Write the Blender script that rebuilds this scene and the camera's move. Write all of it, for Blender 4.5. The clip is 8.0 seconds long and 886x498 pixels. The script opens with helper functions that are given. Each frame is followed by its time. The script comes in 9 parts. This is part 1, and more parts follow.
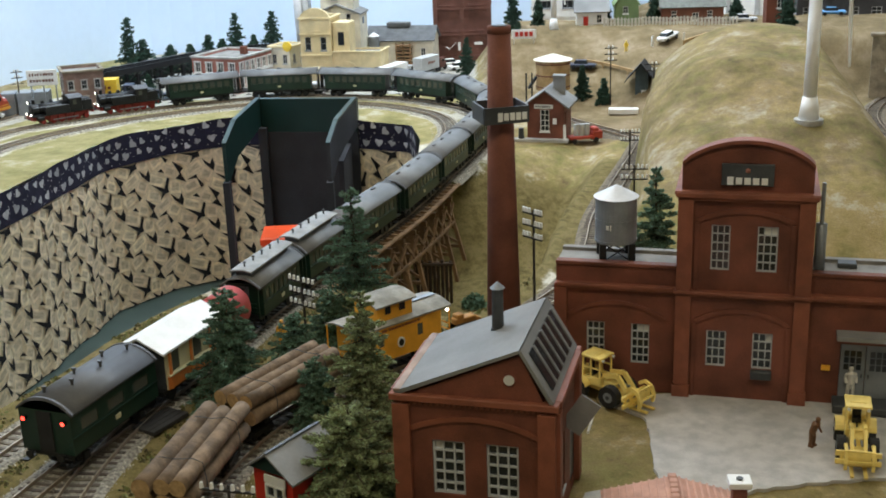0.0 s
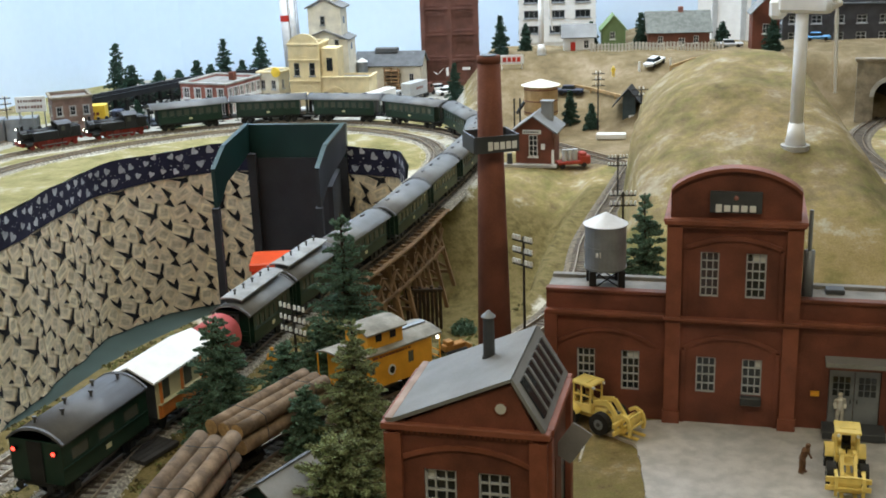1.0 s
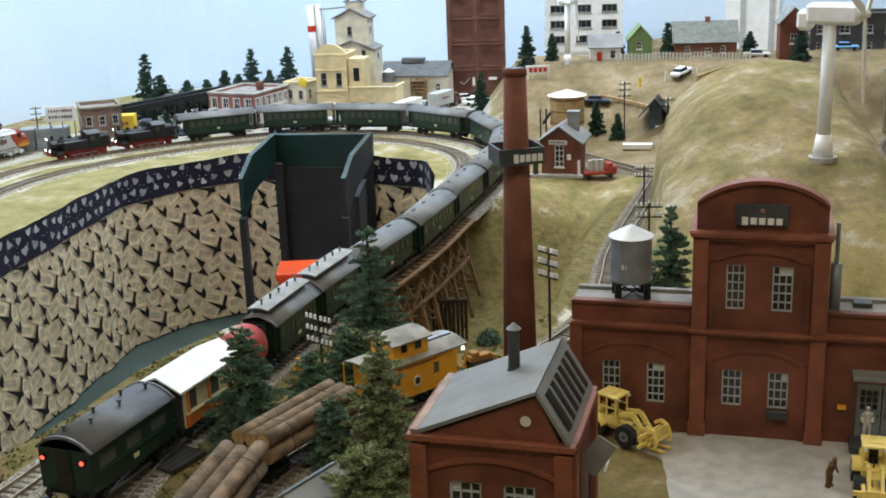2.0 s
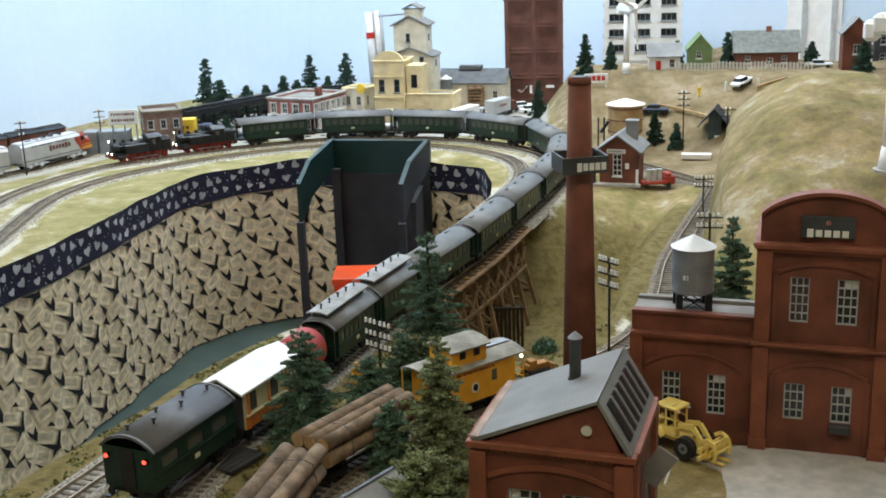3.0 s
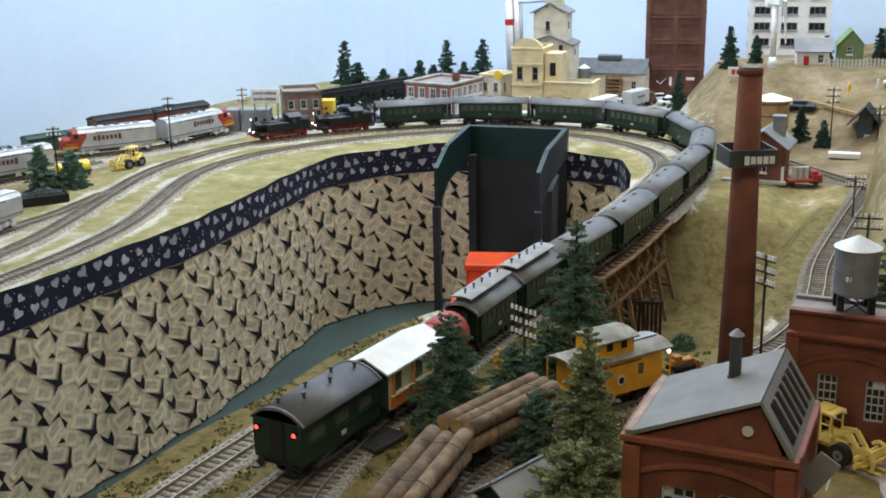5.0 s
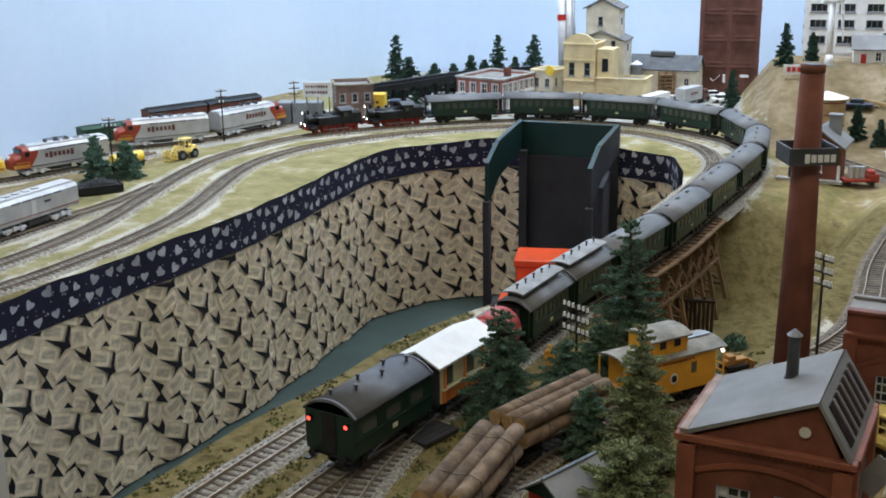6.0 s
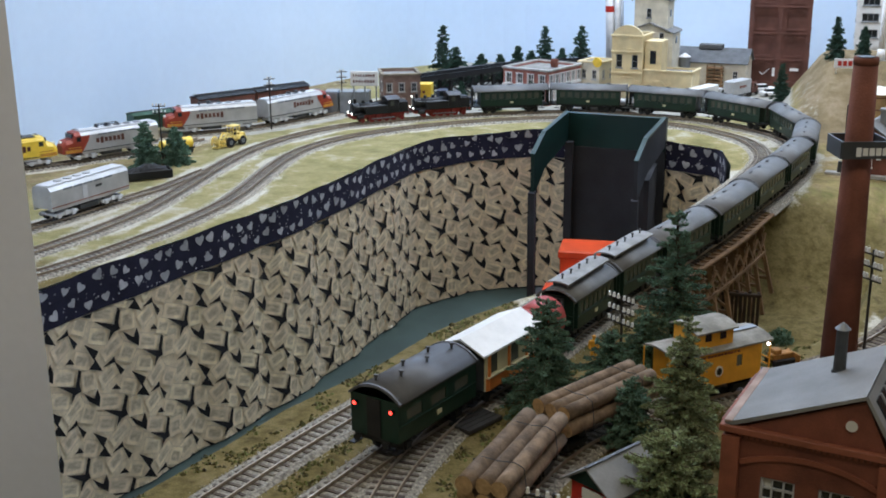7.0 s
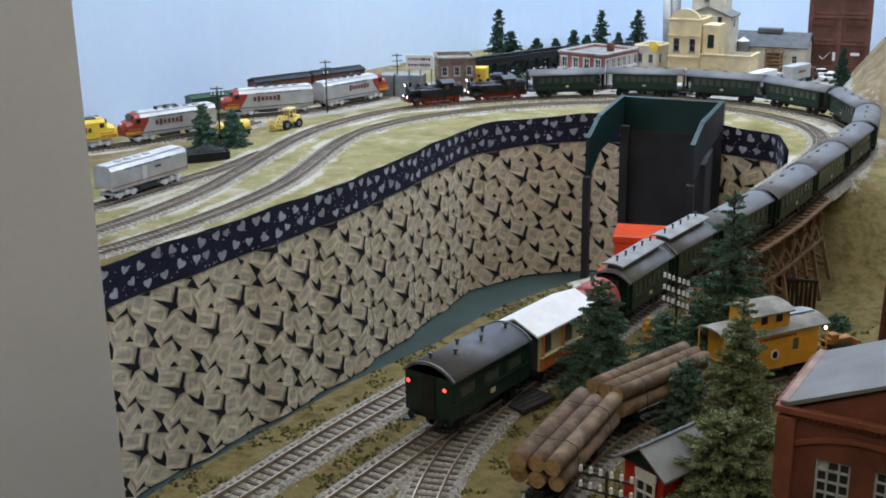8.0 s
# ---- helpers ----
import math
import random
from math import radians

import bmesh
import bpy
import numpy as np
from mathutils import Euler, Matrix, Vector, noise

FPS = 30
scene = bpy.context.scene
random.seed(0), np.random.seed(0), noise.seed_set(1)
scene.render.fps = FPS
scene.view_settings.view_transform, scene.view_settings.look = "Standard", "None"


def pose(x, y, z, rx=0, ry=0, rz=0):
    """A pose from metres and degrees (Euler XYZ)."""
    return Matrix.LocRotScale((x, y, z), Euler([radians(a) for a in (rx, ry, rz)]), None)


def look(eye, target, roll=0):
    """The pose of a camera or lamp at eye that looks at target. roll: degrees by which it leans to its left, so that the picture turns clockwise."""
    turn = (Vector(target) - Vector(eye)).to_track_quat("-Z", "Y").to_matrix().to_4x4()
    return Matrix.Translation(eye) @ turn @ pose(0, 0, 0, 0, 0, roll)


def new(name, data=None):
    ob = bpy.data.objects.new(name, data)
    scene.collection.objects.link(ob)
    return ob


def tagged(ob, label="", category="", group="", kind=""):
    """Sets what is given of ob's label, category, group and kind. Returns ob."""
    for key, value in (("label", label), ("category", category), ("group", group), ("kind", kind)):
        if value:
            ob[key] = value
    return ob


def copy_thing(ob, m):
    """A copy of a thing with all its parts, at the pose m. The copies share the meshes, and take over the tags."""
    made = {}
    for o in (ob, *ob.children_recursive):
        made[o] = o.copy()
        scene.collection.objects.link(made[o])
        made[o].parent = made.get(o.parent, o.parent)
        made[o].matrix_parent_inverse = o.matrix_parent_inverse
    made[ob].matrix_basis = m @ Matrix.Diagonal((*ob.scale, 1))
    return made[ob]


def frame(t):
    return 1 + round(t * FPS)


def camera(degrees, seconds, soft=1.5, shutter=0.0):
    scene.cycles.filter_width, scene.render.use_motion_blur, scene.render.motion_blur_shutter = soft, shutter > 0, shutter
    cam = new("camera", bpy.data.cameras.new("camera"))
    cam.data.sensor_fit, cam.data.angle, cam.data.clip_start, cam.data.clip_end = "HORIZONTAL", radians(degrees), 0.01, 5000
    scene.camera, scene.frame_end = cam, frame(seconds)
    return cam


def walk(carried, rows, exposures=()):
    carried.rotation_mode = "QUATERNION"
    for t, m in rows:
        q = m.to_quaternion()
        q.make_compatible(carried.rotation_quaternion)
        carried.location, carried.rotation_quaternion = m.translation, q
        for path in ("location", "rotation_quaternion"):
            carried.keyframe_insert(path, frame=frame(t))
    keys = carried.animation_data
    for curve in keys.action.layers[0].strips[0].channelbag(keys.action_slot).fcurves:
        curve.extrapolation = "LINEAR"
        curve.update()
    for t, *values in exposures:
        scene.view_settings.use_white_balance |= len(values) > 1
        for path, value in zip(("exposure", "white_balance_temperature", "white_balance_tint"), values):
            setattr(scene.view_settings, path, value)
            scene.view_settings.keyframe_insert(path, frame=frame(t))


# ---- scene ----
# A model railway in H0 (1:87) in a club room, seen from the operator's aisle.
EXPO = 0.07
cam = camera(41.5, 8.0, soft=1.8)

PATH = [
    (0, (0.04, -0.149, 0.401), (-0.024, 1.753, -0.214), -2.0),
    (0.5, (0.039, -0.149, 0.404), (0.004, 1.761, -0.187), -2.0),
    (1, (0.038, -0.151, 0.406), (-0.004, 1.763, -0.173), -2.0),
    (1.5, (0.039, -0.152, 0.408), (-0.022, 1.764, -0.161), -2.1),
    (3, (0.031, -0.155, 0.41), (-0.142, 1.76, -0.139), -2.0),
    (3.5, (0.023, -0.153, 0.408), (-0.22, 1.758, -0.129), -1.7),
    (4, (0.014, -0.15, 0.406), (-0.291, 1.749, -0.139), -1.7),
    (4.5, (0.007, -0.152, 0.407), (-0.331, 1.739, -0.15), -1.4),
    (6, (-0.004, -0.153, 0.406), (-0.45, 1.712, -0.163), -0.9),
    (6.5, (-0.006, -0.157, 0.406), (-0.489, 1.697, -0.168), -0.9),
    (7, (-0.006, -0.159, 0.405), (-0.521, 1.683, -0.177), -0.6),
    (7.5, (-0.006, -0.161, 0.402), (-0.563, 1.663, -0.198), -0.7),
    (8, (-0.006, -0.165, 0.401), (-0.606, 1.645, -0.202), -0.9),
]
walk(cam, [(t, look(eye, target, roll)) for t, eye, target, roll in PATH],
     [(0.0, EXPO - 0.05, 6350, 10), (1.5, EXPO + 0.02, 6330, 10), (3.5, EXPO + 0.02, 6330, 10), (4.5, EXPO - 0.03, 6300, 11), (6.0, EXPO - 0.24, 6000, 14), (8.0, EXPO - 0.31, 5900, 16)])

# ---------------------------------------------------------------- light
world = bpy.data.worlds.new("room_world")
scene.world = world
world.use_nodes = True
world.node_tree.nodes["Background"].inputs[0].default_value = (0.8, 0.85, 0.95, 1)
world.node_tree.nodes["Background"].inputs[1].default_value = 0.15


WARM, MILD, COOL = (1.0, 0.89, 0.62), (1.0, 0.94, 0.82), (0.85, 0.935, 1.0)


def ceiling_lamp(x, y, sx, sy, watts, tone, z=1.62):
    d = bpy.data.lights.new("tube_light", "AREA")
    d.shape, d.size, d.size_y, d.energy = "RECTANGLE", sx, sy, watts
    d.color = tone
    o = new("tube_light", d)
    o.matrix_world = pose(x, y, z)
    return tagged(o, "white fluorescent ceiling light panel", "ceiling light", "ceiling lights")


for lx, ly, lw, tone in ((-0.7, 1.3, 12, MILD), (0.5, 1.3, 2.5, MILD), (-0.7, 2.15, 25, COOL), (0.5, 2.15, 26.5, COOL), (-0.3, -0.5, 11, WARM), (0.7, -0.3, 4.8, WARM)):
    ceiling_lamp(lx, ly, 1.2, 0.3, lw, tone)


# ---------------------------------------------------------------- materials
def material(name, color, rough=0.6, metal=0.0, var=0.12, scale=60.0, bump=0.15, fine=400.0, second=None, spec=0.4, obj_var=0.0):
    """Painted, moulded or natural surface: two scales of noise in colour, fine relief."""
    m = bpy.data.materials.new(name)
    m.use_nodes = True
    nt = m.node_tree
    b = nt.nodes["Principled BSDF"]
    b.inputs["Roughness"].default_value, b.inputs["Metallic"].default_value = rough, metal
    b.inputs["Specular IOR Level"].default_value = spec
    n1, n2 = nt.nodes.new("ShaderNodeTexNoise"), nt.nodes.new("ShaderNodeTexNoise")
    n1.inputs["Scale"].default_value, n1.inputs["Detail"].default_value = scale, 4
    n2.inputs["Scale"].default_value, n2.inputs["Detail"].default_value = fine, 3
    geo = nt.nodes.new("ShaderNodeNewGeometry")
    nt.links.new(geo.outputs["Position"], n1.inputs["Vector"])
    nt.links.new(geo.outputs["Position"], n2.inputs["Vector"])
    c = Vector(color)
    lo, hi = c * (1 - var), c * (1 + var)
    if second:
        hi = Vector(second)
    r = nt.nodes.new("ShaderNodeValToRGB")
    r.color_ramp.elements[0].color, r.color_ramp.elements[1].color = (*lo, 1), (*hi, 1)
    r.color_ramp.elements[0].position, r.color_ramp.elements[1].position = 0.35, 0.65
    nt.links.new(n1.outputs["Fac"], r.inputs["Fac"])
    mx = nt.nodes.new("ShaderNodeMix")
    mx.data_type, mx.blend_type = "RGBA", "MULTIPLY"
    mx.inputs["Factor"].default_value = 1.0
    r2 = nt.nodes.new("ShaderNodeValToRGB")
    r2.color_ramp.elements[0].color = (*[1 - 0.9 * var] * 3, 1)
    r2.color_ramp.elements[1].color = (*[1 + 0.4 * var] * 3, 1)
    nt.links.new(n2.outputs["Fac"], r2.inputs["Fac"])
    nt.links.new(r.outputs["Color"], mx.inputs["A"])
    nt.links.new(r2.outputs["Color"], mx.inputs["B"])
    out = mx.outputs["Result"]
    if obj_var:
        info = nt.nodes.new("ShaderNodeObjectInfo")
        hs = nt.nodes.new("ShaderNodeHueSaturation")
        mr = nt.nodes.new("ShaderNodeMapRange")
        mr.inputs["To Min"].default_value, mr.inputs["To Max"].default_value = 1 - obj_var, 1 + obj_var
        nt.links.new(info.outputs["Random"], mr.inputs["Value"])
        nt.links.new(mr.outputs["Result"], hs.inputs["Value"])
        nt.links.new(out, hs.inputs["Color"])
        out = hs.outputs["Color"]
    nt.links.new(out, b.inputs["Base Color"])
    if bump:
        bp = nt.nodes.new("ShaderNodeBump")
        bp.inputs["Strength"].default_value, bp.inputs["Distance"].default_value = bump, 0.001
        nt.links.new(n2.outputs["Fac"], bp.inputs["Height"])
        nt.links.new(bp.outputs["Normal"], b.inputs["Normal"])
    return m


def island_material(name, color, var=0.35, rough=0.9, fine=500.0, bump=0.0, hue=0.03):
    """As material(), with each loose piece (stone, tuft, log) in its own shade."""
    m = material(name, color, rough, 0, 0.15, 80, bump, fine)
    nt = m.node_tree
    b = nt.nodes["Principled BSDF"]
    src = b.inputs["Base Color"].links[0].from_socket
    geo = nt.nodes.new("ShaderNodeNewGeometry")
    hs = nt.nodes.new("ShaderNodeHueSaturation")
    mr, mh = nt.nodes.new("ShaderNodeMapRange"), nt.nodes.new("ShaderNodeMapRange")
    mr.inputs["To Min"].default_value, mr.inputs["To Max"].default_value = 1 - var, 1 + var
    mh.inputs["To Min"].default_value, mh.inputs["To Max"].default_value = 0.5 - hue, 0.5 + hue
    nt.links.new(geo.outputs["Random Per Island"], mr.inputs["Value"])
    nt.links.new(geo.outputs["Random Per Island"], mh.inputs["Value"])
    nt.links.new(mr.outputs["Result"], hs.inputs["Value"])
    nt.links.new(mh.outputs["Result"], hs.inputs["Hue"])
    nt.links.new(src, hs.inputs["Color"])
    nt.links.new(hs.outputs["Color"], b.inputs["Base Color"])
    return m


def glow(name, color, strength):
    m = bpy.data.materials.new(name)
    m.use_nodes = True
    b = m.node_tree.nodes["Principled BSDF"]
    b.inputs["Base Color"].default_value = (*color, 1)
    b.inputs["Emission Color"].default_value = (*color, 1)
    b.inputs["Emission Strength"].default_value = strength
    return m


def glass(name, color=(0.02, 0.025, 0.03), rough=0.08):
    m = bpy.data.materials.new(name)
    m.use_nodes = True
    b = m.node_tree.nodes["Principled BSDF"]
    b.inputs["Base Color"].default_value = (*color, 1)
    b.inputs["Roughness"].default_value = rough
    b.inputs["Specular IOR Level"].default_value = 0.6
    return m


BRICK = material("red_brick_plastic", (0.178, 0.058, 0.034), 0.65, 0, 0.35, 28, 0.35, 900)
BRICK_TRIM = material("brick_trim", (0.232, 0.076, 0.042), 0.6, 0, 0.2, 50, 0.3, 900)
BRICK_DARK = material("dark_red_brick", (0.142, 0.060, 0.044), 0.6, 0, 0.2, 40, 0.35, 700)
BRICK_PALE = material("weathered_brick", (0.30, 0.13, 0.10), 0.7, 0, 0.2, 60, 0.35, 700)
ROOF_GREY = material("grey_roofing", (0.215, 0.215, 0.21), 0.6, 0, 0.16, 30, 0.2, 500)
ROOF_FLAT = material("tarred_flat_roof", (0.24, 0.23, 0.21), 0.8, 0, 0.2, 50, 0.25, 700)
DARK_GREY = material("dark_grey_plastic", (0.055, 0.06, 0.065), 0.5, 0, 0.2, 60, 0.15, 600)
STEEL_GREY = material("grey_metal_sheet", (0.25, 0.27, 0.29), 0.45, 0.3, 0.15, 60, 0.15, 600)
WINDOW_FRAME = material("pale_grey_window_frame", (0.43, 0.45, 0.47), 0.5, 0, 0.08, 80, 0.05)
PANE = glass("dark_window_pane")
# even pale colour for single chosen panes
PANE_PALE = material("pale_grey_pane", (0.62, 0.62, 0.58), 0.4, 0, 0.06, 90, 0.0)
WHITE = material("white_paint", (0.78, 0.78, 0.76), 0.5, 0, 0.06, 60, 0.08)
CREAM = material("cream_plaster", (0.74, 0.615, 0.355), 0.6, 0, 0.1, 50, 0.15)
CREAM_PALE = material("pale_cream_board", (0.72, 0.67, 0.54), 0.6, 0, 0.12, 50, 0.15)
YELLOW = material("yellow_machine_paint", (0.86, 0.60, 0.06), 0.4, 0, 0.1, 80, 0.08)
ORANGE_YELLOW = material("caboose_yellow", (0.80, 0.38, 0.03), 0.45, 0, 0.1, 60, 0.08)
RUBBER = material("black_rubber", (0.018, 0.018, 0.018), 0.8, 0, 0.2, 80, 0.2)
BLACK = material("black_metal", (0.016, 0.017, 0.018), 0.42, 0.2, 0.25, 60, 0.12)
TRUCK_RED = material("dull_truck_red", (0.36, 0.045, 0.025), 0.5, 0, 0.15, 80, 0.1)
RED = material("signal_red", (0.55, 0.035, 0.02), 0.42, 0, 0.12, 60, 0.08)
BOX_RED = material("orange_red_plastic_box", (0.72, 0.085, 0.02), 0.42, 0, 0.1, 25, 0.05)
COACH_GREEN = material("bottle_green_coach", (0.010, 0.032, 0.021), 0.40, 0, 0.15, 40, 0.05)
COACH_ROOF = material("grey_coach_roof", (0.150, 0.150, 0.146), 0.52, 0.05, 0.16, 40, 0.08)
COACH_ROOF_DARK = material("dark_coach_roof", (0.085, 0.086, 0.09), 0.55, 0.05, 0.15, 40, 0.06)
COACH_WIN = glass("coach_window", (0.085, 0.088, 0.075), 0.15)
CREAM_LINE = material("cream_lining", (0.6, 0.55, 0.35), 0.5, 0, 0.05, 60, 0)
HOOD_GREEN = material("dark_green_gloss_paint", (0.009, 0.031, 0.026), 0.35, 0, 0.15, 20, 0.1)
BLACK_PANEL = material("black_cloth_panel", (0.031, 0.032, 0.037), 0.85, 0, 0.3, 12, 0.2)
PIT_FLOOR = material("slate_green_board", (0.040, 0.066, 0.060), 0.7, 0, 0.15, 12, 0.1)
FABRIC_BLACK = material("black_print_cloth", (0.012, 0.011, 0.012), 0.9, 0, 0.2, 60, 0.2)
FABRIC_BEIGE = material("beige_print_cloth", (0.82, 0.675, 0.455), 0.9, 0, 0.12, 120, 0.2)
NAVY = material("navy_print_cloth", (0.014, 0.013, 0.034), 0.9, 0, 0.2, 60, 0.2)
HEART = island_material("grey_heart_print", (0.42, 0.42, 0.43), 0.3, 0.9)
RAIL = material("nickel_rail", (0.40, 0.325, 0.24), 0.42, 0.6, 0.15, 40, 0.05)
SLEEPER = island_material("brown_sleeper", (0.105, 0.085, 0.066), 0.40)
STONE = island_material("ballast_stone", (0.56, 0.52, 0.43), 0.40, hue=0.015)
STONE_GREY = island_material("grey_ballast_stone", (0.47, 0.435, 0.37), 0.55, hue=0.02)
BALLAST_BED = material("ballast_bed", (0.30, 0.27, 0.215), 0.95, 0, 0.5, 350, 0.6, 900)
BALLAST_GREY = material("grey_ballast_bed", (0.27, 0.250, 0.21), 0.95, 0, 0.5, 350, 0.6, 900)
TRESTLE = material("brown_trestle_wood", (0.205, 0.122, 0.060), 0.8, 0, 0.25, 60, 0.25, 500, obj_var=0.2)
LOG = material("log_bark", (0.182, 0.126, 0.080), 0.9, 0, 0.35, 90, 0.6, 500, obj_var=0.2)
LOG_END = material("log_end_wood", (0.38, 0.25, 0.12), 0.8, 0, 0.2, 300, 0.2)
BARK = material("tree_trunk_bark", (0.055, 0.038, 0.025), 0.9, 0, 0.3, 150, 0.4)
NEEDLE = island_material("dark_conifer_needles", (0.095, 0.170, 0.112), 0.40, hue=0.025)
NEEDLE_OLIVE = island_material("olive_conifer_foam", (0.215, 0.255, 0.125), 0.40, hue=0.03)
NEEDLE_FAR = island_material("far_conifer_needles", (0.028, 0.065, 0.042), 0.4, hue=0.02)
TUFT = island_material("turf_tuft", (0.090, 0.086, 0.024), 0.5, hue=0.04)
POLE = material("dark_pole_wood", (0.03, 0.026, 0.022), 0.8, 0, 0.2, 80, 0.2)
INSULATOR = material("white_insulator", (0.75, 0.75, 0.72), 0.3, 0, 0.05, 60, 0)
SILVER = material("silver_train_side", (0.50, 0.50, 0.49), 0.38, 0.3, 0.12, 40, 0.05)
SILVER_ROOF = material("pale_roof_silver", (0.60, 0.60, 0.60), 0.5, 0.2, 0.12, 30, 0.05)
FIGURE = material("painted_figure", (0.62, 0.60, 0.54), 0.6, 0, 0.1, 300, 0)
FIGURE_BROWN = material("painted_figure_brown", (0.15, 0.075, 0.035), 0.6, 0, 0.1, 300, 0)
CONCRETE = material("pale_concrete", (0.42, 0.41, 0.38), 0.85, 0, 0.2, 60, 0.3, 600)
LAMP_WHITE = glow("lit_headlamp", (1.0, 0.93, 0.8), 9.0)
LAMP_RED = glow("lit_tail_lamp", (1.0, 0.05, 0.03), 5.0)


# ---------------------------------------------------------------- mesh helpers
def link(name, bm, mat, parent=None, label="", smooth=False):
    me = bpy.data.meshes.new(name)
    bm.normal_update()
    bm.to_mesh(me)
    bm.free()
    for mm in (mat if isinstance(mat, (list, tuple)) else [mat]):
        me.materials.append(mm)
    if smooth:
        for p in me.polygons:
            p.use_smooth = True
    ob = new(name, me)
    if parent:
        ob.parent = parent
    if label:
        ob["label"] = label
    return ob


def part(name, bm, mat, parent, label="", smooth=False):
    return link(name, bm, mat, parent, label, smooth)


def thing(name, m, label, category, group="", kind=""):
    e = new(name)
    e.empty_display_size = 0.02
    e.matrix_basis = m
    return tagged(e, label, category, group, kind)


def box(bm, c, s, rz=0.0, bevel=0.0, taper=1.0, rx=0.0, ry=0.0):
    """A box centred at c with full sizes s; taper narrows its top."""
    r = bmesh.ops.create_cube(bm, size=1.0)
    v = r["verts"]
    for q in v:
        if q.co.z > 0:
            q.co.x *= taper
            q.co.y *= taper
        q.co = Vector((q.co.x * s[0], q.co.y * s[1], q.co.z * s[2]))
    if bevel:
        es = list({e for q in v for e in q.link_edges})
        v = bmesh.ops.bevel(bm, geom=es, offset=bevel, segments=1, affect="EDGES")["verts"]
    m = Matrix.Translation(c) @ Euler((rx, ry, rz)).to_matrix().to_4x4()
    bmesh.ops.transform(bm, matrix=m, verts=v)
    return bm


def B(*boxes, bevel=0.0):
    bm = bmesh.new()
    for b in boxes:
        box(bm, b[0], b[1], *(b[2:]), bevel=bevel) if len(b) < 4 else box(bm, b[0], b[1], b[2], 0.0, b[3])
    return bm


def rod(bm, p, q, r0, r1=None, seg=8, caps=True):
    """A round bar from p to q."""
    r1 = r0 if r1 is None else r1
    p, q = Vector(p), Vector(q)
    d = q - p
    turn = d.to_track_quat("Z", "Y").to_matrix().to_4x4()
    m = Matrix.Translation((p + q) / 2) @ turn
    bmesh.ops.create_cone(bm, cap_ends=caps, segments=seg, radius1=r0, radius2=r1, depth=d.length, matrix=m)
    return bm


def beam(bm, p, q, w, h):
    """A square timber from p to q."""
    p, q = Vector(p), Vector(q)
    d = q - p
    m = Matrix.Translation((p + q) / 2) @ d.to_track_quat("Z", "Y").to_matrix().to_4x4()
    r = bmesh.ops.create_cube(bm, size=1.0)
    for v in r["verts"]:
        v.co = Vector((v.co.x * w, v.co.y * h, v.co.z * d.length))
    bmesh.ops.transform(bm, matrix=m, verts=r["verts"])
    return bm


def prism(bm, poly, y0, y1):
    """The (x, z) outline poly drawn out along y from y0 to y1."""
    a = [bm.verts.new((x, y0, z)) for x, z in poly]
    b = [bm.verts.new((x, y1, z)) for x, z in poly]
    n = len(poly)
    bm.faces.new(a)
    bm.faces.new(b[::-1])
    for i in range(n):
        j = (i + 1) % n
        bm.faces.new((a[j], a[i], b[i], b[j]))
    bmesh.ops.recalc_face_normals(bm, faces=bm.faces)
    return bm


def sheet(bm, poly, z0, z1):
    """The (x, y) outline poly drawn up from z0 to z1."""
    a = [bm.verts.new((x, y, z0)) for x, y in poly]
    b = [bm.verts.new((x, y, z1)) for x, y in poly]
    n = len(poly)
    bm.faces.new(a[::-1])
    bm.faces.new(b)
    for i in range(n):
        j = (i + 1) % n
        bm.faces.new((a[i], a[j], b[j], b[i]))
    bmesh.ops.recalc_face_normals(bm, faces=bm.faces)
    return bm


def ball(bm, c, r, sub=1, sz=1.0):
    g = bmesh.ops.create_icosphere(bm, subdivisions=sub, radius=r)
    for v in g["verts"]:
        v.co = Vector((v.co.x, v.co.y, v.co.z * sz)) + Vector(c)
    return bm


def text_bars(bm, x0, z0, w, h, n, y, rng, dy=0.0006):
    """A row of plain bars that stand for lettering, on a face that looks to -y."""
    x = x0
    step = w / n
    for i in range(n):
        bw = step * rng.uniform(0.45, 0.8)
        box(bm, (x + bw / 2, y, z0 + h / 2), (bw, dy, h * rng.uniform(0.75, 1.0)))
        x += step
    return bm


def smooth01(a, b, x):
    t = min(1.0, max(0.0, (x - a) / (b - a)))
    return t * t * (3 - 2 * t)


def spline(pts, step=0.004):
    """Evenly spaced points on a smooth curve through pts."""
    P = [np.array(p, float) for p in pts]
    P = [2 * P[0] - P[1], *P, 2 * P[-1] - P[-2]]
    dense = []
    for i in range(1, len(P) - 2):
        a, b, c, d = P[i - 1:i + 3]
        for k in range(24):
            t = k / 24
            dense.append(0.5 * (2 * b + (c - a) * t + (2 * a - 5 * b + 4 * c - d) * t * t + (3 * b - a - 3 * c + d) * t ** 3))
    dense.append(P[-2])
    D = np.array(dense)
    for _ in range(40):
        D[1:-1] = 0.5 * D[1:-1] + 0.25 * (D[:-2] + D[2:])
    s = np.concatenate([[0], np.cumsum(np.linalg.norm(np.diff(D, axis=0), axis=1))])
    n = int(s[-1] / step)
    u = np.linspace(0, s[-1], n + 1)
    return np.stack([np.interp(u, s, D[:, k]) for k in range(D.shape[1])], 1), u


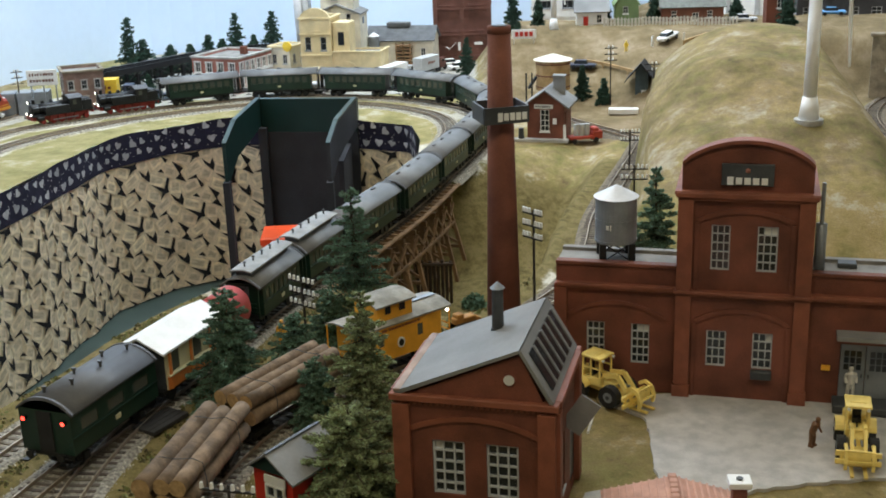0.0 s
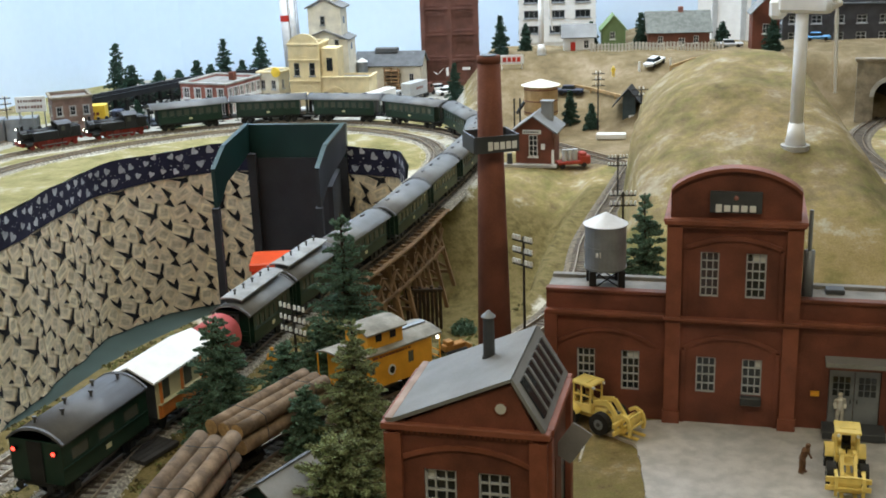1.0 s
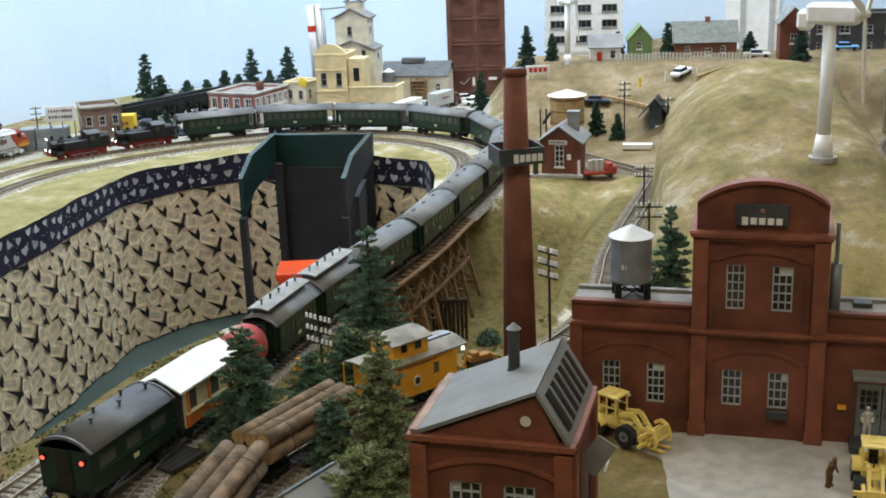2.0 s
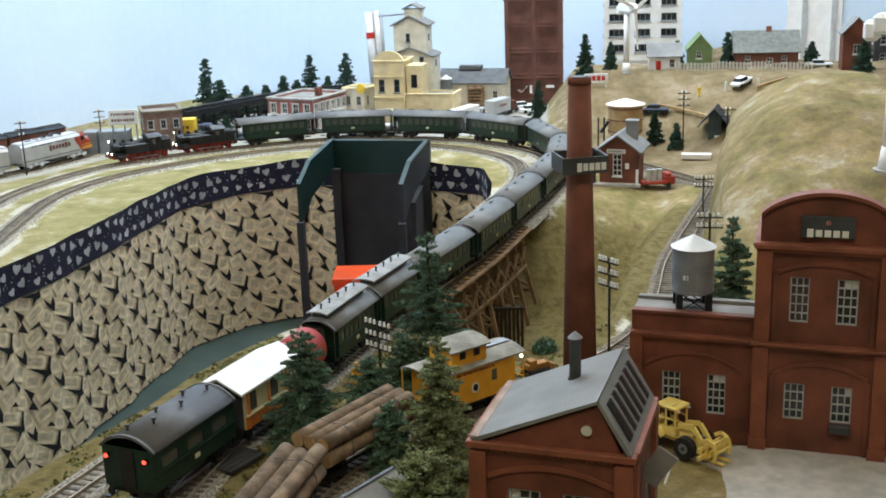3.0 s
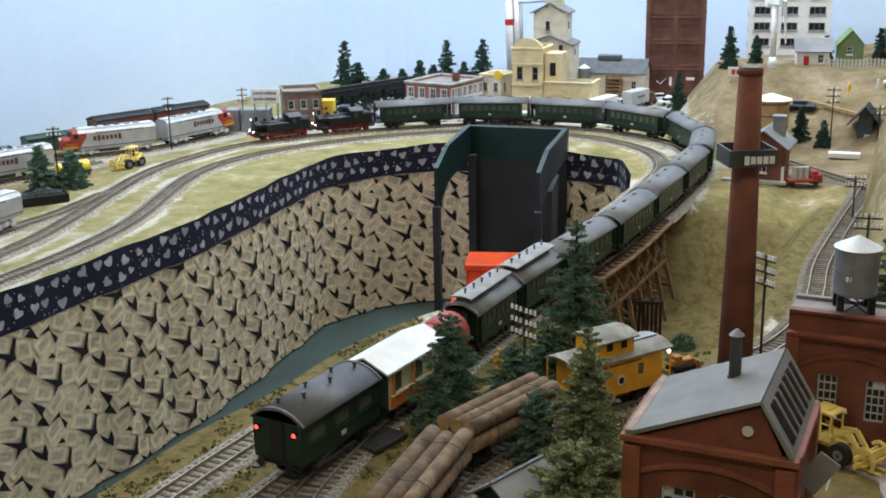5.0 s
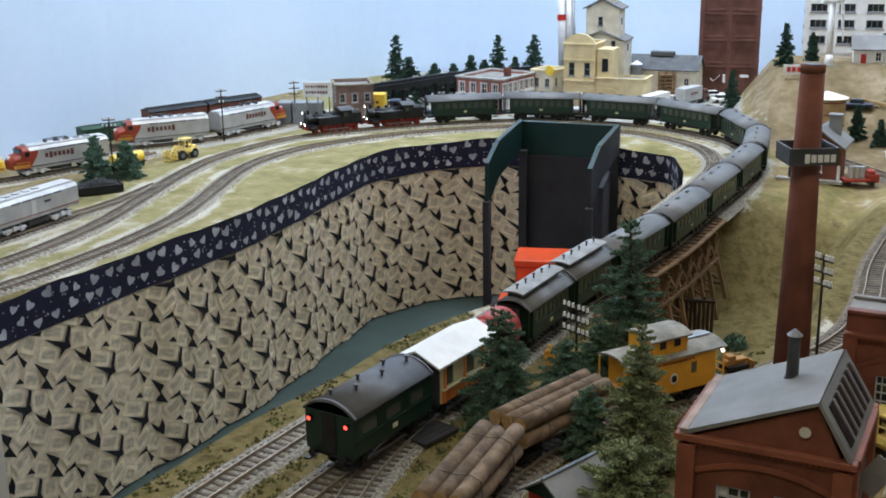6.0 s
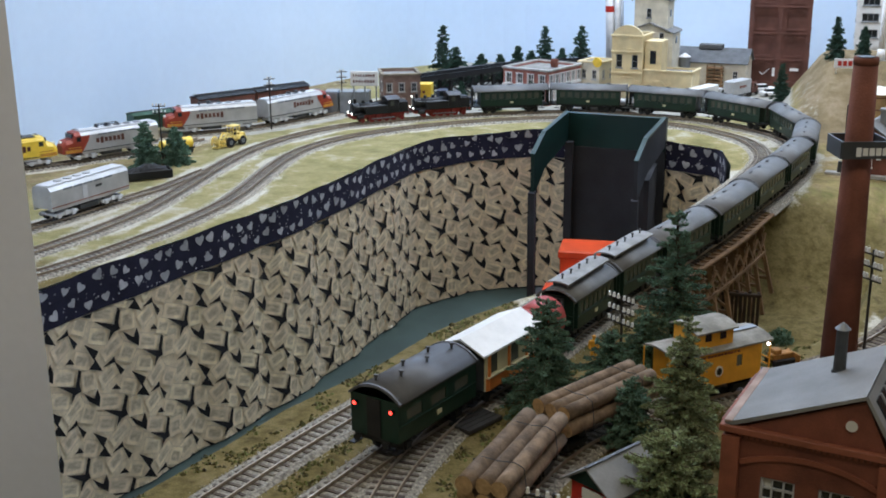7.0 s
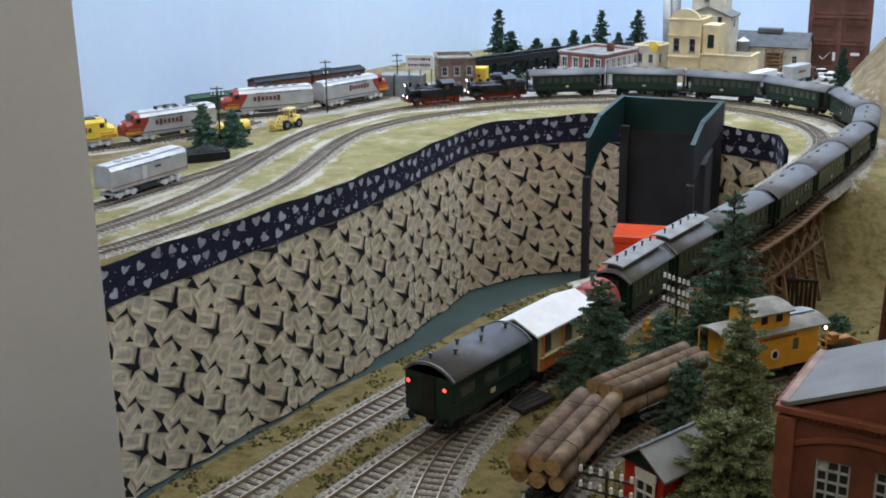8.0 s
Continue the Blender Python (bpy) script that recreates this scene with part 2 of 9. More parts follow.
def along(line, s):
    """Place and heading (radians) at the length s of a line from spline()."""
    D, u = line
    p = np.array([np.interp(s, u, D[:, k]) for k in range(2)])
    q = np.array([np.interp(s + 0.003, u, D[:, k]) for k in range(2)])
    o = np.array([np.interp(s - 0.003, u, D[:, k]) for k in range(2)])
    d = q - o
    return p, math.atan2(d[1], d[0])


def offset_line(line, d):
    D, u = line
    T = np.gradient(D, axis=0)
    T /= np.linalg.norm(T, axis=1)[:, None]
    return D + d * np.stack([-T[:, 1], T[:, 0]], 1)


# ---------------------------------------------------------------- plan of the layout
LINE_B = spline([(-0.345, 0.30), (-0.322, 0.40), (-0.298, 0.486), (-0.267, 0.598), (-0.235, 0.690), (-0.206, 0.765), (-0.157, 0.935),
                 (-0.104, 1.095), (-0.052, 1.245), (-0.014, 1.390), (0.024, 1.535), (0.056, 1.690), (0.052, 1.810), (0.010, 1.925), (-0.11, 2.028),
                 (-0.256, 2.068), (-0.393, 2.063), (-0.542, 2.000), (-0.662, 1.920), (-0.765, 1.820), (-0.822, 1.670), (-0.832, 1.520),
                 (-0.816, 1.326), (-0.812, 1.179), (-0.840, 1.016), (-0.90, 0.86)])
LINE_A = spline([(-0.415, 0.30), (-0.394, 0.40), (-0.371, 0.474), (-0.340, 0.590), (-0.291, 0.746), (-0.260, 0.835), (-0.212, 0.970), (-0.167, 1.105),
                 (-0.113, 1.260), (-0.072, 1.405), (-0.036, 1.545), (-0.006, 1.690), (-0.010, 1.790), (-0.045, 1.880), (-0.14, 1.965),
                 (-0.262, 2.005), (-0.385, 2.000), (-0.520, 1.935), (-0.625, 1.850), (-0.705, 1.750), (-0.745, 1.640), (-0.747, 1.520),
                 (-0.722, 1.316), (-0.725, 1.201), (-0.744, 1.082), (-0.786, 0.935), (-0.86, 0.80)])
LINE_C = spline([(-0.222, 0.40), (-0.240, 0.480), (-0.2475, 0.560), (-0.240, 0.640), (-0.222, 0.725)])
LINE_D = spline([(-0.165, 0.30), (-0.168, 0.40), (-0.164, 0.500), (-0.153, 0.580), (-0.130, 0.652), (-0.098, 0.705), (-0.060, 0.752), (-0.030, 0.781), (0.002, 0.808),
                 (0.048, 0.856), (0.097, 0.914), (0.135, 0.985), (0.157, 1.060), (0.169, 1.120), (0.180, 1.190), (0.199, 1.270), (0.234, 1.395), (0.267, 1.510), (0.294, 1.610)])
LINE_E = spline([(0.150, 1.86), (0.185, 1.80), (0.216, 1.745), (0.250, 1.690), (0.287, 1.630), (0.330, 1.56)])
LINE_F = spline([(-0.96, 0.92), (-0.935, 1.02), (-0.902, 1.123), (-0.875, 1.235), (-0.848, 1.330), (-0.836, 1.45)])
LINE_G = spline([(-1.20, 1.29), (-1.14, 1.370), (-1.075, 1.450), (-1.02, 1.530), (-0.975, 1.620), (-0.955, 1.67)])
LINE_H = spline([(-1.14, 1.60), (-1.024, 1.685), (-0.905, 1.790), (-0.818, 1.962), (-0.76, 2.12)])
LINE_S = spline([(0.045, 1.99), (0.02, 2.06), (-0.02, 2.17), (-0.03, 2.30)])

PIT = [(-0.445, 0.20), (-0.440, 0.40), (-0.430, 0.464), (-0.403, 0.560), (-0.374, 0.664), (-0.330, 0.774), (-0.304, 0.868), (-0.275, 0.930), (-0.241, 0.985),
       (-0.200, 1.040), (-0.150, 1.180), (-0.105, 1.320), (-0.085, 1.420), (-0.050, 1.560), (-0.052, 1.680), (-0.070, 1.784), (-0.110, 1.812), (-0.157, 1.835), (-0.27, 1.875),
       (-0.389, 1.885), (-0.480, 1.842), (-0.552, 1.765), (-0.586, 1.690), (-0.606, 1.540), (-0.637, 1.330), (-0.675, 1.185), (-0.719, 1.037),
       (-0.757, 0.895), (-0.800, 0.75), (-0.86, 0.20)]
FABRIC_PLAN = PIT[14:30]
PIT_Z = -0.30
D_PTS = [(0.8, 0.06), (0.914, 0.097), (0.985, 0.135), (1.06, 0.157), (1.12, 0.169), (1.19, 0.180), (1.27, 0.199), (1.395, 0.234), (1.51, 0.267), (1.61, 0.294), (1.75, 0.335), (1.95, 0.40)]
HILL_Y = [(0.78, 0), (0.86, 0.020), (0.98, 0.088), (1.1, 0.130), (1.28, 0.178), (1.42, 0.196), (1.5, 0.188), (1.6, 0.155), (1.7, 0.110), (1.82, 0.075), (2.2, 0.09)]


def ground_z(x, y):
    """Height of the scenery above the railhead's level."""
    z = -0.0042
    # ravine under the trestle, open to the well on its left
    xd = np.interp(y, [p[0] for p in D_PTS], [p[1] for p in D_PTS])
    y_near, y_far = 0.895 + max(0.0, -x) * 0.78, 1.43 + (x + 0.04) * 1.05
    z -= 0.118 * smooth01(y_near, y_near + 0.10, y) * (1 - smooth01(y_far - 0.14 - max(0, x) * 1.2, y_far, y)) * (1 - smooth01(xd - 0.100, xd - 0.042, x)) * smooth01(-0.26, -0.22, x)
    # the low bank between the ravine and the branch line
    z += 0.005 * math.exp(-((x - xd + 0.046) / 0.008) ** 2) * smooth01(0.90, 0.97, y) * (1 - smooth01(1.32, 1.42, y))
    # the large grassy hill beside the branch line
    edge = np.interp(y, [0.80, 0.95, 1.05, 1.65, 1.9], [0.185, 0.200, 0.214, 0.312, 0.40]) + 0.004 * math.sin(23 * y)
    face = smooth01(edge - 0.018, edge - 0.001, x)
    crown = np.interp(x - edge, [-0.004, 0.015, 0.036, 0.056, 0.091, 0.140], [0.65, 0.75, 0.85, 0.915, 0.98, 1.0])
    h = np.interp(y, [p[0] for p in HILL_Y], [p[1] for p in HILL_Y]) * face * crown
    h *= 1 - smooth01(0.44 + 0.06 * (y - 1.1), 0.595 + 0.03 * (y - 1.1), x)
    # the slope behind the station, up to the row of houses
    r = 0.105 * smooth01(1.86 - 0.14 * smooth01(0.25, 0.38, x), 2.16 - 0.08 * smooth01(0.25, 0.38, x), y) * min(1.0, max(0.0, (x - 0.018) / 0.082)) * (1 - smooth01(2.285, 2.31, y)) * (1 - (1 - smooth01(1.93, 2.02, y)) * smooth01(0.50, 0.58, x))
    n = 0.5 * noise.noise((x * 9, y * 9, 0)) + 0.3 * noise.noise((x * 25, y * 25, 3))
    rough = 0.0015 + 0.011 * min(1, max(h, r) / 0.06) + 0.010 * min(1, max(0, -z - 0.01) / 0.05)
    return z + max(h, r) + rough * n - (0.0 if max(h, r) > 0.004 else 0.0012)


# ---------------------------------------------------------------- the room
WALL_BLUE = material("sky_blue_backdrop_paint", (0.64, 0.79, 0.98), 0.8, 0, 0.05, 1.6, 0.03, 60, second=(0.70, 0.83, 0.99))
WALL_WHITE = material("off_white_wall_paint", (0.89, 0.91, 0.99), 0.85, 0, 0.05, 3, 0.08, 120)
# tone for the unseen walls, chosen dark to cut bounced fill light
WALL_ROOM = material("low_bounce_wall_beige", (0.42, 0.40, 0.36), 0.85, 0, 0.06, 3, 0.08, 120)
CEILING_MAT = material("white_ceiling_board", (0.75, 0.75, 0.73), 0.9, 0, 0.05, 3, 0.1, 100)
FLOOR_MAT = material("grey_carpet_floor", (0.12, 0.12, 0.125), 0.95, 0, 0.2, 40, 0.3, 500)
FASCIA = material("dark_green_fascia_board", (0.03, 0.045, 0.035), 0.6, 0, 0.15, 10, 0.1)


def wall(name, pts, z0, z1, thick, mat, label):
    """A wall that stands on the open line pts, its thickness to the line's right."""
    L = [Vector((x, y)) for x, y in pts]
    nrm = []
    for i in range(len(L)):
        d = (L[min(i + 1, len(L) - 1)] - L[max(i - 1, 0)]).normalized()
        nrm.append(Vector((d.y, -d.x)))
    out = [(p.x, p.y) for p in L] + [(p.x + n.x * thick, p.y + n.y * thick) for p, n in reversed(list(zip(L, nrm)))]
    ob = link(name, sheet(bmesh.new(), out, z0, z1), mat)
    return tagged(ob, label, "wall", kind="structure")


back = [(2.30, 2.78), (1.2, 2.78), (0.3, 2.78), (-0.55, 2.78)]
back += [(-0.55 - 0.36 * math.sin(a), 2.78 - 0.36 * (1 - math.cos(a))) for a in np.linspace(0.15, 1.2, 8)]
back += [(-1.02, 2.20), (-1.12, 1.85), (-1.20, 1.50), (-1.28, 1.10), (-1.36, 0.62)]
wall("wall_backdrop", back, -1.0, 1.70, 0.06, WALL_BLUE, "room wall painted plain sky blue as a backdrop")
end = link("wall_end", sheet(bmesh.new(), [(-0.562, 0.615), (-1.76, 0.30), (-1.76, 0.37), (-0.65, 0.662)], -1.0, 1.70), WALL_WHITE)
tagged(end, "off-white plastered end of a partition wall", "wall", kind="structure")
# added walls out of view; their dark beige keeps the fill light low
wall("wall_west", [(-1.76, 0.55), (-1.76, -1.6)], -1.0, 1.70, 0.06, WALL_ROOM, "unseen room wall in dark beige that limits bounced light")
wall("wall_south", [(-1.76, -1.6), (2.30, -1.6)], -1.0, 1.70, 0.06, WALL_ROOM, "unseen room wall in dark beige that limits bounced light")
wall("wall_east", [(2.30, -1.6), (2.30, 2.78)], -1.0, 1.70, 0.06, WALL_ROOM, "unseen room wall in dark beige that limits bounced light")
tagged(link("ceiling", B(((0.27, 0.6, 1.73), (4.3, 4.6, 0.05))), CEILING_MAT), "white boarded room ceiling", "ceiling", kind="structure")
tagged(link("floor", B(((0.27, 0.6, -1.03), (4.3, 4.6, 0.05))), FLOOR_MAT), "dark grey carpeted room floor", "floor", kind="structure")


# ---------------------------------------------------------------- the ground of the layout
def inside(x, y, poly):
    c, j = False, len(poly) - 1
    for i in range(len(poly)):
        (xi, yi), (xj, yj) = poly[i], poly[j]
        if (yi > y) != (yj > y) and x < (xj - xi) * (y - yi) / (yj - yi) + xi:
            c = not c
        j = i
    return c


def near_line(line, x, y):
    return float(np.min(np.hypot(line[0][:, 0] - x, line[0][:, 1] - y)))


def zone(x, y, z):
    """Cover of the ground: red lush turf, green gravel and paving, blue bare earth; the rest dry grass."""
    lush = (1 - smooth01(0.93, 1.05, y)) * (1 - smooth01(0.05, 0.09, x))
    lush = max(lush, 0.50 * (1 - smooth01(0.70, 0.76, y)) * smooth01(0.05, 0.09, x))
    town = smooth01(2.07, 2.10, y) * smooth01(-0.62, -0.56, x) * (1 - smooth01(0.02, 0.06, x))
    town = max(town, 0.8 * (1 - smooth01(0.045, 0.055, near_line(LINE_H, x, y))), smooth01(1.95, 1.98, y) * smooth01(-0.78, -0.74, x) * (1 - smooth01(-0.56, -0.52, x)) * smooth01(0.03, 0.045, near_line(LINE_B, x, y)))
    west = (1 - smooth01(-0.93, -0.88, x)) * smooth01(1.15, 1.3, y)
    station = smooth01(1.60, 1.66, y) * (1 - smooth01(1.93, 1.99, y)) * smooth01(0.14, 0.19, x) * (1 - smooth01(0.36, 0.40, x))
    road = 0.78 * smooth01(1.78, 1.92, y) * smooth01(0.02, 0.07, x)
    tan = (0.30 - 0.12 * smooth01(0.10, 0.16, z)) * smooth01(0.03, 0.07, z) * smooth01(0.10, 0.20, x) + 0.42 * smooth01(0.0, 0.03, x) * smooth01(0.95, 1.1, y)
    # green-brown ravine cover, made heavier so its colour also carries the bank's shade
    valley = smooth01(0.02, 0.08, -z)
    lush = max(lush, 0.82 * smooth01(-0.25, -0.2, x) * (1 - smooth01(0.30, 0.34, x)) * smooth01(0.88, 0.95, y) * (1 - smooth01(1.45, 1.60, y)) * (1 - smooth01(0.03, 0.06, z)))
    return lush, max(town, 0.0), max(station, road, 0.55 * west, 0.8 * valley, min(tan, 0.50))


def ground_material():
    m = bpy.data.materials.new("scenery_ground")
    m.use_nodes = True
    nt = m.node_tree
    b = nt.nodes["Principled BSDF"]
    b.inputs["Roughness"].default_value = 0.95
    b.inputs["Specular IOR Level"].default_value = 0.1
    geo = nt.nodes.new("ShaderNodeNewGeometry")
    att = nt.nodes.new("ShaderNodeAttribute")
    att.attribute_name = "zone"
    sep = nt.nodes.new("ShaderNodeSeparateColor")
    nt.links.new(att.outputs["Color"], sep.inputs["Color"])

    def noise_node(scale, detail=4, rough=0.6):
        n = nt.nodes.new("ShaderNodeTexNoise")
        n.inputs["Scale"].default_value, n.inputs["Detail"].default_value, n.inputs["Roughness"].default_value = scale, detail, rough
        nt.links.new(geo.outputs["Position"], n.inputs["Vector"])
        return n

    def ramp(n, *stops):
        r = nt.nodes.new("ShaderNodeValToRGB")
        e = r.color_ramp.elements
        e[0].position, e[0].color = stops[0][0], (*stops[0][1], 1)
        e[1].position, e[1].color = stops[-1][0], (*stops[-1][1], 1)
        for p, c in stops[1:-1]:
            q = e.new(p)
            q.color = (*c, 1)
        nt.links.new(n.outputs["Fac"], r.inputs["Fac"])
        return r.outputs["Color"]

    def blend(a, b_, fac):
        x = nt.nodes.new("ShaderNodeMix")
        x.data_type = "RGBA"
        nt.links.new(fac, x.inputs["Factor"])
        nt.links.new(a, x.inputs["A"])
        nt.links.new(b_, x.inputs["B"])
        return x.outputs["Result"]

    n_big, n_mid, n_fine = noise_node(16, 8, 0.72), noise_node(70, 5, 0.7), noise_node(600, 3, 0.7)
    n_patch = noise_node(8, 4, 0.6)
    green = ramp(n_big, (0.34, (0.135, 0.132, 0.046)), (0.46, (0.222, 0.205, 0.078)), (0.55, (0.290, 0.246, 0.106)), (0.63, (0.44, 0.39, 0.27)))
    ochre = ramp(n_big, (0.34, (0.218, 0.162, 0.064)), (0.48, (0.334, 0.242, 0.106)), (0.56, (0.362, 0.268, 0.134)), (0.63, (0.46, 0.42, 0.31)))
    part_way = nt.nodes.new("ShaderNodeMapRange")
    part_way.inputs["From Min"].default_value, part_way.inputs["From Max"].default_value = 0.34, 0.68
    nt.links.new(n_patch.outputs["Fac"], part_way.inputs["Value"])
    meadow = ramp(n_big, (0.34, (0.180, 0.160, 0.068)), (0.46, (0.255, 0.230, 0.100)), (0.56, (0.315, 0.272, 0.130)), (0.65, (0.44, 0.40, 0.29)))
    xyz = nt.nodes.new("ShaderNodeSeparateXYZ")
    nt.links.new(geo.outputs["Position"], xyz.inputs["Vector"])
    side = nt.nodes.new("ShaderNodeMapRange")
    side.inputs["From Min"].default_value, side.inputs["From Max"].default_value = -0.20, 0.10
    nt.links.new(xyz.outputs["X"], side.inputs["Value"])
    dry = blend(meadow, blend(green, ochre, part_way.outputs["Result"]), side.outputs["Result"])
    lush = ramp(n_mid, (0.30, (0.070, 0.054, 0.021)), (0.45, (0.142, 0.115, 0.042)), (0.60, (0.197, 0.156, 0.068)), (0.72, (0.132, 0.090, 0.048)))
    pave = ramp(n_mid, (0.3, (0.33, 0.32, 0.28)), (0.7, (0.44, 0.42, 0.36)))
    earth = ramp(n_big, (0.3, (0.120, 0.096, 0.052)), (0.5, (0.215, 0.162, 0.088)), (0.7, (0.34, 0.27, 0.18)))

    def edge(sock, n=None):
        a = nt.nodes.new("ShaderNodeMath")
        a.operation = "MULTIPLY_ADD"
        nt.links.new((n or n_mid).outputs["Fac"], a.inputs[0])
        a.inputs[1].default_value = 0.9
        nt.links.new(sock, a.inputs[2])
        r = nt.nodes.new("ShaderNodeMapRange")
        r.inputs["From Min"].default_value, r.inputs["From Max"].default_value = 0.82, 1.08
        nt.links.new(a.outputs[0], r.inputs["Value"])
        return r.outputs["Result"]

    c = blend(dry, earth, edge(sep.outputs["Blue"]))
    c = blend(c, lush, edge(sep.outputs["Red"]))
    c = blend(c, pave, edge(sep.outputs["Green"]))
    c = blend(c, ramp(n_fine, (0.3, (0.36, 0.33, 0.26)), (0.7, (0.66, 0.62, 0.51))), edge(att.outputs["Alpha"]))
    x = nt.nodes.new("ShaderNodeMix")
    x.data_type, x.blend_type = "RGBA", "MULTIPLY"
    x.inputs["Factor"].default_value = 1
    nt.links.new(c, x.inputs["A"])
    nt.links.new(ramp(n_fine, (0.25, (0.74, 0.74, 0.74)), (0.75, (1.15, 1.15, 1.15))), x.inputs["B"])
    nt.links.new(x.outputs["Result"], b.inputs["Base Color"])
    bp = nt.nodes.new("ShaderNodeBump")
    bp.inputs["Strength"].default_value, bp.inputs["Distance"].default_value = 0.6, 0.0015
    nt.links.new(n_fine.outputs["Fac"], bp.inputs["Height"])
    nt.links.new(bp.outputs["Normal"], b.inputs["Normal"])
    return m


GROUND = ground_material()


def build_ground():
    step = 0.011
    ys = np.arange(0.20, 2.76, step)
    xs = np.concatenate([np.arange(-1.40, -1.15, 0.025), np.arange(-1.15, 0.80, step), np.arange(0.80, 2.27, 0.07)])
    wall_x = lambda y: np.interp(y, [0.62, 1.10, 1.50, 1.85, 2.20, 2.50, 2.62, 2.70, 2.76], [-1.36, -1.28, -1.20, -1.12, -1.02, -0.92, -0.86, -0.78, -0.62])
    verts, idx, col, faces = [], {}, [], []
    lines = [LINE_B[0], LINE_A[0], LINE_D[0], LINE_E[0], LINE_F[0], LINE_G[0], LINE_H[0]]
    T = np.concatenate([l[::4] for l in lines])

    def vert(i, j):
        if (i, j) not in idx:
            x, y = float(xs[i]), float(ys[j])
            z = ground_z(x, y)
            idx[i, j] = len(verts)
            d = float(np.min(np.hypot(T[:, 0] - x, T[:, 1] - y)))
            if d < 0.03 and z > -0.02:      # the track bed is level
                z += (-0.0052 - z) * (1 - smooth01(0.016, 0.03, d))
            verts.append((x, y, z))
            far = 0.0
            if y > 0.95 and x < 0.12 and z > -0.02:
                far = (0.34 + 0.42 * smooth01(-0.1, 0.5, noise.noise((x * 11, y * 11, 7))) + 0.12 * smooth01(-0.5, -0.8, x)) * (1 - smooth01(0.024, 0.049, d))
            if 0.02 < x < 0.14 and z > 0.002:      # bare pale plaster on the flank behind the curve
                far = max(far, 0.36 * smooth01(1.84, 1.90, y) * (1 - smooth01(2.20, 2.28, y)) * (1 - smooth01(0.075, 0.115, x)))
            col.append((*zone(x, y, z), far))
        return idx[i, j]

    for i in range(len(xs) - 1):
        for j in range(len(ys) - 1):
            cx, cy = (xs[i] + xs[i + 1]) / 2, (ys[j] + ys[j + 1]) / 2
            if inside(cx, cy, PIT) or (cx < -0.86 and cy < 0.70) or cx < wall_x(cy):
                continue
            faces.append((vert(i, j), vert(i + 1, j), vert(i + 1, j + 1), vert(i, j + 1)))
    # the rim of the well is a clean cut
    count = {}
    for f in faces:
        for a, b in zip(f, f[1:] + f[:1]):
            count[min(a, b), max(a, b)] = count.get((min(a, b), max(a, b)), 0) + 1
    rim = {v for e, n in count.items() if n == 1 for v in e}
    seg = [(np.array(PIT[k]), np.array(PIT[(k + 1) % len(PIT)])) for k in range(len(PIT))]
    for v in rim:
        p = np.array(verts[v][:2])
        best = min((a + (b - a) * min(1, max(0, np.dot(p - a, b - a) / np.dot(b - a, b - a))) for a, b in seg), key=lambda q: np.linalg.norm(q - p))
        if np.linalg.norm(best - p) < 1.6 * step:
            verts[v] = (float(best[0]), float(best[1]), verts[v][2])
    me = bpy.data.meshes.new("ground")
    me.from_pydata(verts, [], faces)
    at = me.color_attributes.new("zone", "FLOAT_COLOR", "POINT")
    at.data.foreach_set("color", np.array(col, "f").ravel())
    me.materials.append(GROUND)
    for p in me.polygons:
        p.use_smooth = True
    tagged(new("ground", me), "layout ground of dry and green scatter grass with bare earth", "ground", kind="structure")


build_ground()
tagged(link("pit_floor", B(((-0.45, 1.05, PIT_Z - 0.01), (1.3, 1.9, 0.02))), PIT_FLOOR), "slate green board at the bottom of the operating well", "board", kind="structure")


def table_edge():
    """The boarded side of the well under the near tracks, and the table's outer skirt."""
    bm = bmesh.new()
    L = [(x, y) for x, y in PIT[:16]]
    for (x0, y0), (x1, y1) in zip(L, L[1:]):
        zt0, zt1 = ground_z(x0, y0) - 0.002, ground_z(x1, y1) - 0.002
        n = Vector((y1 - y0, x0 - x1)).normalized() * 0.012
        c = [bm.verts.new(p) for p in ((x0, y0, PIT_Z), (x1, y1, PIT_Z), (x1, y1, zt1), (x0, y0, zt0),
                                       (x0 + n.x, y0 + n.y, PIT_Z), (x1 + n.x, y1 + n.y, PIT_Z), (x1 + n.x, y1 + n.y, zt1), (x0 + n.x, y0 + n.y, zt0))]
        for f in ((0, 3, 2, 1), (4, 5, 6, 7), (3, 7, 6, 2)):
            bm.faces.new([c[k] for k in f])
    tagged(link("table_edge", bm, FASCIA), "dark green boarded edge of the layout table", "table edge", kind="structure")
    tagged(link("table_skirt", B(((0.90, 0.19, -0.52), (2.68, 0.02, 1.0))), FASCIA), "dark green boarded front of the layout table", "table skirt", kind="structure")


table_edge()


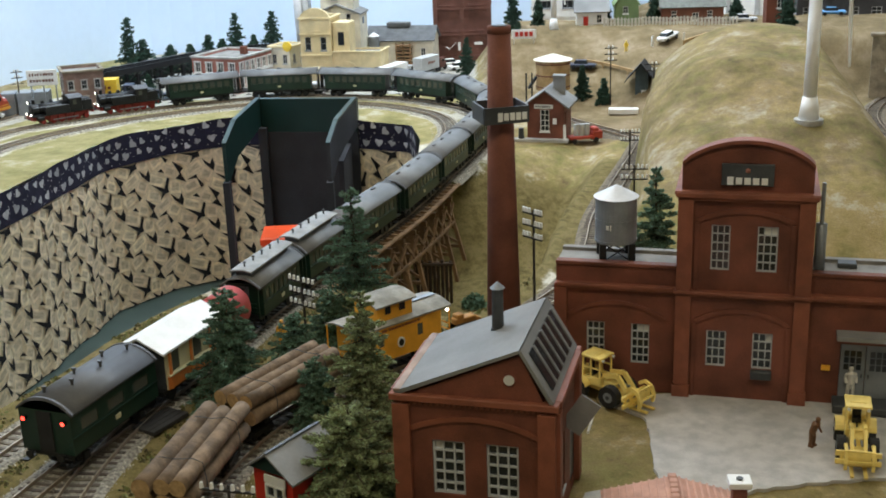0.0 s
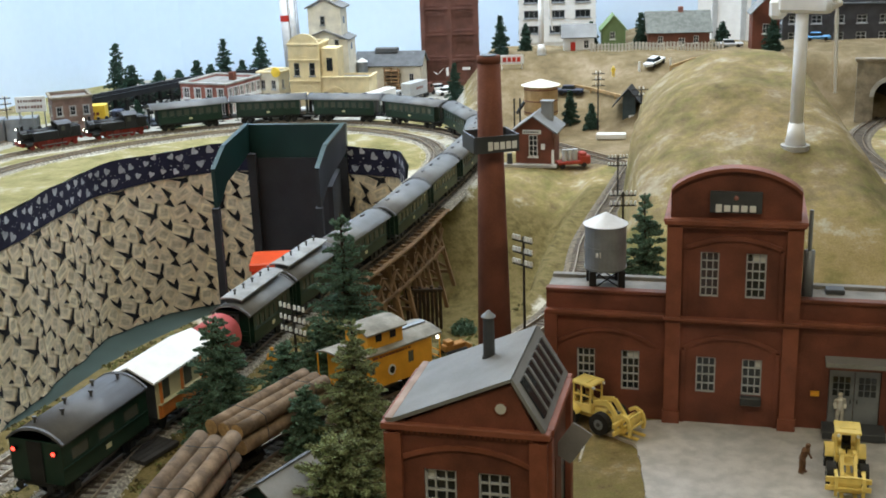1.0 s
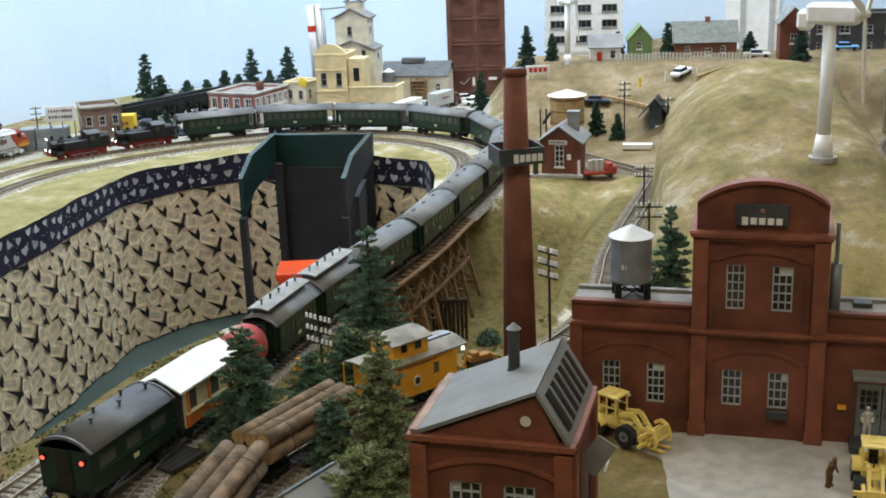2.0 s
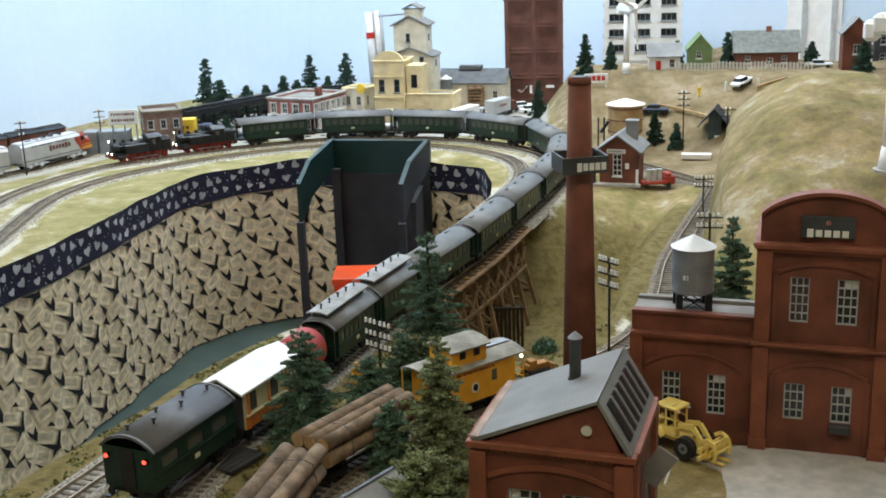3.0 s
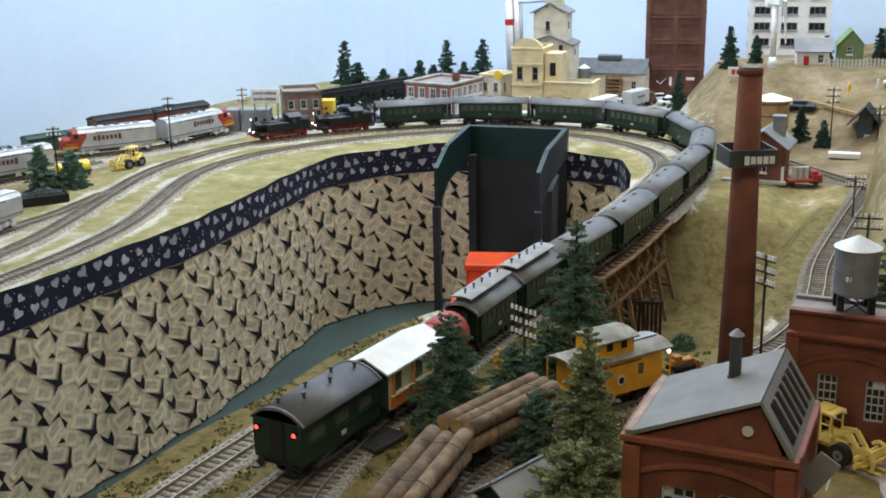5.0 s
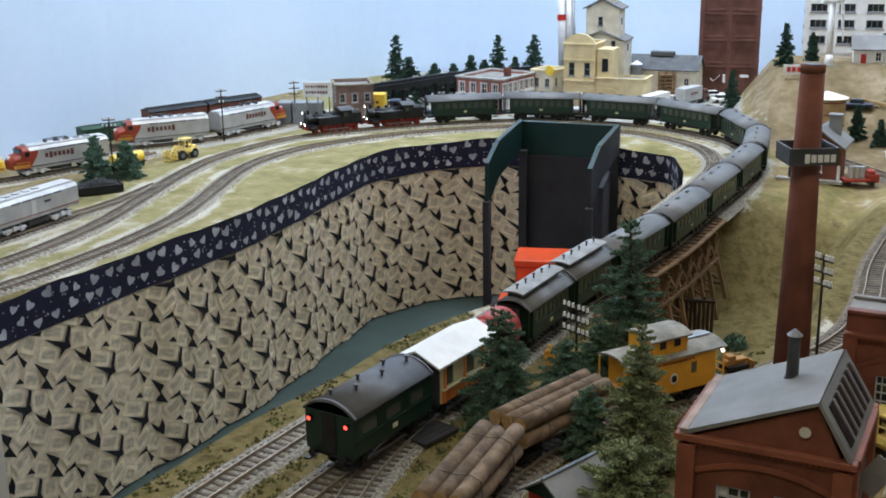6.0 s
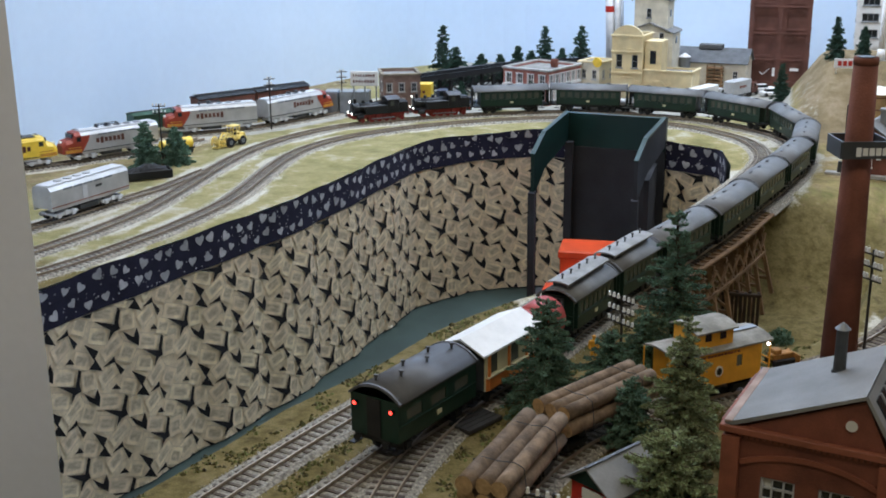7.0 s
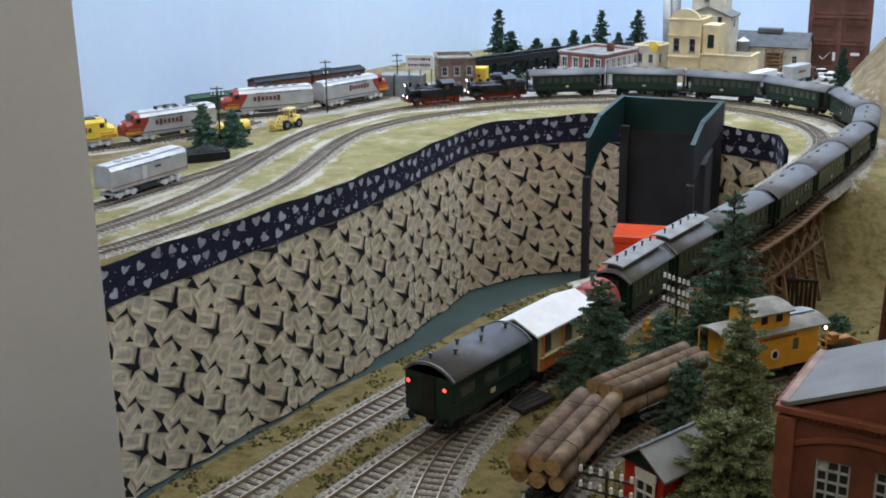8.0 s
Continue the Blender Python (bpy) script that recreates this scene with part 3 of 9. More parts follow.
# ---------------------------------------------------------------- printed cloth round the well
def cloth_skirt():
    rng = random.Random(5)
    line = spline(FABRIC_PLAN, 0.005)
    D, u = line
    T = np.gradient(D, axis=0)
    T /= np.linalg.norm(T, axis=1)[:, None]
    N = np.stack([-T[:, 1], T[:, 0]], 1)          # into the well
    e = thing("cloth_skirt", Matrix.Identity(4), "printed cotton cloth skirt hanging round the operating well", "cloth skirt")
    z_top, z_band = -0.003, -0.052

    def at(s, z, lift):
        k = np.array([np.interp(s, u, D[:, 0]), np.interp(s, u, D[:, 1])])
        n = np.array([np.interp(s, u, N[:, 0]), np.interp(s, u, N[:, 1])])
        fold = 0.0022 * math.sin(s * 41) * (0.3 + min(1, -z / 0.1)) + 0.0014 * math.sin(s * 93 + 1) * min(1, -z / 0.15)
        k = k + n * (fold + lift)
        return (k[0], k[1], z)

    def strip(z0, z1, lift, rows):
        bm = bmesh.new()
        g = [[bm.verts.new(at(s, z0 + (z1 - z0) * r / rows + (0.0025 * math.sin(s * 31) if r == 0 else 0), lift)) for s in u] for r in range(rows + 1)]
        for r in range(rows):
            for i in range(len(u) - 1):
                bm.faces.new((g[r][i], g[r][i + 1], g[r + 1][i + 1], g[r + 1][i]))
        return bm

    part("cloth", strip(z_band + 0.004, PIT_Z + 0.002, 0.004, 8), FABRIC_BEIGE, e, "beige cloth printed with papers and black shards", True)
    band = part("border_band", strip(z_top, z_band, 0.0062, 2), NAVY, e, "navy border band printed with grey hearts", True)

    def printed(out, poly, s, z, a, lift):
        ca, sa = math.cos(a), math.sin(a)
        vs = [out.verts.new(at(s + x * ca - y * sa, z + x * sa + y * ca, lift)) for x, y in poly]
        return out.faces.new(vs)

    cards = bmesh.new()
    uv = cards.loops.layers.uv.new("UVMap")
    # the print's repeat: papers (s, z, turn, width, height) and black shards, in columns that drop by half a repeat
    REP = ((0.0170, 0.0222, 0.37, 0.0410, 0.0205), (0.0259, -0.0033, 0.37, 0.0310, 0.0205), (-0.0192, 0.0040, 0.10, 0.0215, 0.0270), (0.0068, -0.0229, -0.46, 0.0350, 0.0180),
           (-0.0485, 0.0005, -0.40, 0.0290, 0.0205), (-0.0142, -0.0362, 0.50, 0.0225, 0.0245), (-0.0111, 0.0321, 0.44, 0.0235, 0.0210))
    SHARDS = (((0.0317, 0.0180), (0.0028, 0.0047), (-0.0045, 0.0238), (-0.0084, 0.0201), (-0.0039, 0.0050), (-0.0056, -0.0037), (0.0039, -0.0050), (0.0132, -0.0133), (0.0084, -0.0010), (0.0250, 0.0121)),
              ((-0.0083, -0.0071), (-0.0226, -0.0191), (-0.0286, -0.0087), (-0.0317, -0.0209), (-0.0290, -0.0323), (-0.0146, -0.0195)),
              ((-0.0161, 0.0507), (-0.0360, 0.0355), (-0.0300, 0.0285), (-0.0393, 0.0094), (-0.0200, 0.0186), (-0.0287, 0.0255)),
              ((-0.0401, 0.0133), (-0.0555, 0.0188), (-0.0593, 0.0212), (-0.0606, 0.0131), (-0.0721, -0.0003), (-0.0664, -0.0058), (-0.0592, 0.0135)),
              ((0.0067, 0.0416), (0.0148, 0.0372), (0.0005, 0.0322)))
    SEAM = 1.372
    origins = [(1.3427 - 0.063 * n, -0.1145 - 0.055 * n + 0.110 * m, False) for n in range(-2, 24) for m in range(-4, 16)]
    origins += [(1.393 + 0.0655 * n, -0.137 + 0.0555 * n + 0.111 * m, True) for n in range(-1, 15) for m in range(-10, 4)]
    origins = [(a, b, c) for a, b, c in origins if PIT_Z - 0.05 < b < z_band + 0.05 and -0.05 < a < u[-1] + 0.08]
    shards = bmesh.new()
    for s_a, z_a, left in origins:
        for poly in SHARDS:
            q = [(s_a + x, z_a + y) for x, y in poly]
            cs = sum(x for x, _ in q) / len(q)
            if (cs > SEAM) != left or min(x for x, _ in q) < 0.004 or max(x for x, _ in q) > u[-1] - 0.004 or max(y for _, y in q) < PIT_Z + 0.004 or min(y for _, y in q) > z_band:
                continue
            vs = [shards.verts.new(at(x, min(z_band - 0.0005, max(PIT_Z + 0.003, y)), 0.0070)) for x, y in q]
            shards.faces.new(vs)
        for k, (px, pz, pa, w, h) in enumerate(REP):
                s, z = s_a + px, z_a + pz
                if (s > SEAM) != left or not (-0.005 < s < u[-1] + 0.005 and PIT_Z - 0.005 < z < z_band + 0.012):
                    continue
                q = [(x + rng.uniform(-0.0006, 0.0006), y + rng.uniform(-0.0006, 0.0006)) for x, y in ((-w / 2, -h / 2), (w / 2, -h / 2), (w / 2, h / 2), (-w / 2, h / 2))]
                ca, sa = math.cos(pa), math.sin(pa)
                nu, nv, grid = 7, 5, []
                for j in range(nv + 1):
                    for i in range(nu + 1):
                        cu, cv = i / nu, j / nv
                        x = (q[0][0] * (1 - cu) + q[1][0] * cu) * (1 - cv) + (q[3][0] * (1 - cu) + q[2][0] * cu) * cv
                        y = (q[0][1] * (1 - cu) + q[1][1] * cu) * (1 - cv) + (q[3][1] * (1 - cu) + q[2][1] * cu) * cv
                        ss, zz = s + x * ca - y * sa, z + x * sa + y * ca
                        grid.append((cards.verts.new(at(min(u[-1], max(0.0, ss)), min(z_band + 0.001, max(PIT_Z + 0.003, zz)), 0.0045 + 0.00012 * k)), (cu, cv)))
                for j in range(nv):
                    for i in range(nu):
                        c = [grid[j * (nu + 1) + i], grid[j * (nu + 1) + i + 1], grid[(j + 1) * (nu + 1) + i + 1], grid[(j + 1) * (nu + 1) + i]]
                        f = cards.faces.new([p[0] for p in c])
                        f.smooth = True
                        for lp, p in zip(f.loops, c):
                            lp[uv].uv = p[1]
    paper = island_material("beige_paper_print", (0.88, 0.725, 0.49), 0.06, 0.9, hue=0.006)
    nt = paper.node_tree
    b = nt.nodes["Principled BSDF"]
    src = b.inputs["Base Color"].links[0].from_socket
    tc = nt.nodes.new("ShaderNodeUVMap")
    mp = nt.nodes.new("ShaderNodeMapping")
    mp.inputs["Scale"].default_value = (2.2, 3.4, 1)
    nz = nt.nodes.new("ShaderNodeTexNoise")
    nz.inputs["Scale"].default_value, nz.inputs["Detail"].default_value = 1.5, 3
    nt.links.new(tc.outputs["UV"], mp.inputs["Vector"])
    geo = nt.nodes.new("ShaderNodeNewGeometry")
    add = nt.nodes.new("ShaderNodeVectorMath")
    nt.links.new(mp.outputs["Vector"], add.inputs[0])
    cmb = nt.nodes.new("ShaderNodeCombineXYZ")
    mul = nt.nodes.new("ShaderNodeMath")
    mul.operation, mul.inputs[1].default_value = "MULTIPLY", 300
    nt.links.new(geo.outputs["Random Per Island"], mul.inputs[0])
    nt.links.new(mul.outputs[0], cmb.inputs["Z"])
    nt.links.new(cmb.outputs["Vector"], add.inputs[1])
    nt.links.new(add.outputs["Vector"], nz.inputs["Vector"])
    sp = nt.nodes.new("ShaderNodeSeparateXYZ")
    nt.links.new(tc.outputs["UV"], sp.inputs["Vector"])

    def rim(sock, lo, hi):
        """0 at the paper's edge, 1 further in."""
        d = nt.nodes.new("ShaderNodeMath")
        d.operation, d.inputs[1].default_value = "PINGPONG", 0.5
        nt.links.new(sock, d.inputs[0])
        q = nt.nodes.new("ShaderNodeMapRange")
        q.inputs["From Min"].default_value, q.inputs["From Max"].default_value = lo, hi
        nt.links.new(d.outputs[0], q.inputs["Value"])
        return q.outputs["Result"]

    def times(p, q):
        d = nt.nodes.new("ShaderNodeMath")
        d.operation = "MULTIPLY"
        nt.links.new(p, d.inputs[0])
        nt.links.new(q, d.inputs[1])
        return d

    picture = times(rim(sp.outputs["X"], 0.10, 0.24), rim(sp.outputs["Y"], 0.14, 0.32))
    inner = times(rim(sp.outputs["X"], 0.012, 0.030), rim(sp.outputs["Y"], 0.018, 0.045))
    mm = times(nz.outputs["Fac"], picture.outputs[0])
    mr = nt.nodes.new("ShaderNodeMapRange")
    mr.inputs["From Min"].default_value, mr.inputs["From Max"].default_value = 0.14, 0.62
    mr.inputs["To Min"].default_value, mr.inputs["To Max"].default_value = 0.0, 0.85
    nt.links.new(mm.outputs[0], mr.inputs["Value"])
    mx = nt.nodes.new("ShaderNodeMix")
    mx.data_type = "RGBA"
    mx.inputs["B"].default_value = (0.40, 0.33, 0.225, 1)
    nt.links.new(mr.outputs["Result"], mx.inputs["Factor"])
    nt.links.new(src, mx.inputs["A"])
    ol = nt.nodes.new("ShaderNodeMix")
    ol.data_type = "RGBA"
    ol.inputs["A"].default_value = (0.58, 0.475, 0.32, 1)
    nt.links.new(inner.outputs[0], ol.inputs["Factor"])
    nt.links.new(mx.outputs["Result"], ol.inputs["B"])
    nt.links.new(ol.outputs["Result"], b.inputs["Base Color"])
    o = part("paper_print", cards, paper, e, "overlapping beige papers printed on the cloth")
    o["kind"] = "stuff"

    o = part("shard_print", shards, FABRIC_BLACK, e, "black pointed shards printed between the papers")
    o["kind"] = "stuff"

    hearts = bmesh.new()
    s, k = 0.012, 0
    while s < u[-1] - 0.014:
        for zz, ds in ((z_top - 0.011, 0.0), (z_top - 0.034, 0.012)):
            r = rng.uniform(0.0058, 0.0088)
            poly = [(r * 0.95 * math.sin(t) ** 3, r * (0.8 * math.cos(t) - 0.3 * math.cos(2 * t) - 0.12 * math.cos(3 * t))) for t in np.linspace(0, 2 * math.pi, 17)[:-1]]
            printed(hearts, poly, s + ds + rng.uniform(-0.005, 0.005), max(z_band + 0.008, min(z_top - 0.007, zz + rng.uniform(-0.005, 0.005))), rng.choice((-0.5, -0.2, 0.1, 0.35, 0.8)) + rng.uniform(-0.15, 0.15), 0.0068)
        for _ in range(6):
            r = rng.uniform(0.0007, 0.0014)
            printed(hearts, [(r * math.cos(t), r * math.sin(t)) for t in np.linspace(0, 2 * math.pi, 7)[:-1]], s + rng.uniform(0, 0.024), rng.uniform(z_band + 0.003, z_top - 0.003), 0, 0.0067)
        s += 0.0245
    o = part("heart_print", hearts, HEART, band, "grey hearts and dots printed on the band")
    o["kind"] = "stuff"


cloth_skirt()


# ---------------------------------------------------------------- tracks
def track(label, line, s0=0.0, s1=None, ballast=True, stones=True, seed=1, z=0.0, dark=False, grey=False):
    D, u = line
    s1 = u[-1] if s1 is None else s1
    keep = (u >= s0) & (u <= s1)
    e = thing("railway_track", Matrix.Translation((0, 0, z)), label, "track", "tracks", "structure")
    rng = random.Random(seed)

    def ribbon(off, w, z0, z1, flare=0.0):
        bm = bmesh.new()
        rows = []
        for d, zz in ((off - w / 2 - flare, z0), (off - w / 2, z1), (off + w / 2, z1), (off + w / 2 + flare, z0)):
            L = offset_line(line, d)[keep]
            rows.append([bm.verts.new((x, y, zz)) for x, y in L])
        for a, b in zip(rows, rows[1:]):
            for i in range(len(a) - 1):
                bm.faces.new((a[i], a[i + 1], b[i + 1], b[i]))
        bmesh.ops.recalc_face_normals(bm, faces=bm.faces)
        return bm

    for off in (-0.0083, 0.0083):
        part("rail", ribbon(off, 0.0011, -0.0026, 0.0), RAIL, e)
    sl = bmesh.new()
    s = s0 + 0.004
    while s < s1:
        (x, y), a = along(line, s)
        box(sl, (x, y, -0.0036), (0.0029, 0.029 + rng.uniform(-0.001, 0.001), 0.0022), a + rng.uniform(-0.03, 0.03))
        s += 0.0084
    o = part("sleepers", sl, SLEEPER, e, "dark brown wooden sleepers")
    o["kind"] = "stuff"
    if ballast:
        o = part("ballast", ribbon(0, 0.036, -0.0085, -0.0032, 0.009), EARTH_BED if dark else BALLAST_GREY if grey else BALLAST_BED, e, "dark earthy ballast" if dark else "loose grey and white stone ballast")
        o["kind"] = "stuff"
    if stones:
        verts, faces = [], []
        n = int((s1 - s0) * 3600)
        for _ in range(n):
            s = rng.uniform(s0, s1)
            side = rng.choice((-1, 1))
            spread = 0.020 + 0.016 * max(0.0, noise.noise((s * 9, side * 5.0, seed)) + 0.35)
            off = side * (0.010 + (spread - 0.010) * rng.random() ** 0.8 if rng.random() < 0.72 else rng.uniform(0, 0.0075))
            (x, y), a = along(line, s)
            x, y = x - off * math.sin(a), y + off * math.cos(a)
            zb = -0.0034 if abs(off) < 0.018 else max(-0.0056, -0.0034 - 0.004 * (abs(off) - 0.018) / 0.01)
            r = rng.uniform(0.0006, 0.0014)
            k = len(verts)
            t = rng.uniform(0, 6.28)
            for q in range(4):
                verts.append((x + r * math.cos(t + q * 1.57) * rng.uniform(0.7, 1.2), y + r * math.sin(t + q * 1.57) * rng.uniform(0.7, 1.2), zb - 0.0006))
            verts.append((x, y, zb + r * rng.uniform(0.5, 1.1)))
            faces += [(k, k + 1, k + 4), (k + 1, k + 2, k + 4), (k + 2, k + 3, k + 4), (k + 3, k, k + 4)]
        me = bpy.data.meshes.new("ballast_stones")
        me.from_pydata(verts, [], faces)
        me.materials.append(STONE_GREY if grey else STONE)
        o = new("ballast_stones", me)
        o.parent = e
        tagged(o, "single pale ballast stones", kind="stuff")
    return e


def length_at(line, x, y):
    D, u = line
    return float(u[np.argmin(np.hypot(D[:, 0] - x, D[:, 1] - y))])


A0, A1 = length_at(LINE_A, -0.196, 1.02), length_at(LINE_A, -0.072, 1.405)
B0, B1 = length_at(LINE_B, -0.138, 1.00), length_at(LINE_B, -0.012, 1.405)
for ln, c0, c1, nm in ((LINE_A, A0, A1, "main line track with nickel rails on stone ballast"), (LINE_B, B0, B1, "main line track with nickel rails on stone ballast")):
    track(nm, ln, 0.0, c0, seed=3, grey=True)
    track("track carried over the timber trestle", ln, c0, c1, ballast=False, stones=False, seed=4)
    track(nm, ln, c1, None, seed=5)
track("diverging turnout track beside the main line", LINE_C, seed=6, z=0.0002, grey=True)
EARTH_BED = material("earthy_track_bed", (0.17, 0.140, 0.100), 0.95, 0, 0.4, 200, 0.6, 700)
s_open = length_at(LINE_D, 0.004, 0.810)
track("branch line track curving behind the brick houses", LINE_D, 0.0, s_open, seed=7, grey=True)
track("earthy branch line track along the foot of the hill", LINE_D, s_open, None, stones=False, seed=17, dark=True)
track("station track beside the red station", LINE_E, stones=False, seed=8, dark=True)
track("tunnel track at the foot of the hill", spline([(0.705, 1.25), (0.672, 1.40), (0.659, 1.54), (0.664, 1.66), (0.687, 1.76), (0.727, 1.845), (0.776, 1.92), (0.83, 2.02)]), stones=False, seed=13, dark=True)
track("yard siding with parked silver unit", LINE_F, seed=9, z=-0.0004)
track("yard track with parked diesels", LINE_G, seed=10)
track("yard track with parked diesels", LINE_H, seed=11)
track("spur track between the town trucks", LINE_S, seed=12)


# ---------------------------------------------------------------- buildings: shared pieces
def window(parent, x, z, w, h, y, cols, rows, frame_mat=None, pane=None, sill=True, arched=0.0, pale=()):
    """A window with its panes and bars in a wall that looks to -y; x is its middle, z its sill. The frame stands at y."""
    frame_mat, pane = frame_mat or WINDOW_FRAME, pane or PANE
    t = min(w, h) * 0.07
    bx, bz = [t] + [w * i / cols for i in range(1, cols)] + [w - t], [t] + [h * j / rows for j in range(1, rows)] + [h - t]
    g = t * 0.38
    cells = [(bx[i] + (g if i else 0), bz[j] + (g if j else 0), bx[i + 1] - (g if i + 1 < cols else 0), bz[j + 1] - (g if j + 1 < rows else 0)) for i in range(cols) for j in range(rows)]
    f = wall_with_holes(w, h, 0.0022, cells)
    bmesh.ops.translate(f, verts=f.verts, vec=(x - w / 2, y - 0.0011, z))
    win = part("window", f, frame_mat, parent)
    for i in range(cols):
        for j in range(rows):
            p = B(((x - w / 2 + w * (i + 0.5) / cols, y + 0.0012, z + h * (j + 0.5) / rows), (w / cols, 0.0008, h / rows)))
            part("pane", p, PANE_PALE if (i, j) in pale else pane, win)
    if sill:
        part("sill", B(((x, y - 0.0012, z - 0.0012), (w + 0.003, 0.004, 0.0022))), frame_mat, win)
    return win


def wall_with_holes(w, h, t, holes, y=0.0, top=None):
    """A wall from x = 0 to w, z = 0 to h, its face at y, t thick, with rectangular openings (x0, z0, x1, z1) right through."""
    bm = bmesh.new()
    xs = sorted({0.0, w, *[q for o in holes for q in (o[0], o[2])]})
    zs = sorted({0.0, h, *[q for o in holes for q in (o[1], o[3])]})
    for x0, x1 in zip(xs, xs[1:]):
        for z0, z1 in zip(zs, zs[1:]):
            cx, cz = (x0 + x1) / 2, (z0 + z1) / 2
            if any(o[0] < cx < o[2] and o[1] < cz < o[3] for o in holes):
                continue
            box(bm, (cx, y + t / 2, cz), (x1 - x0, t, z1 - z0))
    bmesh.ops.remove_doubles(bm, verts=bm.verts, dist=1e-6)
    return bm


def arch(bm, x, z, w, rise, y, t, d, seg=14):
    """A shallow brick arch band over an opening."""
    r = (w * w / 4 + rise * rise) / (2 * rise)
    a0 = math.asin(w / 2 / r)
    pts = [(x + r * math.sin(a), z + rise - r + r * math.cos(a)) for a in np.linspace(-a0, a0, seg)]
    out = [(x + (r + t) * math.sin(a), z + rise - r + (r + t) * math.cos(a)) for a in np.linspace(-a0, a0, seg)]
    return prism(bm, pts + out[::-1], y - d, y)


# ---------------------------------------------------------------- the brewery
def brewery():
    e = thing("brewery", pose(0.1925, 0.7105, -0.005, 0, 0, -13.5), "red brick brewery with arched tower and two low wings", "brewery")
    W, WL, WR, D, Dw = 0.0975, 0.096, 0.115, 0.085, 0.041
    zc, zp, zt = 0.0900, 0.1085, 0.168      # string course, parapet, tower cornice
    y0 = 0.0
    # tower front wall
    th = [(0.023, 0.028, 0.038, 0.058), (0.058, 0.028, 0.073, 0.058), (0.024, 0.108, 0.038, 0.144), (0.058, 0.108, 0.073, 0.144)]
    part("tower_front_wall", wall_with_holes(W, zt, 0.004, th), BRICK, e)
    for x0, z0, x1, z1 in th:
        window(e, (x0 + x1) / 2, z0, x1 - x0, z1 - z0, y0 + 0.0022, 3, 4 if z0 < 0.1 else 5, sill=False, pale=((1, 4), (2, 4)) if x0 > 0.05 and z0 > 0.1 else ((2, 3),) if x0 > 0.05 else ())
    part("window_box", B(((0.0655, -0.003, 0.0245), (0.016, 0.006, 0.007)), bevel=0.0008), DARK_GREY, e, "dark grey window box")
    part("tower_side_wall", B(((0.002, D / 2 + 0.004, zt / 2), (0.004, D - 0.004, zt))), BRICK, e)
    part("tower_side_wall", B(((W - 0.002, D / 2 + 0.004, zt / 2), (0.004, D - 0.004, zt))), BRICK, e)
    part("tower_rear_wall", B(((W / 2, D, zt / 2), (W, 0.004, zt))), BRICK, e)
    for x in (0.0045, W - 0.0045):
        bm = B(((x, -0.002, zt / 2), (0.0115, 0.0045, zt)), ((x, -0.0028, 0.006), (0.0135, 0.006, 0.012)))
        part("pilaster", bm, BRICK_TRIM, e, "orange-red corner pilaster")
    for z, h in ((zc, 0.0045), (zt, 0.006)):
        part("string_course", B(((W / 2, -0.0025, z), (W + 0.006, 0.0075, h * 0.6)), ((W / 2, -0.0015, z - h * 0.5), (W + 0.003, 0.0055, h * 0.5)), bevel=0.0004), BRICK_TRIM, e)
    part("cornice", B(((W / 2, D / 2, zt + 0.0012), (W + 0.008, D + 0.010, 0.003)), bevel=0.0005), BRICK_TRIM, e)
    for z, rise in ((0.068, 0.010), (0.150, 0.008)):
        bm = arch(bmesh.new(), W / 2, z - 0.004, 0.068, rise, 0.0, 0.0035, 0.0016)
        box(bm, (W / 2 - 0.0355, -0.0008, (z - 0.004) / 2 + (0.045 if z > 0.1 else 0)), (0.003, 0.0016, z - 0.004 - (0.09 if z > 0.1 else 0.0)))
        box(bm, (W / 2 + 0.0355, -0.0008, (z - 0.004) / 2 + (0.045 if z > 0.1 else 0)), (0.003, 0.0016, z - 0.004 - (0.09 if z > 0.1 else 0.0)))
        part("blind_arch", bm, BRICK, e)
    # curved gable above the cornice
    n = 20
    zg, rise = zt + 0.003, 0.0175
    curve = [(W * (0.01 + 0.98 * i / n), zg + 0.019 + rise * (1 - (2 * i / n - 1) ** 2) ** 0.8) for i in range(n + 1)]
    part("gable", prism(bmesh.new(), [(W * 0.01, zg - 0.002)] + curve + [(W * 0.99, zg - 0.002)], 0.001, 0.008), BRICK, e)
    cap = [(x, z) for x, z in curve] + [(x, z + 0.0028) for x, z in curve[::-1]]
    part("gable_coping", prism(bmesh.new(), cap, -0.002, 0.011), BRICK_TRIM, e)
    part("gable_roof", prism(bmesh.new(), [(x, z - 0.003) for x, z in curve] + [(x, z - 0.001) for x, z in curve[::-1]], 0.008, 0.026), BRICK_DARK, e)
    part("gable", prism(bmesh.new(), [(W * 0.01, zg - 0.002)] + [(x, z - 0.001) for x, z in curve] + [(W * 0.99, zg - 0.002)], 0.022, 0.0258), BRICK, e)
    part("tower_roof", B(((W / 2, D / 2 + 0.012, zt + 0.0042), (W - 0.004, D - 0.028, 0.003))), ROOF_FLAT, e)
    sign = part("sign_board", B(((W / 2, -0.0008, zg + 0.013), (0.038, 0.003, 0.0165)), bevel=0.0004), DARK_GREY, e, "dark grey sign board with pale bars")
    bm = bmesh.new()
    for i in range(5):
        box(bm, (W / 2 - 0.0125 + i * 0.0062, -0.0026, zg + 0.0085), (0.0046, 0.0008, 0.005 if i else 0.0062))
    part("sign_lettering", bm, WHITE, sign, "pale bars of lettering")
    part("sign_emblem", ball(bmesh.new(), (W / 2, -0.0022, zg + 0.0165), 0.0022, 1), BRICK_PALE, sign, "small shield emblem")

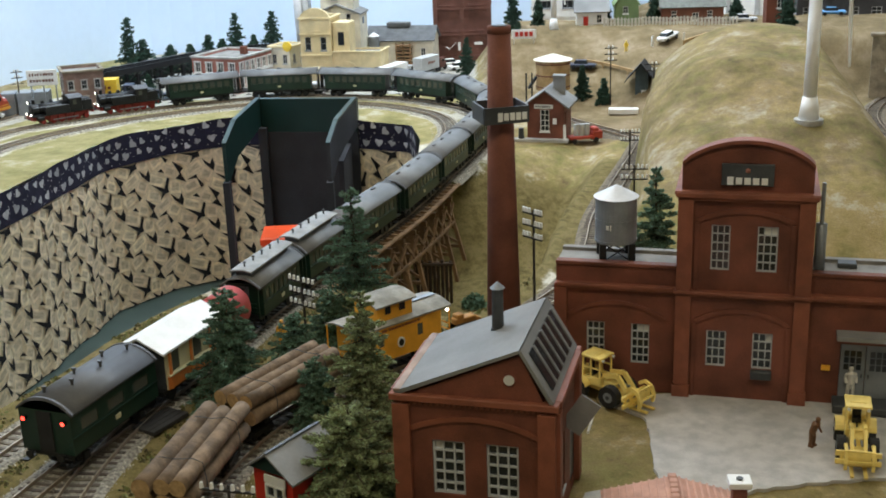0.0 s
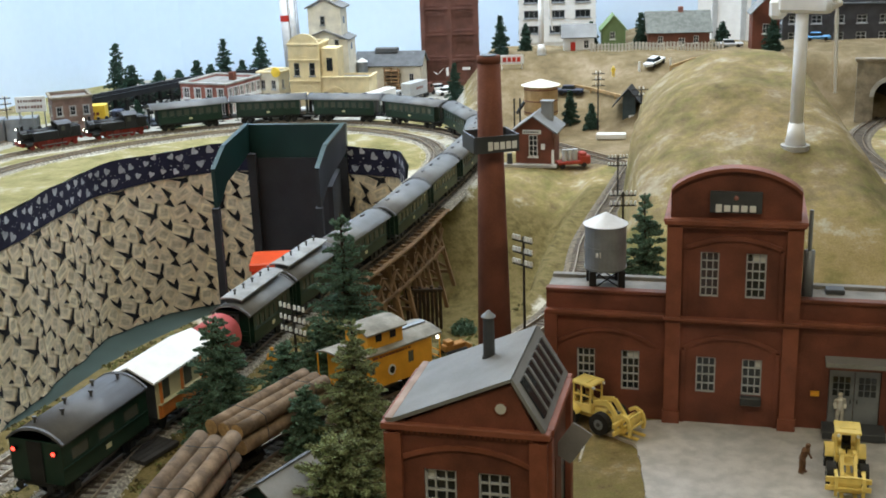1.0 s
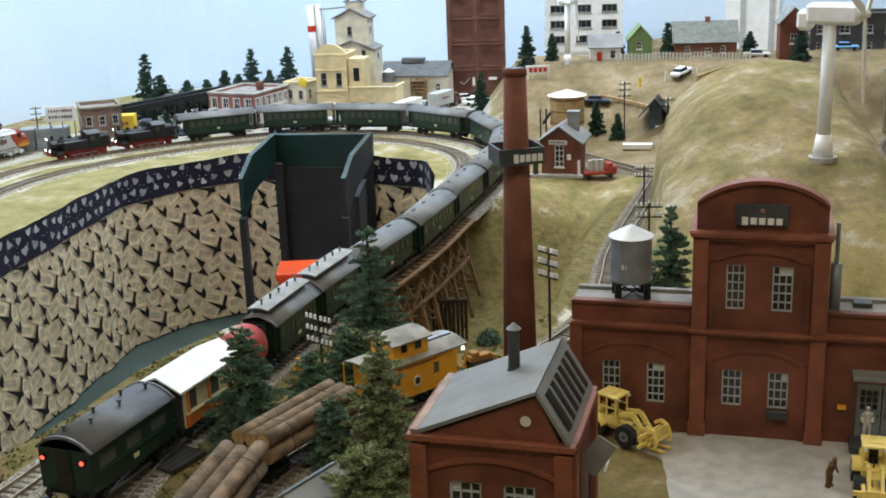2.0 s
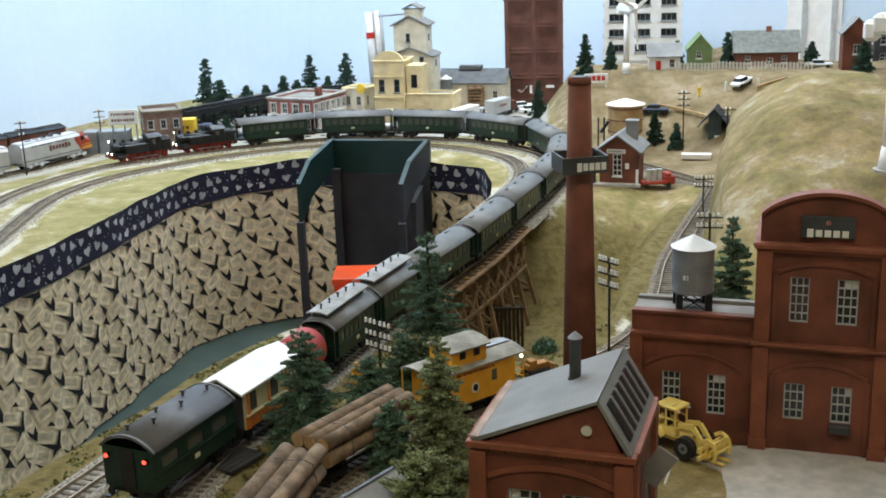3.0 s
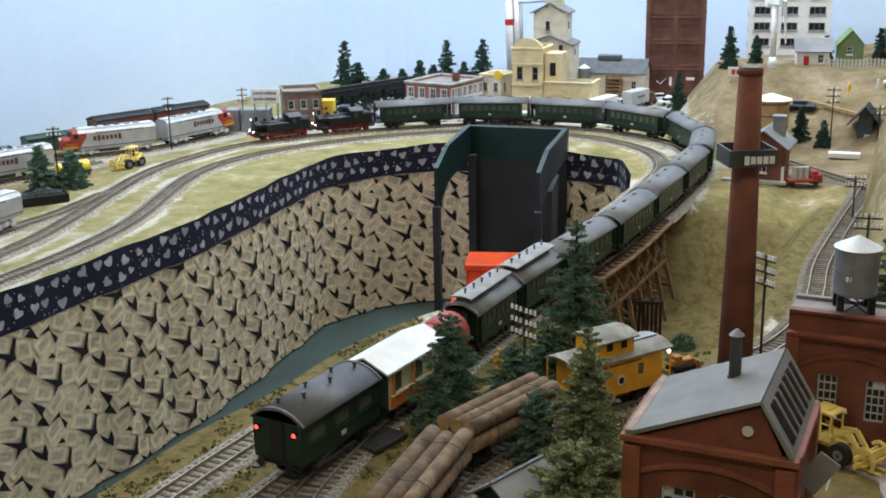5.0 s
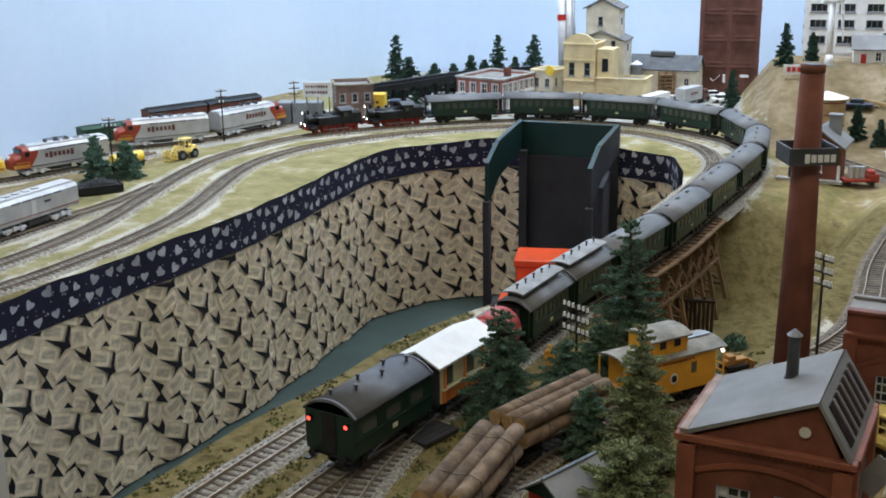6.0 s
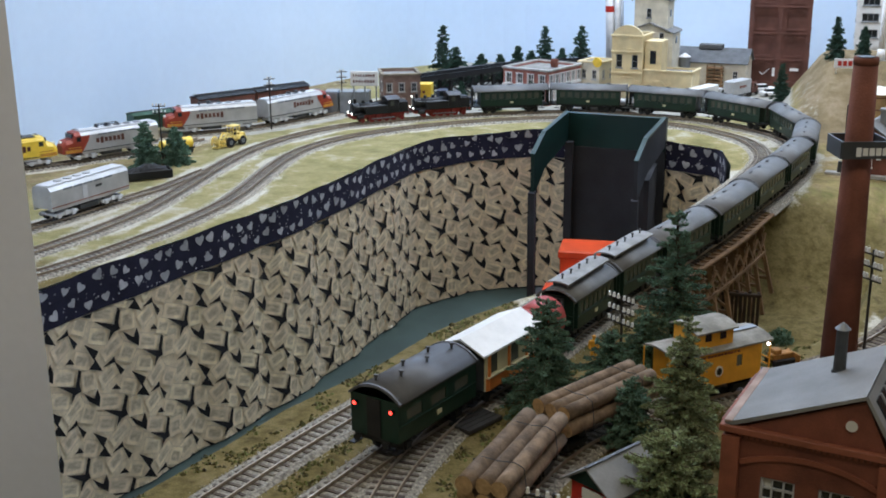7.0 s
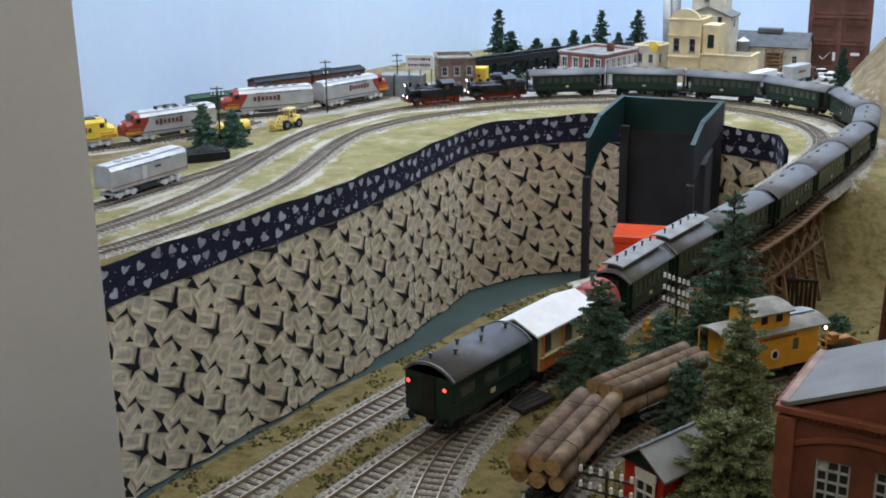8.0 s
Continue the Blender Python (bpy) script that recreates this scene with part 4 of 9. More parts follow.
    def wing(x0, w, holes, name, doors=False):
        wn = part(name, wall_with_holes(w, zp - 0.003, 0.004, holes), BRICK, e)
        wn.location = (x0, 0.004, 0)
        part("parapet_cap", B(((x0 + w / 2, 0.006, zp - 0.0012), (w, 0.008, 0.0028)), bevel=0.0004), BRICK, e)
        part("string_course", B(((x0 + w / 2, 0.002, zc), (w, 0.007, 0.003)), ((x0 + w / 2, 0.0025, zc - 0.0025), (w, 0.0055, 0.002)), bevel=0.0003), BRICK_TRIM, e)
        part("flat_roof", B(((x0 + w / 2, Dw / 2 + 0.006, zp - 0.0045), (w, Dw - 0.004, 0.004))), ROOF_FLAT, e, "pale gravelled flat roof")
        part("rear_wall", B(((x0 + w / 2, Dw, zp / 2 - 0.002), (w, 0.004, zp - 0.004))), BRICK, e)
        part("parapet_cap", B(((x0 + w / 2, Dw, zp - 0.0012), (w, 0.006, 0.0028))), ROOF_FLAT, e)

    lh = [(0.0245, 0.030, 0.0390, 0.058), (0.0600, 0.024, 0.0745, 0.058)]
    wing(-WL, WL, lh, "west_wing_wall")
    for x0, z0, x1, z1 in lh:
        window(e, x0 - WL + 0.0075, z0, x1 - x0, z1 - z0, 0.0062, 3, 5 if z0 < 0.03 else 4, sill=False, pale=((1, 4), (2, 4)) if z0 < 0.03 else ())
    bm = arch(bmesh.new(), -WL + 0.048, 0.062, 0.074, 0.012, 0.004, 0.003, 0.0016)
    part("blind_arch", bm, BRICK, e)
    part("pilaster", B(((-WL + 0.004, 0.002, zc / 2), (0.010, 0.005, zc)), ((-WL + 0.004, 0.0015, 0.006), (0.012, 0.006, 0.012))), BRICK_TRIM, e)
    part("end_wall", B(((-WL + 0.002, Dw / 2 + 0.004, zp / 2 - 0.002), (0.004, Dw - 0.006, zp - 0.004))), BRICK, e)
    rh = [(0.026, 0.004, 0.064, 0.052)]
    wing(W, WR, rh, "east_wing_wall")
    part("end_wall", B(((W + WR - 0.002, Dw / 2 + 0.004, zp / 2 - 0.002), (0.004, Dw - 0.006, zp - 0.004))), BRICK, e)
    # double door with canopy and step
    for k in (0, 1):
        xc = W + 0.0355 + k * 0.019
        d = part("door", B(((xc, 0.0068, 0.028), (0.0185, 0.002, 0.048)), bevel=0.0003), STEEL_GREY, e, "dark grey double door leaf")
        for i in range(3):
            for j in range(3):
                part("pane", B(((xc - 0.0045 + i * 0.0045, 0.0056, 0.033 + j * 0.0055), (0.0036, 0.0006, 0.0046))), PANE, d)
        part("handle", B(((xc + (0.007 if k == 0 else -0.007), 0.0053, 0.026), (0.0008, 0.0012, 0.003))), BLACK, d)
    part("canopy", prism(bmesh.new(), [(W + 0.022, 0.060), (W + 0.066, 0.060), (W + 0.066, 0.0635), (W + 0.022, 0.0635)], -0.011, 0.005), ROOF_GREY, e, "slate grey canopy over the door")
    part("door_step", B(((W + 0.045, -0.006, 0.006), (0.046, 0.020, 0.006)), bevel=0.0005), DARK_GREY, e, "dark grey door step")
    part("wall_plate", B(((W + 0.016, 0.0030, 0.032), (0.0065, 0.0015, 0.004))), ORANGE_YELLOW, e, "small ochre wall plate")
    part("roof_hatch", B(((W + 0.028, 0.030, zp - 0.0008), (0.014, 0.010, 0.004)), bevel=0.0006), DARK_GREY, e)
    part("roof_stack", B(((W + 0.072, 0.030, zp + 0.004), (0.013, 0.013, 0.030)), bevel=0.0004), BRICK, e, "red brick roof stack")
    pipe = bmesh.new()
    rod(pipe, (W + 0.007, 0.020, zp - 0.008), (W + 0.007, 0.020, zp + 0.034), 0.0042, seg=12)
    part("vent_drum", pipe, STEEL_GREY, e, "grey upright vent drum", True)
    part("vent_pipe", rod(bmesh.new(), (W + 0.007, 0.020, zp + 0.034), (W + 0.007, 0.020, zp + 0.066), 0.0016, seg=8), STEEL_GREY, e)


brewery()


STACK_BRICK = material("brown_stack_brick", (0.168, 0.064, 0.042), 0.8, 0, 0.25, 35, 0.35, 900, spec=0.2)
VERGE = material("pale_verge_tiles", (0.36, 0.26, 0.21), 0.7, 0, 0.2, 60, 0.2)


def smoke_stack():
    e = thing("factory_chimney", pose(0.0565, 0.668, -0.005, 0, 0, 16), "tall tapered red brick factory chimney with iron band", "chimney")
    bm = bmesh.new()
    rod(bm, (0, 0, 0.030), (0, 0, 0.300), 0.0138, 0.0080, 28)
    part("shaft", bm, STACK_BRICK, e, "", True)
    part("plinth", B(((0, 0, 0.016), (0.036, 0.036, 0.032)), bevel=0.001), BRICK, e)
    part("top_ring", rod(bmesh.new(), (0, 0, 0.298), (0, 0, 0.303), 0.0083, 0.0083, 28), STACK_BRICK, e, "", True)
    part("flue", rod(bmesh.new(), (0, 0, 0.3005), (0, 0, 0.3035), 0.0058, 0.0058, 20), BLACK, e)
    # octagonal sign frame round the shaft
    fr = bmesh.new()
    w, d = 0.0160, 0.0150
    box(fr, (0, -d, 0.243), (2 * w, 0.0014, 0.0118))
    box(fr, (0, d, 0.243), (2 * w, 0.0014, 0.0118))
    box(fr, (-w, 0, 0.243), (0.0014, 2 * d - 0.0016, 0.0118))
    box(fr, (w, 0, 0.243), (0.0014, 2 * d - 0.0016, 0.0118))
    band = part("sign_band", fr, DARK_GREY, e, "dark grey sign band round the shaft")
    lt = bmesh.new()
    for i in range(5):
        box(lt, (-0.0050 + i * 0.0044, -d - 0.0009, 0.2420), (0.0034, 0.0006, 0.0052 if i else 0.0062))
    part("sign_lettering", lt, WHITE, band, "pale bars of lettering")
    for a in (-1, 1):
        part("bracket", B(((a * 0.0125, 0, 0.243), (0.008, 0.0016, 0.0016))), BLACK, band)


smoke_stack()


def workshop():
    """The small sawtooth-roofed house in front of the brewery."""
    e = thing("boiler_house", pose(-0.0164, 0.5230, -0.005, 0, 0, -13.4), "red brick boiler house with grey sawtooth roof and vent", "house")
    W, D, H, R, xr = 0.1019, 0.0900, 0.0932, 0.1277, 0.0806
    holes = [(0.0234, 0.026, 0.0445, 0.0640), (0.0585, 0.026, 0.0791, 0.0640)]
    part("front_wall", wall_with_holes(W, H, 0.004, holes), BRICK, e)
    for x0, z0, x1, z1 in holes:
        window(e, (x0 + x1) / 2, z0, x1 - x0, z1 - z0, 0.0026, 3, 5, sill=False, pale=((0, 4),) if x0 < 0.05 else ())
    gb = prism(bmesh.new(), [(0.006, H), (xr, R - 0.002), (W - 0.006, H)], 0.0005, 0.004)
    part("gable_wall", gb, BRICK, e)
    part("gable_wall", prism(bmesh.new(), [(0.006, H), (xr, R - 0.002), (W - 0.006, H)], D - 0.004, D), BRICK, e)
    part("side_wall", B(((0.002, D / 2 + 0.002, H / 2), (0.004, D - 0.004, H))), BRICK, e)
    sw = part("side_wall", wall_with_holes(D - 0.004, H, 0.004, [(0.012, 0.020, 0.034, 0.060), (0.056, 0.006, 0.080, 0.056)]), BRICK, e)
    sw.matrix_basis = pose(W, 0.004, 0, 0, 0, 90)
    wn = window(e, 0.023, 0.020, 0.022, 0.040, 0.0022, 3, 4)
    wn.matrix_basis = pose(W, 0.004, 0, 0, 0, 90)
    part("door", B(((W - 0.002, 0.072, 0.031), (0.0018, 0.024, 0.050))), STEEL_GREY, e, "grey side door")
    part("rear_wall", B(((W / 2, D - 0.002, H / 2), (W - 0.008, 0.004, H))), BRICK, e)
    part("cornice", B(((W / 2, 0.0, H), (W + 0.006, 0.008, 0.0045)), ((W / 2, D, H), (W + 0.006, 0.008, 0.0045)),
                      ((0, D / 2, H), (0.008, D - 0.008, 0.0045)), ((W, D / 2, H), (0.008, D - 0.008, 0.0045)), bevel=0.0005), BRICK_TRIM, e, "orange-red moulded cornice")
    tooth = None
    for i in range(26):
        o = part("dentil", B(((0, -0.0006, H - 0.0040), (0.0018, 0.0018, 0.0022))), BRICK_TRIM, e) if tooth is None else new("dentil", tooth.data)
        tooth = tooth or o
        o.parent = e
        o.location = (0.006 + i * 0.0036, 0, 0)
    for x in (0.0045, W - 0.0045):
        part("pilaster", B(((x, -0.0018, H / 2 - 0.002), (0.011, 0.0048, H - 0.005)), ((x, -0.0025, 0.007), (0.013, 0.006, 0.014))), BRICK_TRIM, e)
    part("pilaster", B(((W + 0.0015, 0.0045, H / 2 - 0.002), (0.004, 0.0085, H - 0.005))), BRICK_TRIM, e)
    part("pilaster", B(((W + 0.0015, D - 0.0045, H / 2 - 0.002), (0.004, 0.011, H - 0.005))), BRICK_TRIM, e)
    part("blind_arch", arch(bmesh.new(), W / 2, 0.070, 0.080, 0.009, 0.0, 0.0032, 0.0016), BRICK_TRIM, e)
    # roof: long slope and steep glazed slope
    t = 0.0022
    part("roof_slope", prism(bmesh.new(), [(0.002, H + 0.001), (xr, R), (xr, R + t), (0.0, H + 0.001 + t)], -0.002, D + 0.002), ROOF_GREY, e, "pale grey roofing felt")
    gl = part("glazed_slope", prism(bmesh.new(), [(xr, R), (W - 0.002, H + 0.001), (W, H + 0.001 + t), (xr + 0.001, R + t)], -0.002, D + 0.002), ROOF_GREY, e)
    slope = Vector((W - xr, 0, H - R))
    for i in range(6):
        y = 0.0115 + i * 0.0130
        p0 = Vector((xr + 0.0022, y, R + 0.0006)) + slope * 0.10
        p1 = Vector((xr + 0.0022, y, R + 0.0006)) + slope * 0.78
        bm = bmesh.new()
        n = Vector((-slope.z, 0, slope.x)).normalized()
        hw = 0.0046
        vs = [Vector(q) for q in (p0 + Vector((0, -hw, 0)), p0 + Vector((0, hw, 0)), p1 + Vector((0, hw, 0)), p1 + Vector((0, -hw, 0)))]
        top = [bm.verts.new(v + n * 0.0008) for v in vs]
        bot = [bm.verts.new(v - n * 0.0006) for v in vs]
        bm.faces.new(top)
        for k in range(4):
            bm.faces.new((top[k], bot[k], bot[(k + 1) % 4], top[(k + 1) % 4]))
        bmesh.ops.recalc_face_normals(bm, faces=bm.faces)
        part("pane", bm, PANE, gl)
        bm = bmesh.new()
        q0, q1 = p0 + Vector((0, hw + 0.0022, 0)), p1 + Vector((0, hw + 0.0022, 0))
        beam(bm, q0 + n * 0.0006, q1 + n * 0.0006, 0.0022, 0.0016)
        part("glazing_bar", bm, ROOF_GREY, gl)
    part("verge_board", B(((0.002, D / 2, H + 0.0042), (0.005, D + 0.004, 0.0022)), bevel=0.0004), VERGE, e, "pale pink edge tiles")
    v = bmesh.new()
    rod(v, (0.0, 0, 0), (0, 0, 0.030), 0.0040, 0.0037, 14)
    rod(v, (0, 0, -0.004), (0, 0, 0.003), 0.0056, 0.0046, 14)
    vp = part("vent_pipe", v, DARK_GREY, e, "dark grey roof vent pipe", False)
    vp.location = (0.0545, 0.059, 0.1163)
    c = bmesh.new()
    rod(c, (0, 0, 0.0305), (0, 0, 0.0345), 0.0050, 0.0008, 14)
    part("vent_cap", c, STEEL_GREY, vp)
    ro = bmesh.new()
    rod(ro, (0.0740, 0.0012, 0.1093), (0.0740, -0.0012, 0.1093), 0.0034, 0.0034, 20)
    part("round_window", ro, PANE_PALE, e, "round pale gable window")
    ring = bmesh.new()
    rod(ring, (0.0740, 0.0012, 0.1093), (0.0740, -0.0006, 0.1093), 0.0040, 0.0040, 20)
    part("window_ring", ring, BRICK_TRIM, e)
    # side awning
    aw = bmesh.new()
    beam(aw, (W + 0.003, 0.046, 0.071), (W + 0.0155, 0.046, 0.063), 0.0014, 0.026)
    a = part("awning", aw, ROOF_GREY, e, "slate grey lean-to awning")
    part("awning_edge", B(((W + 0.0160, 0.046, 0.0622), (0.0012, 0.028, 0.0018))), WHITE, a)


workshop()


# ---------------------------------------------------------------- rolling stock
def wheelset(parent, x, r=0.0056, mat=None):
    bm = bmesh.new()
    for y in (-0.0083, 0.0083):
        rod(bm, (x, y - 0.0011, r), (x, y + 0.0011, r), r, r, 14)
    rod(bm, (x, -0.008, r), (x, 0.008, r), 0.0011, 0.0011, 6)
    return part("wheelset", bm, mat or BLACK, parent)


def roof_profile(w, z, rise, over, n=10, t=0.0012):
    a = [(w / 2 + over) * (2 * i / n - 1) for i in range(n + 1)]
    top = [(x, z + rise * (1 - (abs(x) / (w / 2 + over)) ** 2.2)) for x in a]
    return top + [(x, y - t) for x, y in top[::-1]]


def roof_mesh(L, w, z, rise, over=0.0012):
    """Arched roof, drawn along x."""
    bm = prism(bmesh.new(), roof_profile(w, z, rise, over), -L / 2, L / 2)
    bmesh.ops.rotate(bm, verts=bm.verts, cent=(0, 0, 0), matrix=Matrix.Rotation(radians(90), 3, "Z"))
    return bm


def buffers(parent, x, z=0.0125):
    for y in (-0.0098, 0.0098):
        bm = bmesh.new()
        s = 1 if x > 0 else -1
        rod(bm, (x, y, z), (x + s * 0.0045, y, z), 0.0009, 0.0009, 6)
        rod(bm, (x + s * 0.0045, y, z), (x + s * 0.0052, y, z), 0.0024, 0.0024, 10)
        part("buffer", bm, BLACK, parent)


def side_wall(parent, L, z0, z1, y, holes, mat, sgn, name="side_wall"):
    o = part(name, wall_with_holes(L, z1 - z0, 0.0012, holes), mat, parent)
    o.matrix_basis = pose(-L / 2, -y, z0) if sgn < 0 else pose(L / 2, y, z0, 0, 0, 180)
    for x0, a0, x1, a1 in holes:
        part("pane", B((((x0 + x1) / 2, 0.0007, (a0 + a1) / 2), (x1 - x0, 0.0005, a1 - a0))), COACH_WIN, o)
    return o


def coach(L=0.148, win=8, roof=None, vents="low", platform=0.013, lamp=False, label="bottle green passenger coach with grey arched roof", name="passenger_coach", wz=0.0125, w=0.0325):
    roof = roof or COACH_ROOF
    e = thing(name, Matrix.Identity(4), label, "railway coach", "coaches of the passenger train")
    BL = L - 2 * platform
    z0, z1 = 0.0135, 0.0385
    pitch = (BL - 0.010) / win
    ww = pitch * 0.62
    holes = [(0.005 + pitch * (i + 0.5) - ww / 2, 0.0115, 0.005 + pitch * (i + 0.5) + ww / 2, 0.0115 + wz * 0.72) for i in range(win)]
    for sgn in (-1, 1):
        sw = side_wall(e, BL, z0, z1, w / 2, holes, COACH_GREEN, sgn)
        part("waist_rail", B(((BL / 2, -0.0003, 0.0098), (BL, 0.0007, 0.0009))), COACH_GREEN, sw)
        nb = bmesh.new()
        box(nb, (BL * 0.5, -0.0003, 0.0055), (0.006, 0.0005, 0.0028))
        part("side_marking", nb, CREAM_LINE, sw, "small cream class marking")
    for sx in (-1, 1):
        ew = part("end_wall", B(((sx * (BL / 2 - 0.0006), 0, (z0 + z1) / 2), (0.0012, w - 0.0024, z1 - z0))), COACH_GREEN, e)
        part("end_door", B(((sx * (BL / 2 + 0.0003), 0, 0.0255), (0.0008, 0.0075, 0.022))), COACH_ROOF_DARK, ew)
        if platform:
            part("platform", B(((sx * (BL / 2 + platform / 2), 0, z0 - 0.0008), (platform, w - 0.001, 0.0016))), BLACK, e)
            rl = bmesh.new()
            for y in (-w / 2 + 0.001, w / 2 - 0.001):
                box(rl, (sx * (BL / 2 + platform - 0.001), y, (z0 + z1) / 2), (0.0011, 0.0011, z1 - z0))
            for zz in (0.018, 0.0215, 0.025):
                box(rl, (sx * (BL / 2 + platform - 0.001), 0, zz), (0.0006, w - 0.003, 0.0007))
            part("platform_railing", rl, COACH_GREEN, e)
        gz = bmesh.new()
        box(gz, (sx * (L / 2 + 0.0004), 0, 0.0262), (0.002, 0.0090, 0.024))
        part("gangway_bellows", gz, RUBBER, e)
        buffers(e, sx * L / 2)
    part("floor_frame", B(((0, 0, 0.0122), (L, w - 0.004, 0.0022)), ((0, 0, 0.0095), (BL * 0.45, 0.011, 0.0042))), BLACK, e)
    part("interior", B(((0, 0, 0.0185), (BL - 0.004, w - 0.006, 0.008))), DARK_GREY, e)
    part("roof", roof_mesh(L + 0.001, w, 0.0382, 0.0078), roof, e, "", True)
    for sx in (-1, 1):
        tmp = roof_mesh(0.0022, w + 0.0006, 0.0385, 0.0080)
        bmesh.ops.translate(tmp, verts=tmp.verts, vec=(sx * (L / 2 - 0.0009), 0, 0))
        part("roof_end_band", tmp, COACH_ROOF_DARK, e)
    for i in range(3 if vents == "low" else 6):
        vx = (i - (1 if vents == "low" else 2.5)) * (BL / (3.1 if vents == "low" else 6.2))
        v = bmesh.new()
        if vents == "low":
            box(v, (vx, 0.0012, 0.0468), (0.0085, 0.0028, 0.0012), 0.0, 0.0003)
        else:
            rod(v, (vx, 0.004 * (-1) ** i, 0.0445), (vx, 0.004 * (-1) ** i, 0.0482), 0.0009, 0.0009, 8)
            rod(v, (vx, 0.004 * (-1) ** i, 0.0482), (vx, 0.004 * (-1) ** i, 0.0494), 0.0016, 0.0014, 8)
        part("roof_vent", v, COACH_ROOF_DARK, e)
    for x in ((-BL * 0.33, BL * 0.33) if L < 0.13 else (-BL * 0.40, -BL * 0.29, BL * 0.29, BL * 0.40)):
        wheelset(e, x)
        for y in (-0.0125, 0.0125):
            part("axle_box", B(((x, y, 0.0068), (0.0070, 0.0022, 0.0052)), bevel=0.0004), BLACK, e)
    for x in (-BL / 2 + 0.001, BL / 2 - 0.001):
        for y in (-w / 2 + 0.002, w / 2 - 0.002):
            part("step_board", B(((x, y, 0.0075), (0.010, 0.004, 0.0008)), ((x, y, 0.0100), (0.0008, 0.0008, 0.005))), BLACK, e)
    return e


def put_on(line, ob, s, z=0.0, flip=False, grow=(1.0, 1.0, 1.0)):
    (x, y), a = along(line, s)
    ob.matrix_basis = pose(x, y, z, 0, 0, math.degrees(a) + (180 if flip else 0)) @ Matrix.Diagonal((*grow, 1.0))
    return ob


KITCHEN_ORANGE = material("orange_wagon_paint", (0.62, 0.20, 0.045), 0.5, 0, 0.15, 60, 0.1)
TANK_RED = material("dull_red_tank_paint", (0.36, 0.040, 0.030), 0.45, 0, 0.2, 40, 0.06)
CLERESTORY_GREY = material("pale_clerestory_roof", (0.27, 0.27, 0.26), 0.6, 0, 0.2, 50, 0.1)
LOCO_RED = material("loco_frame_red", (0.26, 0.022, 0.014), 0.5, 0, 0.2, 60, 0.08)
S_TAIL = length_at(LINE_B, -0.265, 0.603)


